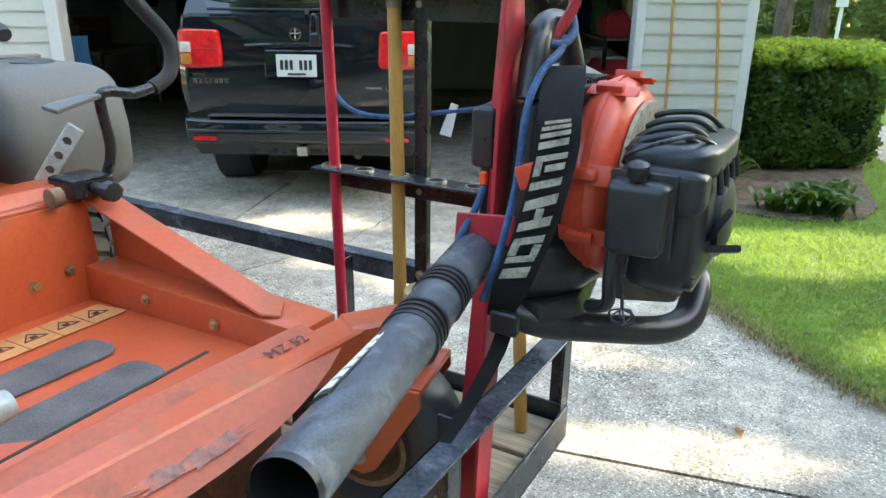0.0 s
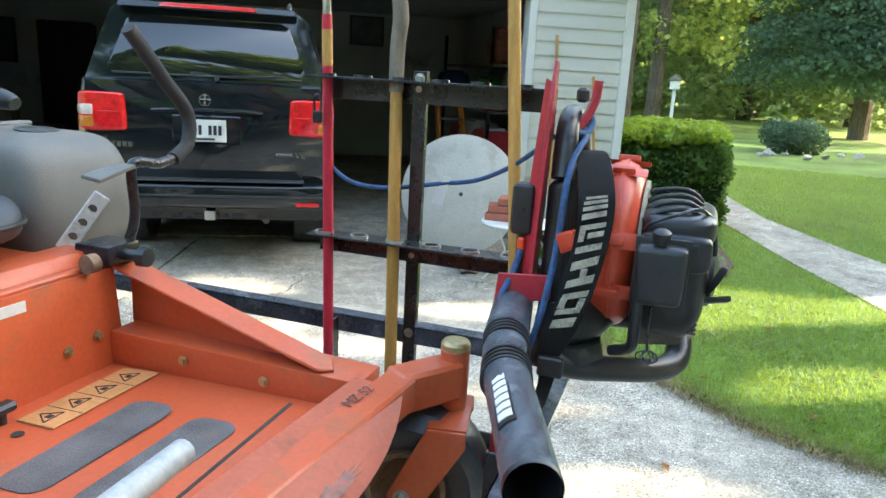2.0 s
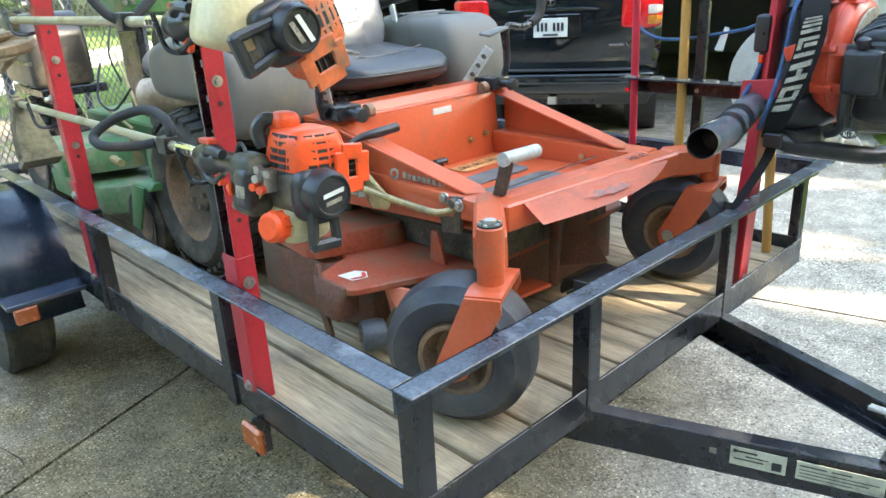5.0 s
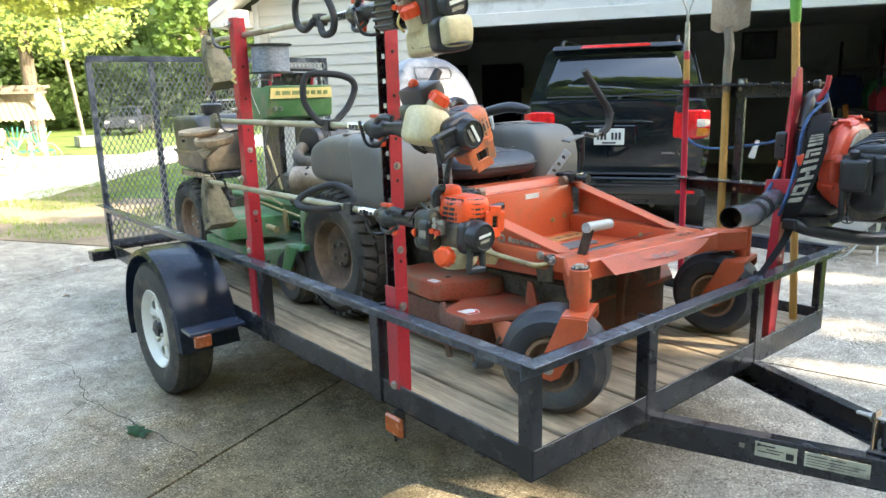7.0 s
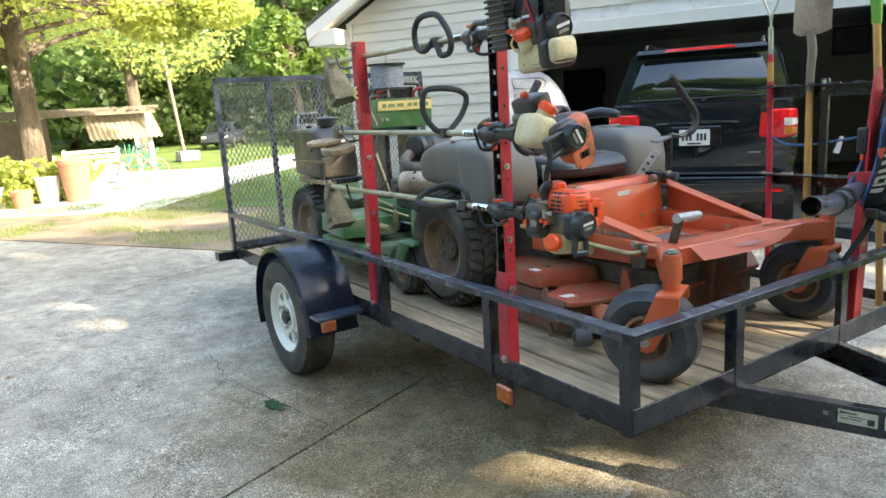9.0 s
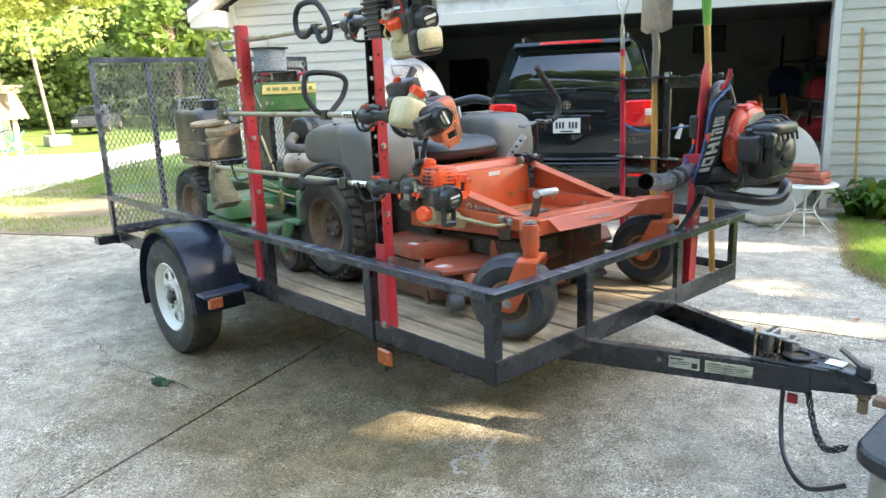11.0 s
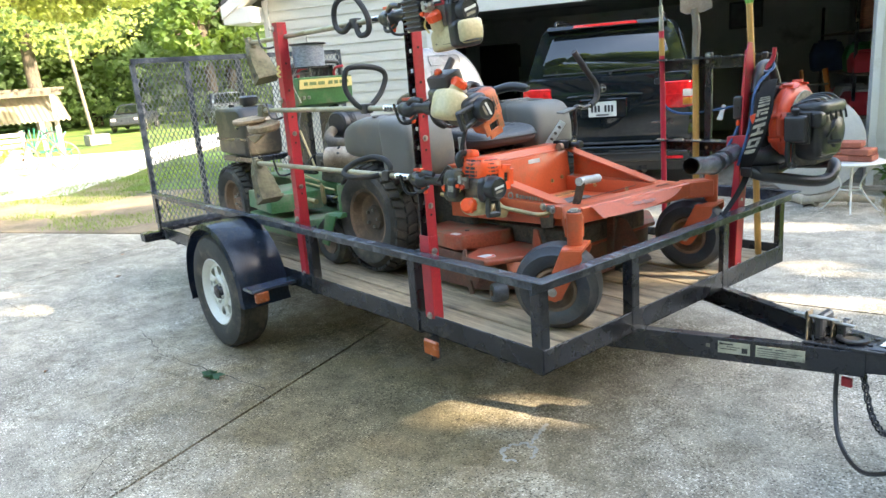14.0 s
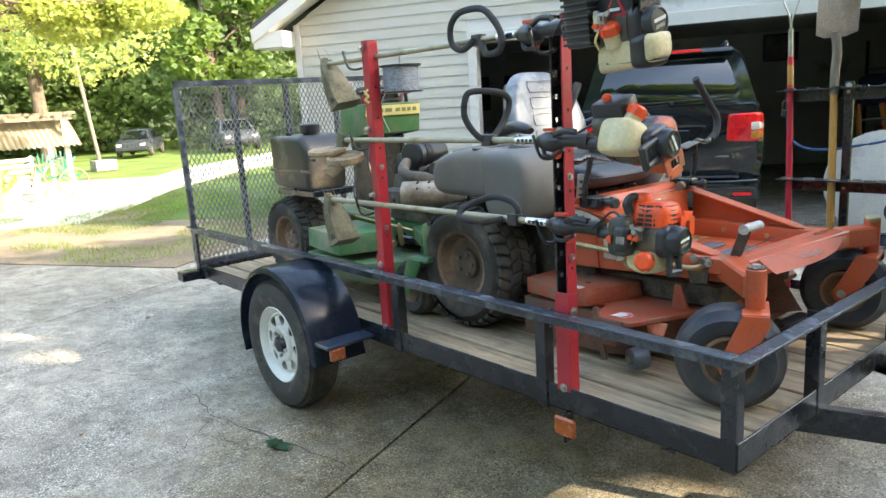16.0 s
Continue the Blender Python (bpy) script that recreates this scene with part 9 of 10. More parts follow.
part("ball_mount", merge(bar((1.0, 0.965, 0.345), (1.25, 0.975, 0.345), 0.05, 0.03), merge(spin([(0.0, 0.0), (0.0, 0.024), (0.03, 0.024), (0.03, 0.012), (0.045, 0.024), (0.065, 0.018), (0.07, 0.0)], (0.965, 0.965, 0.345), (0, 0, 1), 18), spin([(-0.05, 0.0), (-0.05, 0.02), (0.0, 0.02), (0.0, 0.0)], (0.965, 0.965, 0.335), (0, 0, 1), 6))), RUST_RIM, tow, "rusty ball mount")

# ---- things by the garage ----


def garage_thing(name, u, f, zz, label, category, group="", turn=0.0):
    return thing(name, label=label, category=category, group=group, m=HOUSE @ pose(u, f, zz, 0, 0, turn))


disc_m = pose(-1.56, 5.88, 0.005) @ pose(0, 0, 0, 0, 0, 16) @ pose(0, 0, 0, -13, 0, 0)
disc = thing("round_table_top", label="round whitish weathered table top leaning on edge", category="table top", m=disc_m)
WHITE_WOOD = surface("whitewashed_weathered_wood", (0.46, 0.44, 0.39), 0.75, var=0.12, scale=3, bump=0.25, dirt=(0.30, 0.27, 0.22), dirt_amount=0.25, dirt_scale=2.5)
part("top", spin([(-0.015, 0.0), (-0.015, 0.522), (-0.010, 0.53), (0.010, 0.53), (0.015, 0.522), (0.015, 0.0)], (0, 0, 0.53), (0, 1, 0), 56), WHITE_WOOD, disc)
part("centre_hole", spin([(0.0152, 0.0), (0.0152, 0.018), (0.0165, 0.018), (0.0165, 0.0)], (0, 0, 0.53), (0, -1, 0), 18), DARK_INK, disc)
table = thing("wire_side_table", (-0.92, 5.35, 0), "small round white wire table with bent legs", "table")
TP = Vector((-0.92, 5.35, 0))
part("table_top", spin([(0.45, 0.0), (0.45, 0.27), (0.462, 0.28), (0.475, 0.27), (0.472, 0.0)], TP, (0, 0, 1), 36), WHITE_TRIM, table, "round pale table top")
for k in range(4):
    a = 2 * math.pi * k / 4 + 0.4
    d = Vector((math.cos(a), math.sin(a), 0))
    part("leg", tube([TP + d * 0.20 + Vector((0, 0, 0.45)), TP + d * 0.10 + Vector((0, 0, 0.30)), TP + d * 0.09 + Vector((0, 0, 0.20)), TP + d * 0.22 + Vector((0, 0, 0.02)), TP + d * 0.25 + Vector((0, 0, 0.008))], 0.008, 8), WHITE_TRIM, table)
part("leg_ring", spin([(0.20, 0.088), (0.20, 0.10), (0.212, 0.10), (0.212, 0.088)], TP, (0, 0, 1), 24), WHITE_TRIM, table)
BRICK = surface("red_paver", (0.36, 0.11, 0.07), 0.85, var=0.2, scale=10, fine=60, bump=0.4, tint=0.12)
rnd = random.Random(4)
for k, (dx, dy, dz, turn) in enumerate(((-0.09, 0.0, 0.0, 6), (0.11, 0.02, 0.0, 4), (-0.08, 0.01, 0.06, 14), (0.10, 0.0, 0.06, -4), (0.0, 0.02, 0.12, 9))):
    b = box(-0.115, 0.115, -0.10, 0.10, 0, 0.055, 0.006)
    b.transform(pose(TP.x - 0.04 + dx, TP.y + dy, 0.4755 + dz, 0, 0, turn))
    single("red_paver", b, BRICK, (TP.x - 0.04 + dx, TP.y + dy, 0.4755 + dz), "red concrete paver stacked on the wire table", "paver", "stack of pavers")
LOG = surface("pale_bare_log", (0.42, 0.36, 0.28), 0.8, var=0.2, scale=6, bump=0.3)
single("bare_log", tube([(-1.75, 5.62, 0.045), (-1.45, 5.45, 0.05), (-1.22, 5.36, 0.045)], [0.045, 0.05, 0.04], 12), LOG, (-1.45, 5.45, 0), "pale bare log lying on the concrete", "log", "bare logs")
single("bare_log", tube([(-1.35, 5.30, 0.05), (-1.10, 5.45, 0.09), (-0.80, 5.62, 0.06)], [0.04, 0.045, 0.035], 12), LOG, (-1.1, 5.45, 0), "pale bare log lying under the wire table", "log", "bare logs")
for u, lean, top in ((5.24, -0.05, 1.95), (5.72, -0.14, 1.60)):
    p, q = at_house(u, -0.10, 0.12), at_house(u + lean, -0.035, top)
    single("garden_cane", tube([p, q], 0.014, 8), POLE_WOOD, tuple(p), "thin wooden garden cane leaning on the siding", "cane", "garden canes")
PIC_DARK = surface("dark_faded_picture", (0.10, 0.11, 0.12), 0.4, var=0.5, scale=4, bump=0.0)
for u, z0, w, h in ((4.02, 1.95, 0.60, 0.50), (-1.9, 1.35, 0.52, 0.70), (-0.6, 1.55, 0.35, 0.45)):
    pic = garage_thing("framed_picture", u, 6.58, z0, "dark framed picture hanging on the garage wall", "picture", "framed pictures")
    part("frame", merge(merge(box(-w / 2, w / 2, -0.03, 0.0, 0, 0.04, 0.004), box(-w / 2, w / 2, -0.03, 0.0, h - 0.04, h, 0.004)), merge(box(-w / 2, -w / 2 + 0.04, -0.03, 0.0, 0.04, h - 0.04, 0.003), box(w / 2 - 0.04, w / 2, -0.03, 0.0, 0.04, h - 0.04, 0.003))), BLACK_PLASTIC, pic)
    part("picture", box(-w / 2 + 0.04, w / 2 - 0.04, -0.014, -0.004, 0.04, h - 0.04, 0.0), PIC_DARK, pic)
inner = garage_thing("inner_door", -0.9, 6.59, 0.012, "dark closed door in the garage back wall", "door")
part("door_leaf", box(-0.42, 0.42, -0.04, 0.0, 0, 2.03, 0.004), surface("dark_door_paint", (0.045, 0.045, 0.05), 0.6, var=0.2, bump=0.1), inner)
part("door_knob", spin([(0, 0), (0, 0.03), (0.05, 0.028), (0.06, 0)], (0.34, -0.04, 1.0), (0, -1, 0), 14), GALV, inner)
# left side clutter
bench = garage_thing("work_bench", -1.55, 3.6, 0.012, "dark wooden work bench crowded with boxes", "bench")
part("bench_top", box(-0.6, 0.6, -0.9, 0.9, 0.80, 0.85, 0.004), GREY_WOOD, bench)
for x in (-0.55, 0.55):
    for y in (-0.85, 0.85):
        part("leg", box(x - 0.04, x + 0.04, y - 0.04, y + 0.04, 0, 0.80, 0.003), GREY_WOOD, bench)
CARD = surface("brown_cardboard", (0.22, 0.15, 0.09), 0.85, var=0.15, bump=0.15)
BIN = surface("dark_storage_plastic", (0.035, 0.04, 0.05), 0.5, var=0.2, bump=0.1)
for u, f, z0, sx, sy, sz, mat_, lab in ((-1.6, 3.0, 0.862, 0.4, 0.35, 0.28, CARD, "brown cardboard box on the work bench"), (-1.5, 3.6, 0.862, 0.45, 0.4, 0.2, BIN, "dark plastic storage bin on the work bench"), (-1.7, 4.2, 0.862, 0.35, 0.4, 0.35, CARD, "brown cardboard box on the work bench"),
                                        (-0.9, 5.2, 0.012, 0.6, 0.5, 0.45, BIN, "dark plastic storage bin on the garage floor"), (0.0, 5.6, 0.012, 0.55, 0.5, 0.6, CARD, "brown cardboard box on the garage floor"), (0.2, 4.6, 0.012, 0.5, 0.4, 0.35, BIN, "dark plastic storage bin on the garage floor")):
    bx = garage_thing("storage_box", u, f, z0, lab, "box", "storage boxes", rnd.uniform(-8, 8))
    part("carton", hull([(s * sx / 2 * k, q * sy / 2 * k, h) for s in (-1, 1) for q in (-1, 1) for h, k in ((0, 0.92), (sz, 1.0))], 0.006), mat_, bx)
    part("lid", box(-sx / 2 - 0.008, sx / 2 + 0.008, -sy / 2 - 0.008, sy / 2 + 0.008, sz, sz + 0.025, 0.004), mat_, bx)
chair = garage_thing("folding_chair", -0.95, 0.9, 0.012, "black folding chair inside the garage door", "chair", "", 35)
part("seat", box(-0.22, 0.22, -0.20, 0.20, 0.43, 0.46, 0.01), BLACK_PLASTIC, chair)
part("backrest", box(-0.22, 0.22, 0.18, 0.21, 0.60, 0.88, 0.01), BLACK_PLASTIC, chair)
for x in (-0.22, 0.22):
    part("leg", tube([(x, -0.25, 0.0), (x, 0.0, 0.43), (x, 0.2, 0.88)], 0.011, 8), GALV, chair)
    part("leg", tube([(x, 0.25, 0.0), (x, -0.18, 0.44)], 0.011, 8), GALV, chair)
sled = garage_thing("blue_sled", -0.22, 0.40, 0.012, "blue plastic sled standing against the door jamb", "sled", "", 12)
bm = bmesh.new()
rows = [[bm.verts.new((0.26 * s * (0.7 + 0.3 * math.sin(math.pi * min(1, 0.15 + t))), 0.06 * s * s + 0.10 * t * t, 1.15 * t)) for s in (-1, -0.6, 0, 0.6, 1)] for t in (0, 0.15, 0.3, 0.5, 0.7, 0.85, 1.0)]
for a, b in zip(rows, rows[1:]):
    for k in range(4):
        bm.faces.new((a[k], a[k + 1], b[k + 1], b[k]))
bmesh.ops.solidify(bm, geom=bm.faces[:], thickness=0.006)
part("sled_shell", bm, surface("blue_plastic", (0.03, 0.22, 0.42), 0.4, var=0.12, bump=0.05), sled)
bag = garage_thing("yellow_feed_bag", 0.12, 0.35, 0.012, "yellow and red printed bag on the garage floor", "bag", "", 20)
part("sack", hull([(-0.16, -0.07, 0), (0.16, -0.07, 0), (-0.17, 0.08, 0), (0.17, 0.08, 0), (-0.17, -0.09, 0.2), (0.17, -0.08, 0.22), (-0.16, 0.08, 0.2), (0.16, 0.08, 0.2), (-0.14, -0.02, 0.36), (0.13, -0.02, 0.38), (-0.14, 0.03, 0.36), (0.13, 0.03, 0.38)], 0.03, None, 3), surface("yellow_bag_print", (0.62, 0.45, 0.05), 0.5, var=0.2, scale=6, bump=0.2), bag)
part("red_band", hull([(-0.172, -0.094, 0.05), (0.172, -0.09, 0.06), (-0.172, -0.096, 0.14), (0.172, -0.088, 0.15), (-0.165, -0.06, 0.05), (0.165, -0.06, 0.05), (-0.165, -0.06, 0.14), (0.165, -0.06, 0.14)], 0.004), surface("red_bag_print", (0.45, 0.04, 0.03), 0.5, var=0.2, bump=0.1), bag)
# right side shelves and stored things
shelf = garage_thing("storage_shelf", 5.45, 3.2, 0.012, "dark metal shelving crowded with stored things", "shelf")
for zz in (0.05, 0.55, 1.10, 1.65):
    part("board", box(-0.40, 0.40, -1.4, 1.4, zz, zz + 0.03, 0.003), GREY_WOOD, shelf)
for x in (-0.38, 0.38):
    for y in (-1.38, 1.38):
        part("upright", box(x - 0.02, x + 0.02, y - 0.02, y + 0.02, 0, 2.1, 0.002), BLACK_STEEL, shelf)
RED_BOX = surface("red_plastic", (0.48, 0.03, 0.04), 0.4, var=0.12, bump=0.05)
GREEN_BOX = surface("dull_green_fabric", (0.03, 0.20, 0.06), 0.7, var=0.3, bump=0.3)
WHITE_BOX = surface("white_plastic", (0.55, 0.55, 0.52), 0.5, var=0.08, bump=0.05)
STRIPE_A = surface("faded_striped_fabric", (0.40, 0.16, 0.10), 0.85, var=0.5, scale=14, bump=0.4, stretch=(0.3, 0.3, 3))
TAN_SACK = surface("tan_fabric", (0.42, 0.33, 0.22), 0.85, var=0.2, bump=0.4)
BLUE_CLOTH = surface("dark_blue_fabric", (0.03, 0.06, 0.16), 0.8, var=0.3, bump=0.3)
for name, u, f, z0, sx, sy, sz, mat_, lab, cat in (("fuel_can", 5.18, 1.95, 1.152, 0.30, 0.36, 0.26, RED_BOX, "red plastic fuel can on the shelf", "fuel can"), ("cooler", 5.22, 2.1, 0.602, 0.45, 0.6, 0.30, RED_BOX, "red cooler with a white lid on the shelf", "cooler"), ("storage_tub", 5.25, 2.9, 0.602, 0.45, 0.55, 0.34, WHITE_BOX, "white plastic tub on the shelf", "tub"),
                                                   ("green_bag", 5.25, 2.5, 1.152, 0.40, 0.5, 0.36, GREEN_BOX, "dull green bag on the shelf", "bag"), ("striped_cushion", 5.30, 2.1, 1.702, 0.35, 0.5, 0.40, STRIPE_A, "faded striped cushion on the top shelf", "cushion"), ("tan_sack", 5.42, 1.95, 1.362, 0.30, 0.30, 0.25, TAN_SACK, "tan sack stuffed on the shelf", "sack"),
                                                   ("blue_bag", 5.0, 3.6, 1.152, 0.45, 0.6, 0.42, BLUE_CLOTH, "dark blue bag on the shelf", "bag"), ("red_crate", 5.25, 3.7, 0.602, 0.42, 0.5, 0.25, RED_BOX, "red plastic crate on the shelf", "crate")):
    g = garage_thing(name, u, f, z0, lab, cat, "", rnd.uniform(-6, 6))
    part("body", hull([(s * sx / 2 * k, q * sy / 2 * k, h) for s in (-1, 1) for q in (-1, 1) for h, k in ((0, 0.9), (sz * 0.6, 1.0), (sz, 0.75))], 0.025, None, 3), mat_, g)
    part("lid" if "bag" not in name else "handle", hull([(s * sx / 4, q * sy / 3.4, h) for s in (-1, 1) for q in (-1, 1) for h in (sz, sz + 0.03)], 0.01), WHITE_BOX if name in ("cooler",) else mat_, g)
ladder = garage_thing("step_ladder", 4.72, 1.6, 0.012, "orange fibreglass step ladder leaning by the shelves", "ladder", "", 25)
ORANGE_LADDER = surface("orange_fibreglass", (0.55, 0.17, 0.03), 0.5, var=0.15, bump=0.1)
for x in (-0.22, 0.22):
    part("stile", bar((x, 0, 0), (x * 0.75, 0.30, 1.22), 0.03, 0.07), ORANGE_LADDER, ladder)
for k in range(4):
    t = 0.18 + 0.22 * k
    part("rung", bar((-0.21 + 0.05 * t, 0.30 * t, 1.22 * t), (0.21 - 0.05 * t, 0.30 * t, 1.22 * t), 0.08, 0.02), GALV, ladder)
# small things on the ground
leafling = bmesh.new()
lc = Vector((-2.02, -0.535, 0.006))
pts = []
for k in range(22):
    a = 2 * math.pi * k / 22
    r = (0.075 if k % 2 else 0.045) * (1.25 if abs(math.sin(a)) < 0.4 else 0.8)
    pts.append(lc + Vector((r * math.cos(a + 0.3), r * math.sin(a + 0.3), 0.010 * (1 + math.sin(3 * a)))))
c = leafling.verts.new(lc + Vector((0, 0, 0.012)))
vs = [leafling.verts.new(p) for p in pts]
for k in range(22):
    leafling.faces.new((c, vs[k], vs[(k + 1) % 22]))
bmesh.ops.solidify(leafling, geom=leafling.faces[:], thickness=0.002)
single("fallen_oak_leaf", leafling, surface("fallen_green_leaf", (0.035, 0.11, 0.045), 0.55, var=0.25, scale=30, bump=0.2), tuple(lc), "green lobed leaf fallen on the concrete", "leaf")
DRY_LEAF = surface("dry_brown_leaf", (0.30, 0.15, 0.06), 0.7, var=0.3, scale=40, bump=0.2)
spots = [(-0.62, -0.92), (-4.9, -0.2), (-3.6, -1.7), (0.35, 2.9), (1.1, 0.4), (-2.9, -1.2), (1.0, 3.6), (0.5, 3.85), (1.4, 4.3), (0.9, 4.9), (-1.9, 3.6), (-5.8, 0.1), (0.75, -0.9)]
for k, (x, y) in enumerate(spots):
    bm = bmesh.new()
    a = rnd.uniform(0, 6.28)
    L = rnd.uniform(0.025, 0.05)
    zz = 0.006 if y < 3.2 else 0.05
    d, s = Vector((math.cos(a), math.sin(a), 0)), Vector((-math.sin(a), math.cos(a), 0))
    o = Vector((x, y, zz))
    mid = [bm.verts.new(o + d * L * t + Vector((0, 0, 0.004))) for t in (-1, 0, 1)]
    l, r = bm.verts.new(o + s * L * 0.5 + Vector((0, 0, 0.014))), bm.verts.new(o - s * L * 0.45 + Vector((0, 0, 0.012)))
    for tri in ((mid[0], mid[1], l), (mid[1], mid[2], l), (mid[1], mid[0], r), (mid[2], mid[1], r)):
        bm.faces.new(tri)
    bmesh.ops.solidify(bm, geom=bm.faces[:], thickness=0.001)
    single("dry_leaf", bm, DRY_LEAF, (x, y, zz), "small curled brown leaf on the ground", "leaf", "dry leaves")


# ---- plants ----
def leaf_cloud(name, blobs, count, size, material, rnd, up=0.3, gaps=()):
    """Many small folded leaves filling the shells of the given blobs (centre, radii), but for the gaps (a point and a radius) that let the sun through."""
    verts, faces = [], []
    weights = [r[0] * r[1] + r[1] * r[2] + r[0] * r[2] for _, r in blobs]
    total = sum(weights)
    for (c, r), w in zip(blobs, weights):
        for _ in range(int(count * w / total)):
            d = Vector((rnd.gauss(0, 1), rnd.gauss(0, 1), rnd.gauss(0, 1))).normalized()
            k = rnd.uniform(0.45, 1.0) ** 0.5
            p = Vector(c) + Vector((d.x * r[0], d.y * r[1], d.z * r[2])) * k
            s = size * rnd.uniform(0.6, 1.35)
            if any((p - g - SUN_WAY * (p - g).dot(SUN_WAY)).length < r_ + 0.3 * s for g, r_ in gaps):
                continue
            a = Vector((rnd.gauss(0, 1), rnd.gauss(0, 1), rnd.gauss(0, 0.6))).normalized()
            n = (Vector((rnd.gauss(0, 0.7), rnd.gauss(0, 0.7), up + rnd.gauss(0, 0.7))) + 0.4 * d).normalized()
            b = n.cross(a)
            if b.length < 1e-3:
                continue
            b = b.normalized() * 0.42 * s
            a = a * s
            i = len(verts)
            verts += [p - a * 0.5, p + b, p + a * 0.55 - n * 0.12 * s, p - b]
            faces += [(i, i + 1, i + 2), (i, i + 2, i + 3)]
    me = bpy.data.meshes.new(name)
    me.from_pydata([tuple(v) for v in verts], [], faces)
    me.materials.append(material)
    return me


def limb(p, q, r0, r1, bm, rnd, bend=0.12):
    p, q = Vector(p), Vector(q)
    mid1 = p.lerp(q, 0.35) + Vector((rnd.gauss(0, 1), rnd.gauss(0, 1), rnd.gauss(0, 0.4))) * bend * (q - p).length
    mid2 = p.lerp(q, 0.7) + Vector((rnd.gauss(0, 1), rnd.gauss(0, 1), rnd.gauss(0, 0.4))) * bend * (q - p).length
    return tube([p, mid1, mid2, q], [r0, r0 * 0.75, (r0 + r1) * 0.45, r1], 8, bm, 4)


def make_tree(name, base, height, trunk_r, crown_r, crown_z0, leaves, size, leaf, seed, label, group="", blobs_n=16, category="tree", gaps=()):
    rnd = random.Random(seed)
    t = thing(name, label=label, category=category, group=group, m=Matrix.Translation(base))
    bm = tube([(0, 0, -0.1), (rnd.uniform(-0.1, 0.1), rnd.uniform(-0.1, 0.1), height * 0.3), (rnd.uniform(-0.3, 0.3), rnd.uniform(-0.3, 0.3), height * 0.62), (rnd.uniform(-0.3, 0.3), rnd.uniform(-0.3, 0.3), height * 0.92)], [trunk_r * 1.25, trunk_r, trunk_r * 0.7, trunk_r * 0.15], 12)
    blobs = []
    for k in range(blobs_n):
        a, zz = rnd.uniform(0, 6.28), rnd.uniform(crown_z0, height)
        f = math.sin(math.pi * min(1, max(0.12, (zz - crown_z0 * 0.7) / (height - crown_z0 * 0.6)))) ** 0.6
        rr = crown_r * f * rnd.uniform(0.35, 0.9)
        c = Vector((rr * math.cos(a), rr * math.sin(a), zz))
        s = crown_r * rnd.uniform(0.28, 0.5)
        blobs.append((c, (s, s * rnd.uniform(0.8, 1.2), s * rnd.uniform(0.5, 0.8))))
        root = Vector((0, 0, max(0.3 * height, zz - rnd.uniform(0.15, 0.3) * height)))
        if not any((q - SUN_WAY * q.dot(SUN_WAY)).length < r + 0.25 for g, r in gaps for t_ in range(9) for q in (root.lerp(c, t_ / 8) + Vector(base) - Vector(g),)):
            limb(root, c, trunk_r * 0.35, 0.015, bm, rnd)
    part("trunk", bm, BARK, t)
    crown = new("crown", leaf_cloud("crown", blobs, leaves, size, leaf, rnd, gaps=[(Vector(g) - Vector(base), r) for g, r in gaps]))
    crown.parent = t
    return t


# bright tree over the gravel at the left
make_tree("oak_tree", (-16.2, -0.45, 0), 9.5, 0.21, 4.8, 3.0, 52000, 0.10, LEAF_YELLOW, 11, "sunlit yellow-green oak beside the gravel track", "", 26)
over = random.Random(21)
limb_tree = thing("overhanging_branch", label="leafy sunlit branch reaching over the gravel", category="tree branch", m=Matrix.Translation((-13.0, 1.6, 0)))
bm = bmesh.new()
lb = []
for k in range(26):
    t = k / 25
    c = Vector((-1.6 + 3.0 * over.random(), -5.0 + 6.2 * t, 3.55 + 2.4 * over.random() + 0.5 * (1 - t)))
    if t > 0.75:
        c.z = 3.1 + 0.75 * over.random() - 0.3 * (t - 0.75)
        c.x = -0.6 + 1.2 * over.random()
    s = over.uniform(0.45, 0.85) * (1.15 - 0.45 * t)
    lb.append((c, (s, s * 1.3, s * 0.55)))
    limb((-0.3, -5.4 + 4.0 * t * 0.9, 4.6 - 0.8 * t), c, 0.03, 0.008, bm, over)
limb((-4.4, -3.2, 4.2), (-0.4, -4.6, 4.9), 0.11, 0.06, bm, over)
limb((-0.4, -4.6, 4.9), (-0.2, -1.4, 4.3), 0.06, 0.03, bm, over)
limb((-0.2, -1.4, 4.3), (0.0, 1.1, 3.45), 0.03, 0.01, bm, over)
part("branch", bm, BARK, limb_tree, kind="stuff")
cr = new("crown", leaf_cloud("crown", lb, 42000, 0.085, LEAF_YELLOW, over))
cr.parent = limb_tree

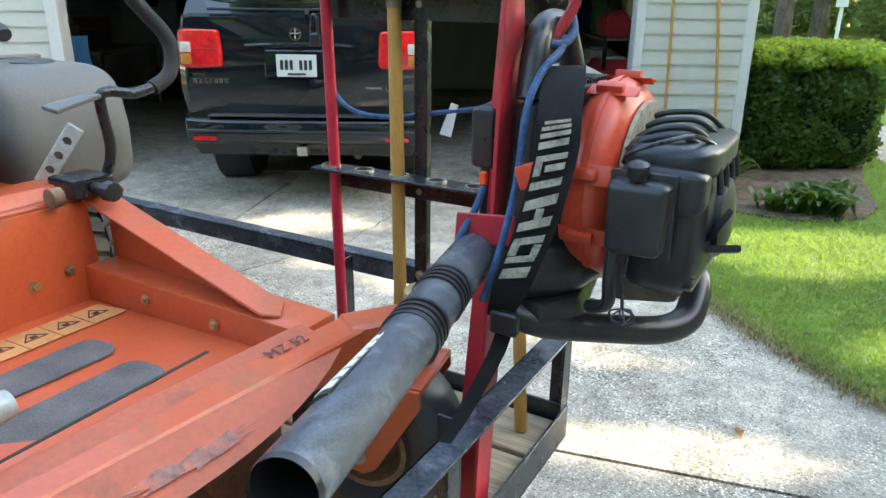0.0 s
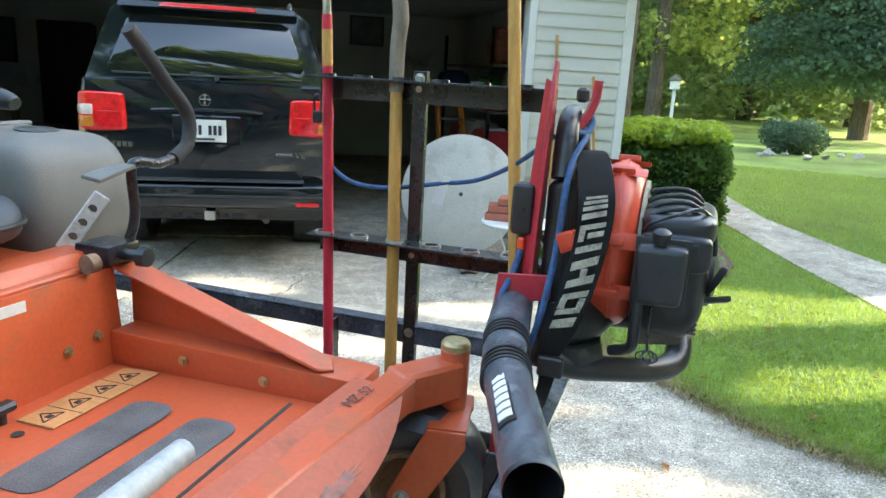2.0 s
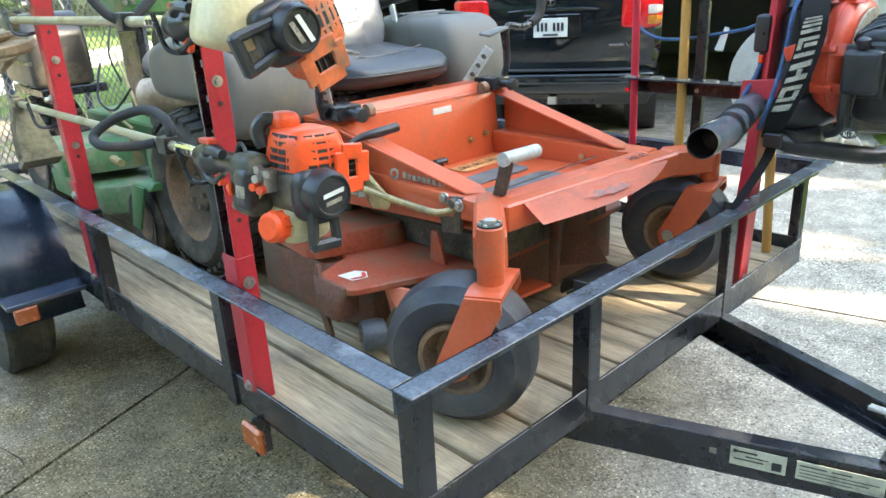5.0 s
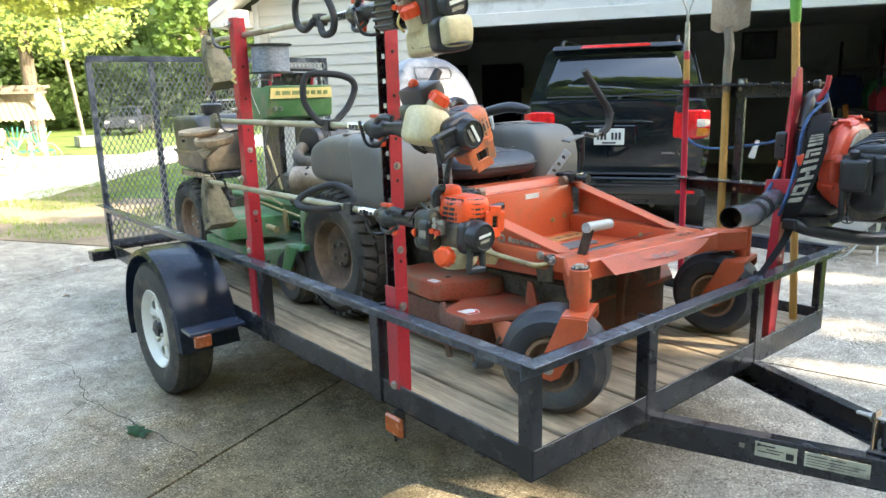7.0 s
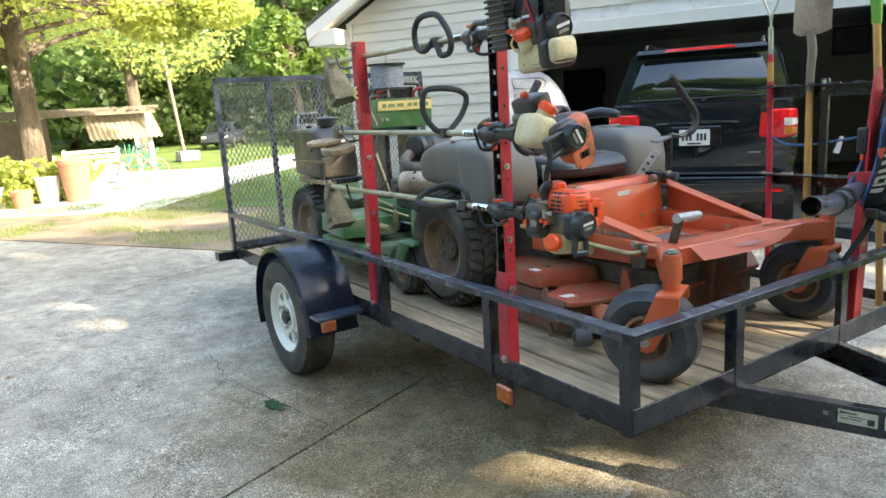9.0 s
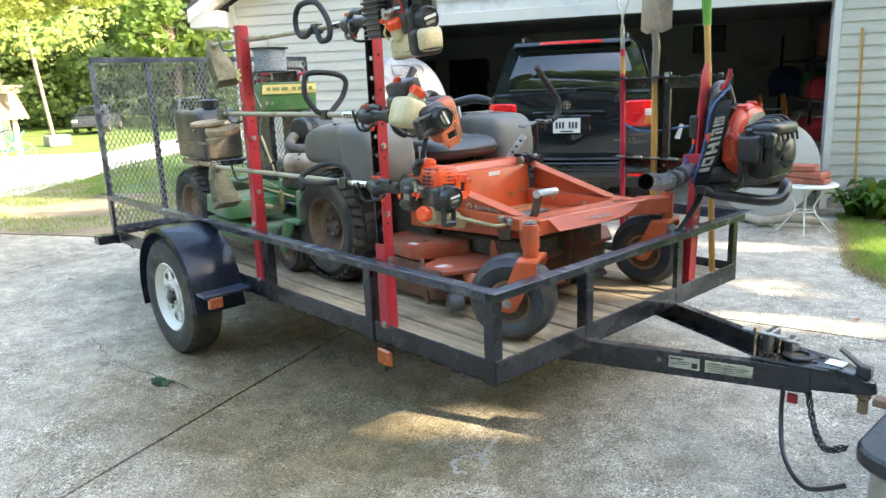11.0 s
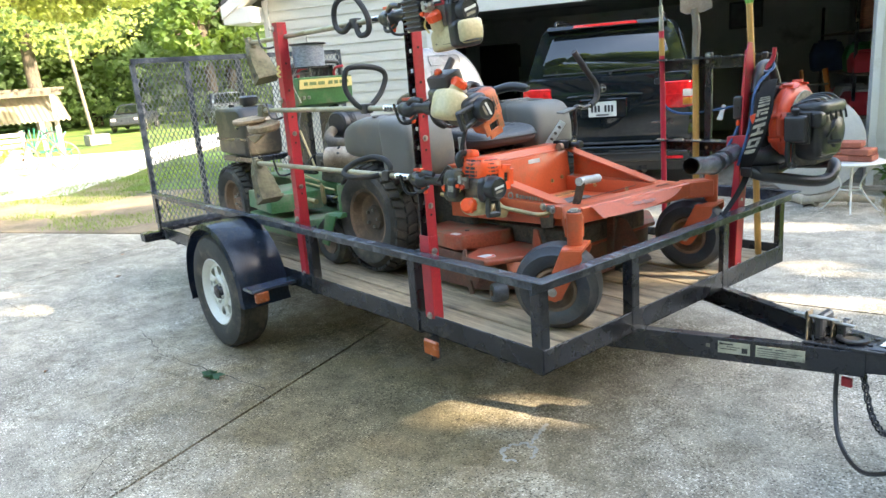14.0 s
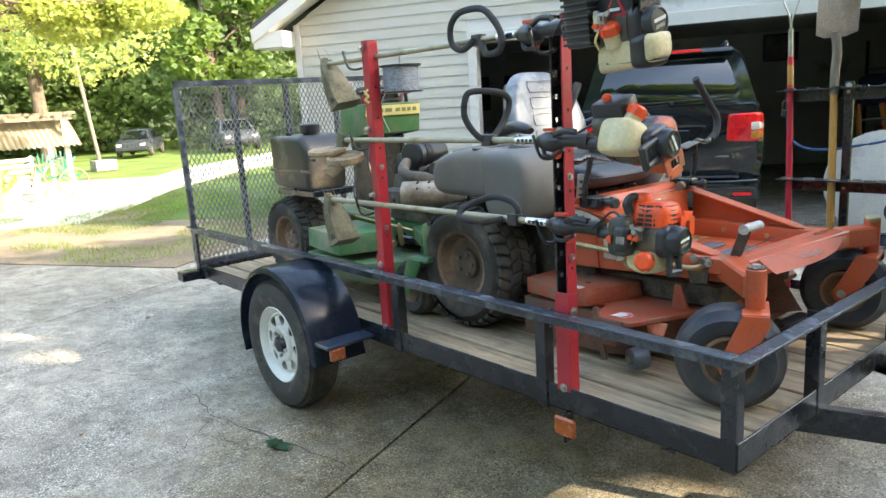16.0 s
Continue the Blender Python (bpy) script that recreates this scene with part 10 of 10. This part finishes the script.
# unseen trees added to shade the driveway, crowns gapped along rays to lit spots
GAPS = [((-0.05, 2.63, 0), 0.15), ((0.15, 2.66, 0), 0.18), ((0.33, 2.66, 0), 0.09), ((-0.14, 3.2, 0), 0.07), ((-0.45, 3.37, 0), 0.10), ((-2.7, 4.1, 0), 0.20), ((-3.05, 3.75, 0), 0.14), ((-2.05, 3.6, 0), 0.12), ((-1.37, 3.53, 0), 0.14), ((-1.03, 4.46, 0), 0.16),
        ((-4.43, -0.97, 0), 0.12), ((-5.3, -1.05, 0), 0.12), ((-0.64, 0.02, 0), 0.05), ((-0.60, 0.16, 0), 0.10), ((-0.50, 0.28, 0), 0.12), ((-0.39, 0.37, 0), 0.12), ((-0.27, 0.43, 0), 0.08), ((-0.64, -0.22, 0), 0.02), ((-0.65, -0.33, 0), 0.02), ((-0.66, -0.44, 0), 0.02), ((-0.12, 1.27, 0.505), 0.12),
        ((0.34, 4.77, 0), 0.12), ((0.15, 5.10, 0), 0.24), ((0.50, 5.16, 0), 0.26), ((0.75, 5.22, 0), 0.16), ((0.19, 5.36, 0), 0.25), ((0.60, 5.5, 0), 0.28), ((1.0, 5.6, 0), 0.12), ((1.36, 5.57, 0), 0.22), ((1.83, 5.98, 0), 0.22), ((1.2, 4.14, 0), 0.24), ((0.98, 3.89, 0), 0.16), ((1.46, 4.12, 0), 0.22),
        ((-1.5, 1.1, 1.5), 0.14), ((2.6, 6.6, 0), 0.3), ((-6.5, -2.5, 0), 0.2)]
make_tree("shade_tree", (13.5, 4.6, 0), 10.6, 0.30, 5.2, 2.6, 25500, 0.34, LEAF, 31, "tall leafy tree out of view, added for shade", "shade trees", 26, gaps=GAPS)
make_tree("shade_tree", (14.5, 10.4, 0), 10.8, 0.32, 5.0, 2.4, 23800, 0.34, LEAF, 32, "tall leafy tree out of view, added for shade", "shade trees", 26, gaps=GAPS)
make_tree("shade_tree", (12.5, -1.6, 0), 9.6, 0.28, 4.6, 2.6, 20400, 0.34, LEAF, 33, "tall leafy tree out of view, added for shade", "shade trees", 24, gaps=GAPS)

make_tree("shade_tree", (11.4, 8.8, 0), 9.8, 0.26, 3.8, 2.8, 15000, 0.34, LEAF, 34, "tall leafy tree out of view, added for shade", "shade trees", 22, gaps=GAPS)
make_tree("shade_tree", (17.5, 19.0, 0), 11.5, 0.30, 5.4, 2.4, 15000, 0.40, LEAF, 35, "tall leafy tree out of view, added for shade", "shade trees", 24, gaps=GAPS)
make_tree("shade_tree", (23.5, 27.5, 0), 12.5, 0.32, 5.8, 2.4, 15000, 0.42, LEAF, 36, "tall leafy tree out of view, added for shade", "shade trees", 24, gaps=GAPS)

# woods: three kinds, repeated
kinds = [make_tree("wood_tree", (-38, 6, 0), 17, 0.28, 4.6, 4.5, 8000, 0.38, LEAF_DARK, 41, "tall dark leafy tree at the wood's edge", "woodland trees", 20),
         make_tree("wood_tree", (-36, 14, 0), 15, 0.24, 4.2, 2.5, 8000, 0.36, LEAF, 42, "tall green leafy tree at the wood's edge", "woodland trees", 20),
         make_tree("wood_tree", (-40, -4, 0), 19, 0.30, 4.0, 7.0, 7000, 0.36, LEAF_DARK, 43, "tall slender tree at the wood's edge", "woodland trees", 18)]
wr = random.Random(9)
for k in range(46):
    a = radians(-150 + 330 * k / 45)
    x, y = 42 * math.cos(a + math.pi / 2) * wr.uniform(0.92, 1.25) , 44 * math.sin(a + math.pi / 2) * wr.uniform(0.95, 1.25)
    if abs(math.degrees(math.atan2(y, x))) < 40 and x > 0:
        x, y = x * 0.75, y * 0.75
    if 5 < math.degrees(math.atan2(y, x)) < 71:
        continue
    copy_thing(kinds[k % 3], Matrix.Translation((x, y, 0)) @ pose(0, 0, 0, 0, 0, wr.uniform(0, 360)))
for x, y in ((-2.9, 34), (-1.7, 36), (-4.0, 31), (-4.6, 34), (3.2, 46)):
    copy_thing(kinds[2], Matrix.Translation((x, y, 0)) @ pose(0, 0, 0, 0, 0, wr.uniform(0, 360)))
for x, y in ((8.6, -13.2), (3.4, -15.4), (14.0, -12.0)):
    copy_thing(kinds[1], Matrix.Translation((x, y, 0)) @ pose(0, 0, 0, 0, 0, wr.uniform(0, 360)) @ Matrix.Scale(wr.uniform(1.25, 1.5), 4))
# undergrowth closing the wood's edge
ur = random.Random(17)
blobs = []
for k in range(150):
    a = 2 * math.pi * k / 150
    if 0.1 < a < 1.24:
        continue
    R = ur.uniform(44, 52)
    blobs.append((Vector((R * math.cos(a), R * math.sin(a), ur.uniform(0.8, 5.5))), (4.0, 4.0, ur.uniform(1.8, 3.4))))
tagged(new("undergrowth", leaf_cloud("undergrowth", blobs, 42000, 0.60, LEAF_DARK, ur)), "dark undergrowth along the wood's edge", kind="stuff")
blobs = [(Vector((R * math.cos(a), R * math.sin(a), zz)), (5.0, 5.0, 3.4)) for k in range(90) for a, R, zz in ((2 * math.pi * k / 90, ur.uniform(52, 60), ur.uniform(5, 17)),) if not 0.1 < a < 1.24]
tagged(new("far_wood", leaf_cloud("far_wood", blobs, 34000, 0.8, LEAF_DARK, ur)), "dense far woodland foliage", kind="stuff")

er = random.Random(23)
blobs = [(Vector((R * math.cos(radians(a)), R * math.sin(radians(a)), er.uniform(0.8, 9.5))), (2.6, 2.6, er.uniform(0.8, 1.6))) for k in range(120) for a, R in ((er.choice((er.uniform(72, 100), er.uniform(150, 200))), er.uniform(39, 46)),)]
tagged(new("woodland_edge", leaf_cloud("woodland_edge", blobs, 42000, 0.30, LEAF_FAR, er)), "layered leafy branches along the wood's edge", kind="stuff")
# added brighter branches; their sunlight comes from the leaf colour
blobs = [(Vector((R * math.cos(radians(a)), R * math.sin(radians(a)), er.uniform(3.0, 12.0))), (2.2, 2.2, er.uniform(0.6, 1.2))) for k in range(34) for a, R in ((er.uniform(74, 96), er.uniform(34, 39)),)]
tagged(new("sunlit_branches", leaf_cloud("sunlit_branches", blobs, 14000, 0.26, LEAF_YELLOW, er)), "yellow-green branches coloured as sunlit before the wood", kind="stuff")
# ring wall behind the woods, coloured for their shade and haze
bm = bmesh.new()
rows = []
for k in range(97):
    a = 2 * math.pi * k / 96
    top = (17 if not 0.1 < a < 1.24 else 5) + 4 * noise.noise(Vector((math.cos(a) * 5, math.sin(a) * 5, 0)))
    rows.append([bm.verts.new((64 * math.cos(a), 64 * math.sin(a), h)) for h in (-0.5, top * 0.35, top * 0.7, top)])
for a, b in zip(rows, rows[1:]):
    for k in range(3):
        bm.faces.new((a[k], a[k + 1], b[k + 1], b[k]))
bmesh.ops.solidify(bm, geom=bm.faces[:], thickness=0.3)
tagged(new("backdrop", mesh_of("backdrop", bm, surface("deep_wood_shade", (0.13, 0.18, 0.10), 0.95, var=0.7, scale=0.5, fine=2.2, bump=1.0, bump_dist=0.4, dirt=(0.06, 0.09, 0.03), dirt_amount=0.2, dirt_scale=0.9))), "dark depth of the surrounding woods", kind="structure")

# conifer and shrub on the far lawn
con = thing("conifer", label="dark dense conifer on the far lawn", category="tree", m=Matrix.Translation((5.9, 29.5, 0)))
part("trunk", tube([(0, 0, 0), (0, 0, 8), (0, 0, 16.5)], [0.36, 0.24, 0.03], 10), BARK, con)
cb = []
cr_ = random.Random(6)
for k in range(150):
    t = k / 150
    zz, r = 1.9 + 15 * t, 4.3 * (1 - t) ** 0.8 + 0.2
    a = cr_.uniform(0, 6.28)
    cb.append((Vector((r * 0.6 * math.cos(a), r * 0.6 * math.sin(a), zz)), (r * 0.5, r * 0.5, 0.6)))
cc = new("crown", leaf_cloud("crown", cb, 66000, 0.16, NEEDLE, cr_, -0.2))
cc.parent = con


def shrub(name, blobs, count, size, leaf, label, category, seed, base=(0, 0, 0)):
    rnd = random.Random(seed)
    t = thing(name, label=label, category=category, m=Matrix.Translation(base))
    bm = bmesh.new()
    for c, r in blobs[:8]:
        limb((c[0] * 0.5, c[1] * 0.7, 0), (c[0], c[1], c[2]), 0.018, 0.006, bm, rnd)
    part("stems", bm, BARK, t)
    o = new("foliage", leaf_cloud("foliage", blobs, count, size, leaf, rnd))
    o.parent = t
    return t


shrub("round_shrub", [((0.42 * math.cos(k), 0.35 * math.sin(k), 0.40 + 0.10 * (k % 2)), (0.46, 0.46, 0.42)) for k in range(6)], 7000, 0.07, NEEDLE, "low rounded shrub on the far lawn", "shrub", 5, (2.75, 20.6, 0))
def hedge_spot(s, d, z):
    """A place in the clipped block: s along its front from the house, d back from the front."""
    return (-0.60 + 0.98 * s - 0.02 * d, -0.62 + 0.58 * s + 1.65 * d, z - 0.03)


hb = []
hr = random.Random(14)
for k in range(150):
    s, d, h = hr.random(), hr.random(), hr.uniform(0.20, 0.90)
    face = hr.choice((0, 0, 1, 2, 3))
    if face == 0:
        d = hr.uniform(0.0, 0.10)
    elif face == 1:
        s = hr.uniform(0.90, 1.0)
    elif face == 2:
        h = hr.uniform(0.82, 0.92)
    hb.append((hedge_spot(s, d, h), (0.22, 0.22, 0.20)))
hedge = shrub("clipped_hedge", hb, 120000, 0.042, LEAF_HEDGE, "dense clipped evergreen hedge beside the house", "hedge", 15, (0.16, 8.14, 0))
hn = [(hedge_spot(hr.random(), hr.random(), hr.uniform(1.04, 1.13)), (0.24, 0.26, 0.10)) for k in range(60)]
o = new("fresh_growth", leaf_cloud("fresh_growth", hn, 26000, 0.044, LEAF_HEDGE_NEW, hr, 0.8))
o.parent = hedge
tagged(o, "bright fresh top growth")
# near-black filler blocks; the hedge's inner shade is put into their colour
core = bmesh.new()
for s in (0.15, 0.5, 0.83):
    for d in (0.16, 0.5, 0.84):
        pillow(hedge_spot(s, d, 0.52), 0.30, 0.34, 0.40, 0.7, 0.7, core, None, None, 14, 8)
part("inner_growth", core, surface("hedge_core_shade", (0.014, 0.026, 0.008), 1.0, var=0.4, bump=0.5, spec=0.05), hedge)


def leafy_clump(base, n, length, seed, label, leaf, name="hosta"):
    rnd = random.Random(seed)
    bm = bmesh.new()
    for k in range(n):
        a = rnd.uniform(0, 6.28)
        L, w, h = length * rnd.uniform(0.6, 1.1), length * rnd.uniform(0.14, 0.22), length * rnd.uniform(0.5, 1.0)
        d, s = Vector((math.cos(a), math.sin(a), 0)), Vector((-math.sin(a), math.cos(a), 0))
        o = Vector((rnd.gauss(0, 0.05), rnd.gauss(0, 0.05), 0))
        prev = None
        for q in range(6):
            t = q / 5
            c = o + d * L * t + Vector((0, 0, h * math.sin(2.2 * t)))
            ww = w * math.sin(math.pi * min(0.97, 0.12 + 0.88 * t)) ** 0.8
            row = [bm.verts.new(c - s * ww + Vector((0, 0, 0.25 * ww))), bm.verts.new(c), bm.verts.new(c + s * ww + Vector((0, 0, 0.25 * ww)))]
            if prev:
                bm.faces.new((prev[0], prev[1], row[1], row[0]))
                bm.faces.new((prev[1], prev[2], row[2], row[1]))
            prev = row
    t = thing(name, label=label, category="plant", group="bedding plants", m=Matrix.Translation(base))
    part("leaves", bm, leaf, t)
    return t


for k, (x, y, n, L) in enumerate(((0.30, 6.20, 40, 0.24), (0.10, 6.15, 24, 0.17), (0.50, 6.28, 28, 0.19), (0.52, 6.9, 16, 0.14), (-0.66, 6.50, 30, 0.36), (-0.52, 6.24, 28, 0.31), (-0.80, 6.30, 26, 0.30), (-0.40, 6.62, 22, 0.30))):
    leafy_clump((x, y, 0.03), n, L, 60 + k, "green bedding plant with broad leaves in the mulch", LEAF_HEDGE)
# rocks and bird house on the far lawn
rk = random.Random(2)
STONE = surface("pale_field_stone", (0.40, 0.37, 0.33), 0.9, var=0.2, scale=4, bump=0.5)
for k in range(7):
    x, y = 1.7 + 0.42 * k + rk.uniform(-0.15, 0.15), 18.2 + 0.30 * k + rk.uniform(-0.4, 0.4)
    s = rk.uniform(0.08, 0.17)
    b = hull([Vector((rk.uniform(-1, 1), rk.uniform(-1, 1), rk.uniform(-0.3, 0.7))).normalized() * s + Vector((x, y, 0.08)) for _ in range(14)], 0.02)
    single("border_stone", b, STONE, (x, y, 0.0), "pale rounded stone edging the lawn", "stone", "border stones")
BX, BY = -0.45, 24.0
bird = thing("bird_house", (BX, BY, 0), "white bird house on a white post", "bird house")
part("post", box(BX - 0.05, BX + 0.05, BY - 0.05, BY + 0.05, 0, 1.45, 0.004), WHITE_TRIM, bird)
part("house_box", box(BX - 0.15, BX + 0.15, BY - 0.15, BY + 0.15, 1.45, 1.72, 0.006), WHITE_TRIM, bird)
part("roof", prism([(BX - 0.22, BY - 0.2, 1.71), (BX + 0.22, BY - 0.2, 1.71), (BX, BY - 0.2, 1.93)], (0, 0.4, 0), 0.004), GREY_WOOD, bird)

# ---- yard at the left: shed, clutter, parked cars ----
shed = thing("open_shed", (-18.2, 1.0, 0), "open-fronted shed with a pale corrugated awning", "shed")
TIN = surface("sunlit_corrugated_sheet", (0.62, 0.56, 0.45), 0.6, var=0.12, scale=2, bump=0.1)
for x, y in ((-16.9, 2.1), (-16.9, -1.9), (-19.6, 2.3), (-19.6, -1.9)):
    part("post", box(x - 0.05, x + 0.05, y - 0.05, y + 0.05, -0.05, 1.72, 0.004), WHITE_TRIM, shed)
bm = bmesh.new()
rows = []
for k in range(57):
    y = 0.75 + 1.6 * k / 56
    w = 0.015 * (1 if k % 4 in (0, 1) else -1)
    rows.append([bm.verts.new((-16.6, y, 1.15 + w)), bm.verts.new((-17.1, y, 1.47 + w)), bm.verts.new((-17.6, y, 1.76 + w))])
for a, b in zip(rows, rows[1:]):
    for k in range(2):
        bm.faces.new((a[k], a[k + 1], b[k + 1], b[k]))
bmesh.ops.solidify(bm, geom=bm.faces[:], thickness=0.006)
part("awning", bm, TIN, shed, "pale corrugated awning")
part("beam", bar((-16.9, -2.1, 1.78), (-16.9, 2.3, 1.78), 0.08, 0.12), GREY_WOOD, shed)
part("roof", box(-19.8, -16.95, -2.2, 2.4, 1.84, 1.90, 0.004), GREY_WOOD, shed, "flat weathered board roof")
part("back_wall", box(-19.7, -19.62, -1.9, 0.2, 0, 1.7, 0.004), GREY_WOOD, shed)
yr = random.Random(77)
TERRA = surface("terracotta", (0.44, 0.21, 0.13), 0.8, var=0.15, bump=0.2)
for k, (x, y, r, h, mat_, lab) in enumerate(((-14.6, 0.1, 0.30, 0.85, TERRA, "large terracotta coloured pot on the gravel"), (-14.4, -0.9, 0.20, 0.35, TERRA, "terracotta plant pot on the gravel"), (-15.0, -1.4, 0.22, 0.40, WHITE_TRIM, "white plant pot on the gravel"), (-15.6, 0.6, 0.25, 0.5, WHITE_TRIM, "white bucket on the gravel"), (-14.9, -0.4, 0.24, 0.55, WHITE_TRIM, "white bucket on the gravel"))):
    single("plant_pot", spin([(0, 0), (0, r * 0.7), (h * 0.9, r), (h * 0.9, r * 1.1), (h, r * 1.1), (h, r * 0.95), (h * 0.85, r * 0.9), (h * 0.85, 0)], (x, y, 0.012), (0, 0, 1), 24), mat_, (x, y, 0.012), lab, "pot", "yard pots")
for k in range(9):
    x, y = -15.4 + yr.uniform(-0.8, 0.9), -3.0 + 3.4 * k / 9 + yr.uniform(-0.2, 0.2)
    shrub("yard_shrub", [((yr.uniform(-0.3, 0.3), yr.uniform(-0.3, 0.3), yr.uniform(0.2, 0.7)), (0.32, 0.32, 0.28)) for _ in range(5)], 900, 0.10, LEAF_YELLOW, "sunlit potted shrub in the yard", "shrub", 80 + k, (x, y, 0.0))
white_bench = thing("white_garden_bench", (-16.2, 0.7, 0.014), "white slatted garden bench in the yard", "bench")
for k in range(4):
    part("seat_slat", box(-16.35 + 0.1 * k, -16.28 + 0.1 * k, 0.1, 1.3, 0.42, 0.45, 0.003), WHITE_TRIM, white_bench)
    part("back_slat", box(-16.44, -16.41, 0.1, 1.3, 0.52 + 0.12 * k, 0.60 + 0.12 * k, 0.003), WHITE_TRIM, white_bench)
for y in (0.15, 1.25):
    part("leg", box(-16.45, -16.40, y - 0.03, y + 0.03, 0.014, 1.0, 0.003), WHITE_TRIM, white_bench)
    part("leg", box(-16.0, -15.95, y - 0.03, y + 0.03, 0.014, 0.62, 0.003), WHITE_TRIM, white_bench)
bike = thing("bicycle", (-16.4, 1.6, 0.014), "old rusty bicycle standing in the yard", "bicycle")
for y in (1.15, 2.0):
    w = part("wheel", spin([(-0.015, 0.30), (-0.015, 0.335), (0.015, 0.335), (0.015, 0.30)], (-16.3, y, 0.35), (1, 0.1, 0), 32), GREY_WOOD, bike)
    for k in range(10):
        a = 2 * math.pi * k / 10
        part("spoke", rod((-16.3, y, 0.35), (-16.3, y + 0.30 * math.cos(a), 0.35 + 0.30 * math.sin(a)), 0.004, 5), GALV, w)
part("frame", merge(tube([(-16.3, 1.15, 0.35), (-16.3, 1.30, 0.80), (-16.3, 1.75, 0.75), (-16.3, 2.0, 0.35)], 0.02, 8, None, 1), tube([(-16.3, 1.30, 0.80), (-16.3, 1.58, 0.33), (-16.3, 1.75, 0.85)], 0.018, 8, None, 1)), RUST_RIM, bike)
part("saddle", hull([(-16.38, 1.68, 0.88), (-16.22, 1.68, 0.88), (-16.3, 1.95, 0.90), (-16.3, 1.65, 0.93), (-16.3, 1.92, 0.94)], 0.02), BLACK_PLASTIC, bike)
part("handlebar", tube([(-16.55, 1.22, 0.98), (-16.3, 1.30, 0.95), (-16.05, 1.22, 0.98)], 0.014, 8), GALV, bike)
GREEN_CHAIR = surface("green_garden_metal", (0.02, 0.20, 0.13), 0.5, var=0.15, bump=0.1)
for k, y in enumerate((1.75, 2.25)):
    ch = thing("green_metal_chair", (-18.0, y, 0.014), "green shell-back metal garden chair", "chair", "green garden chairs")
    part("seat", box(-18.25, -17.75, y - 0.24, y + 0.24, 0.38, 0.42, 0.015), GREEN_CHAIR, ch)
    for q in range(7):
        a = radians(-48 + 16 * q)
        part("back_rib", tube([(-18.2, y, 0.42), (-18.28, y + 0.20 * math.sin(a), 0.62), (-18.36, y + 0.42 * math.sin(a), 0.50 + 0.48 * math.cos(a))], 0.022, 6), GREEN_CHAIR, ch)
    for q in (-0.22, 0.22):
        part("leg", tube([(-17.8, y + q, 0.40), (-17.7, y + q, 0.014), (-18.3, y + q, 0.014)], 0.014, 6), GREEN_CHAIR, ch)
pole = thing("leaning_pole", (-26.2, 5.2, 0), "leaning grey utility pole with a block at its foot", "pole")
part("pole", tube([(-26.2, 5.2, 0.0), (-26.3, 4.95, 3.2), (-26.4, 4.8, 6.0)], 0.065, 10), GREY_WOOD, pole)
part("foot_block", box(-26.5, -25.7, 4.9, 5.6, -0.05, 0.32, 0.02), CONCRETE, pole)


def parked_car(name, m, paint, label):
    c = thing(name, label=label, category="car", group="parked cars", m=m)
    part("body", loft([body_ring(-2.2, 0.75, 0.35, 0.75, 0.65, 0), body_ring(-1.9, 0.85, 0.28, 0.85, 0.78), body_ring(0.0, 0.88, 0.25, 0.92, 0.82), body_ring(1.8, 0.86, 0.28, 0.90, 0.78), body_ring(2.2, 0.75, 0.38, 0.78, 0.65, 0)]), paint, c)
    part("cabin", loft([cabin_ring(-1.2, -0.5, 0.78, 0.6, 0.88, 1.38), cabin_ring(-0.4, -0.2, 0.80, 0.62, 0.88, 1.42), cabin_ring(1.0, 0.7, 0.80, 0.62, 0.88, 1.40), cabin_ring(1.6, 1.0, 0.76, 0.58, 0.88, 1.35)]), paint, c)
    part("windscreen", prism([(-0.66, -1.19, 0.93), (0.66, -1.19, 0.93), (0.52, -0.58, 1.33), (-0.52, -0.58, 1.33)], (0, -0.02, 0.02), 0), CAR_GLASS, c, "dark windscreen")
    for s in (-1, 1):
        part("side_window", prism([(s * 0.81, -0.7, 0.95), (s * 0.81, 1.2, 0.95), (s * 0.68, 0.9, 1.32), (s * 0.68, -0.35, 1.32)], (0.02 * s, 0, 0), 0), CAR_GLASS, c)
        part("headlamp", box(s * 0.45, s * 0.72, -2.215, -2.16, 0.58, 0.72, 0.02), LAMP_CLEAR, c)
        for y in (-1.4, 1.4):
            w = part("wheel", spin([(-0.08, 0.0), (-0.08, 0.18), (0.08, 0.18), (0.06, 0.0)], (s * 0.80, y, 0.31), (s, 0, 0), 20), GALV, c)
            part("tyre", spin(tyre_profile(0.31, 0.19, 0.19, 0.02), (s * 0.80, y, 0.31), (s, 0, 0), 24), RUBBER, w)
    part("bumper", box(-0.78, 0.78, -2.26, -2.15, 0.35, 0.52, 0.03), CAR_TRIM, c)


parked_car("parked_sedan", pose(-34.0, 9.1, 0, 0, 0, 60) @ Matrix.Scale(0.86, 4), surface("dark_grey_car_paint", (0.035, 0.040, 0.050), 0.3, var=0.1, bump=0.0, coat=0.4), "dull grey sedan parked by the woods")
parked_car("parked_sedan", pose(-31.0, 12.4, 0, 0, 0, 75), surface("silver_car_paint", (0.15, 0.17, 0.20), 0.3, metal=0.4, var=0.08, bump=0.0, coat=0.8), "pale silver car parked by the woods")
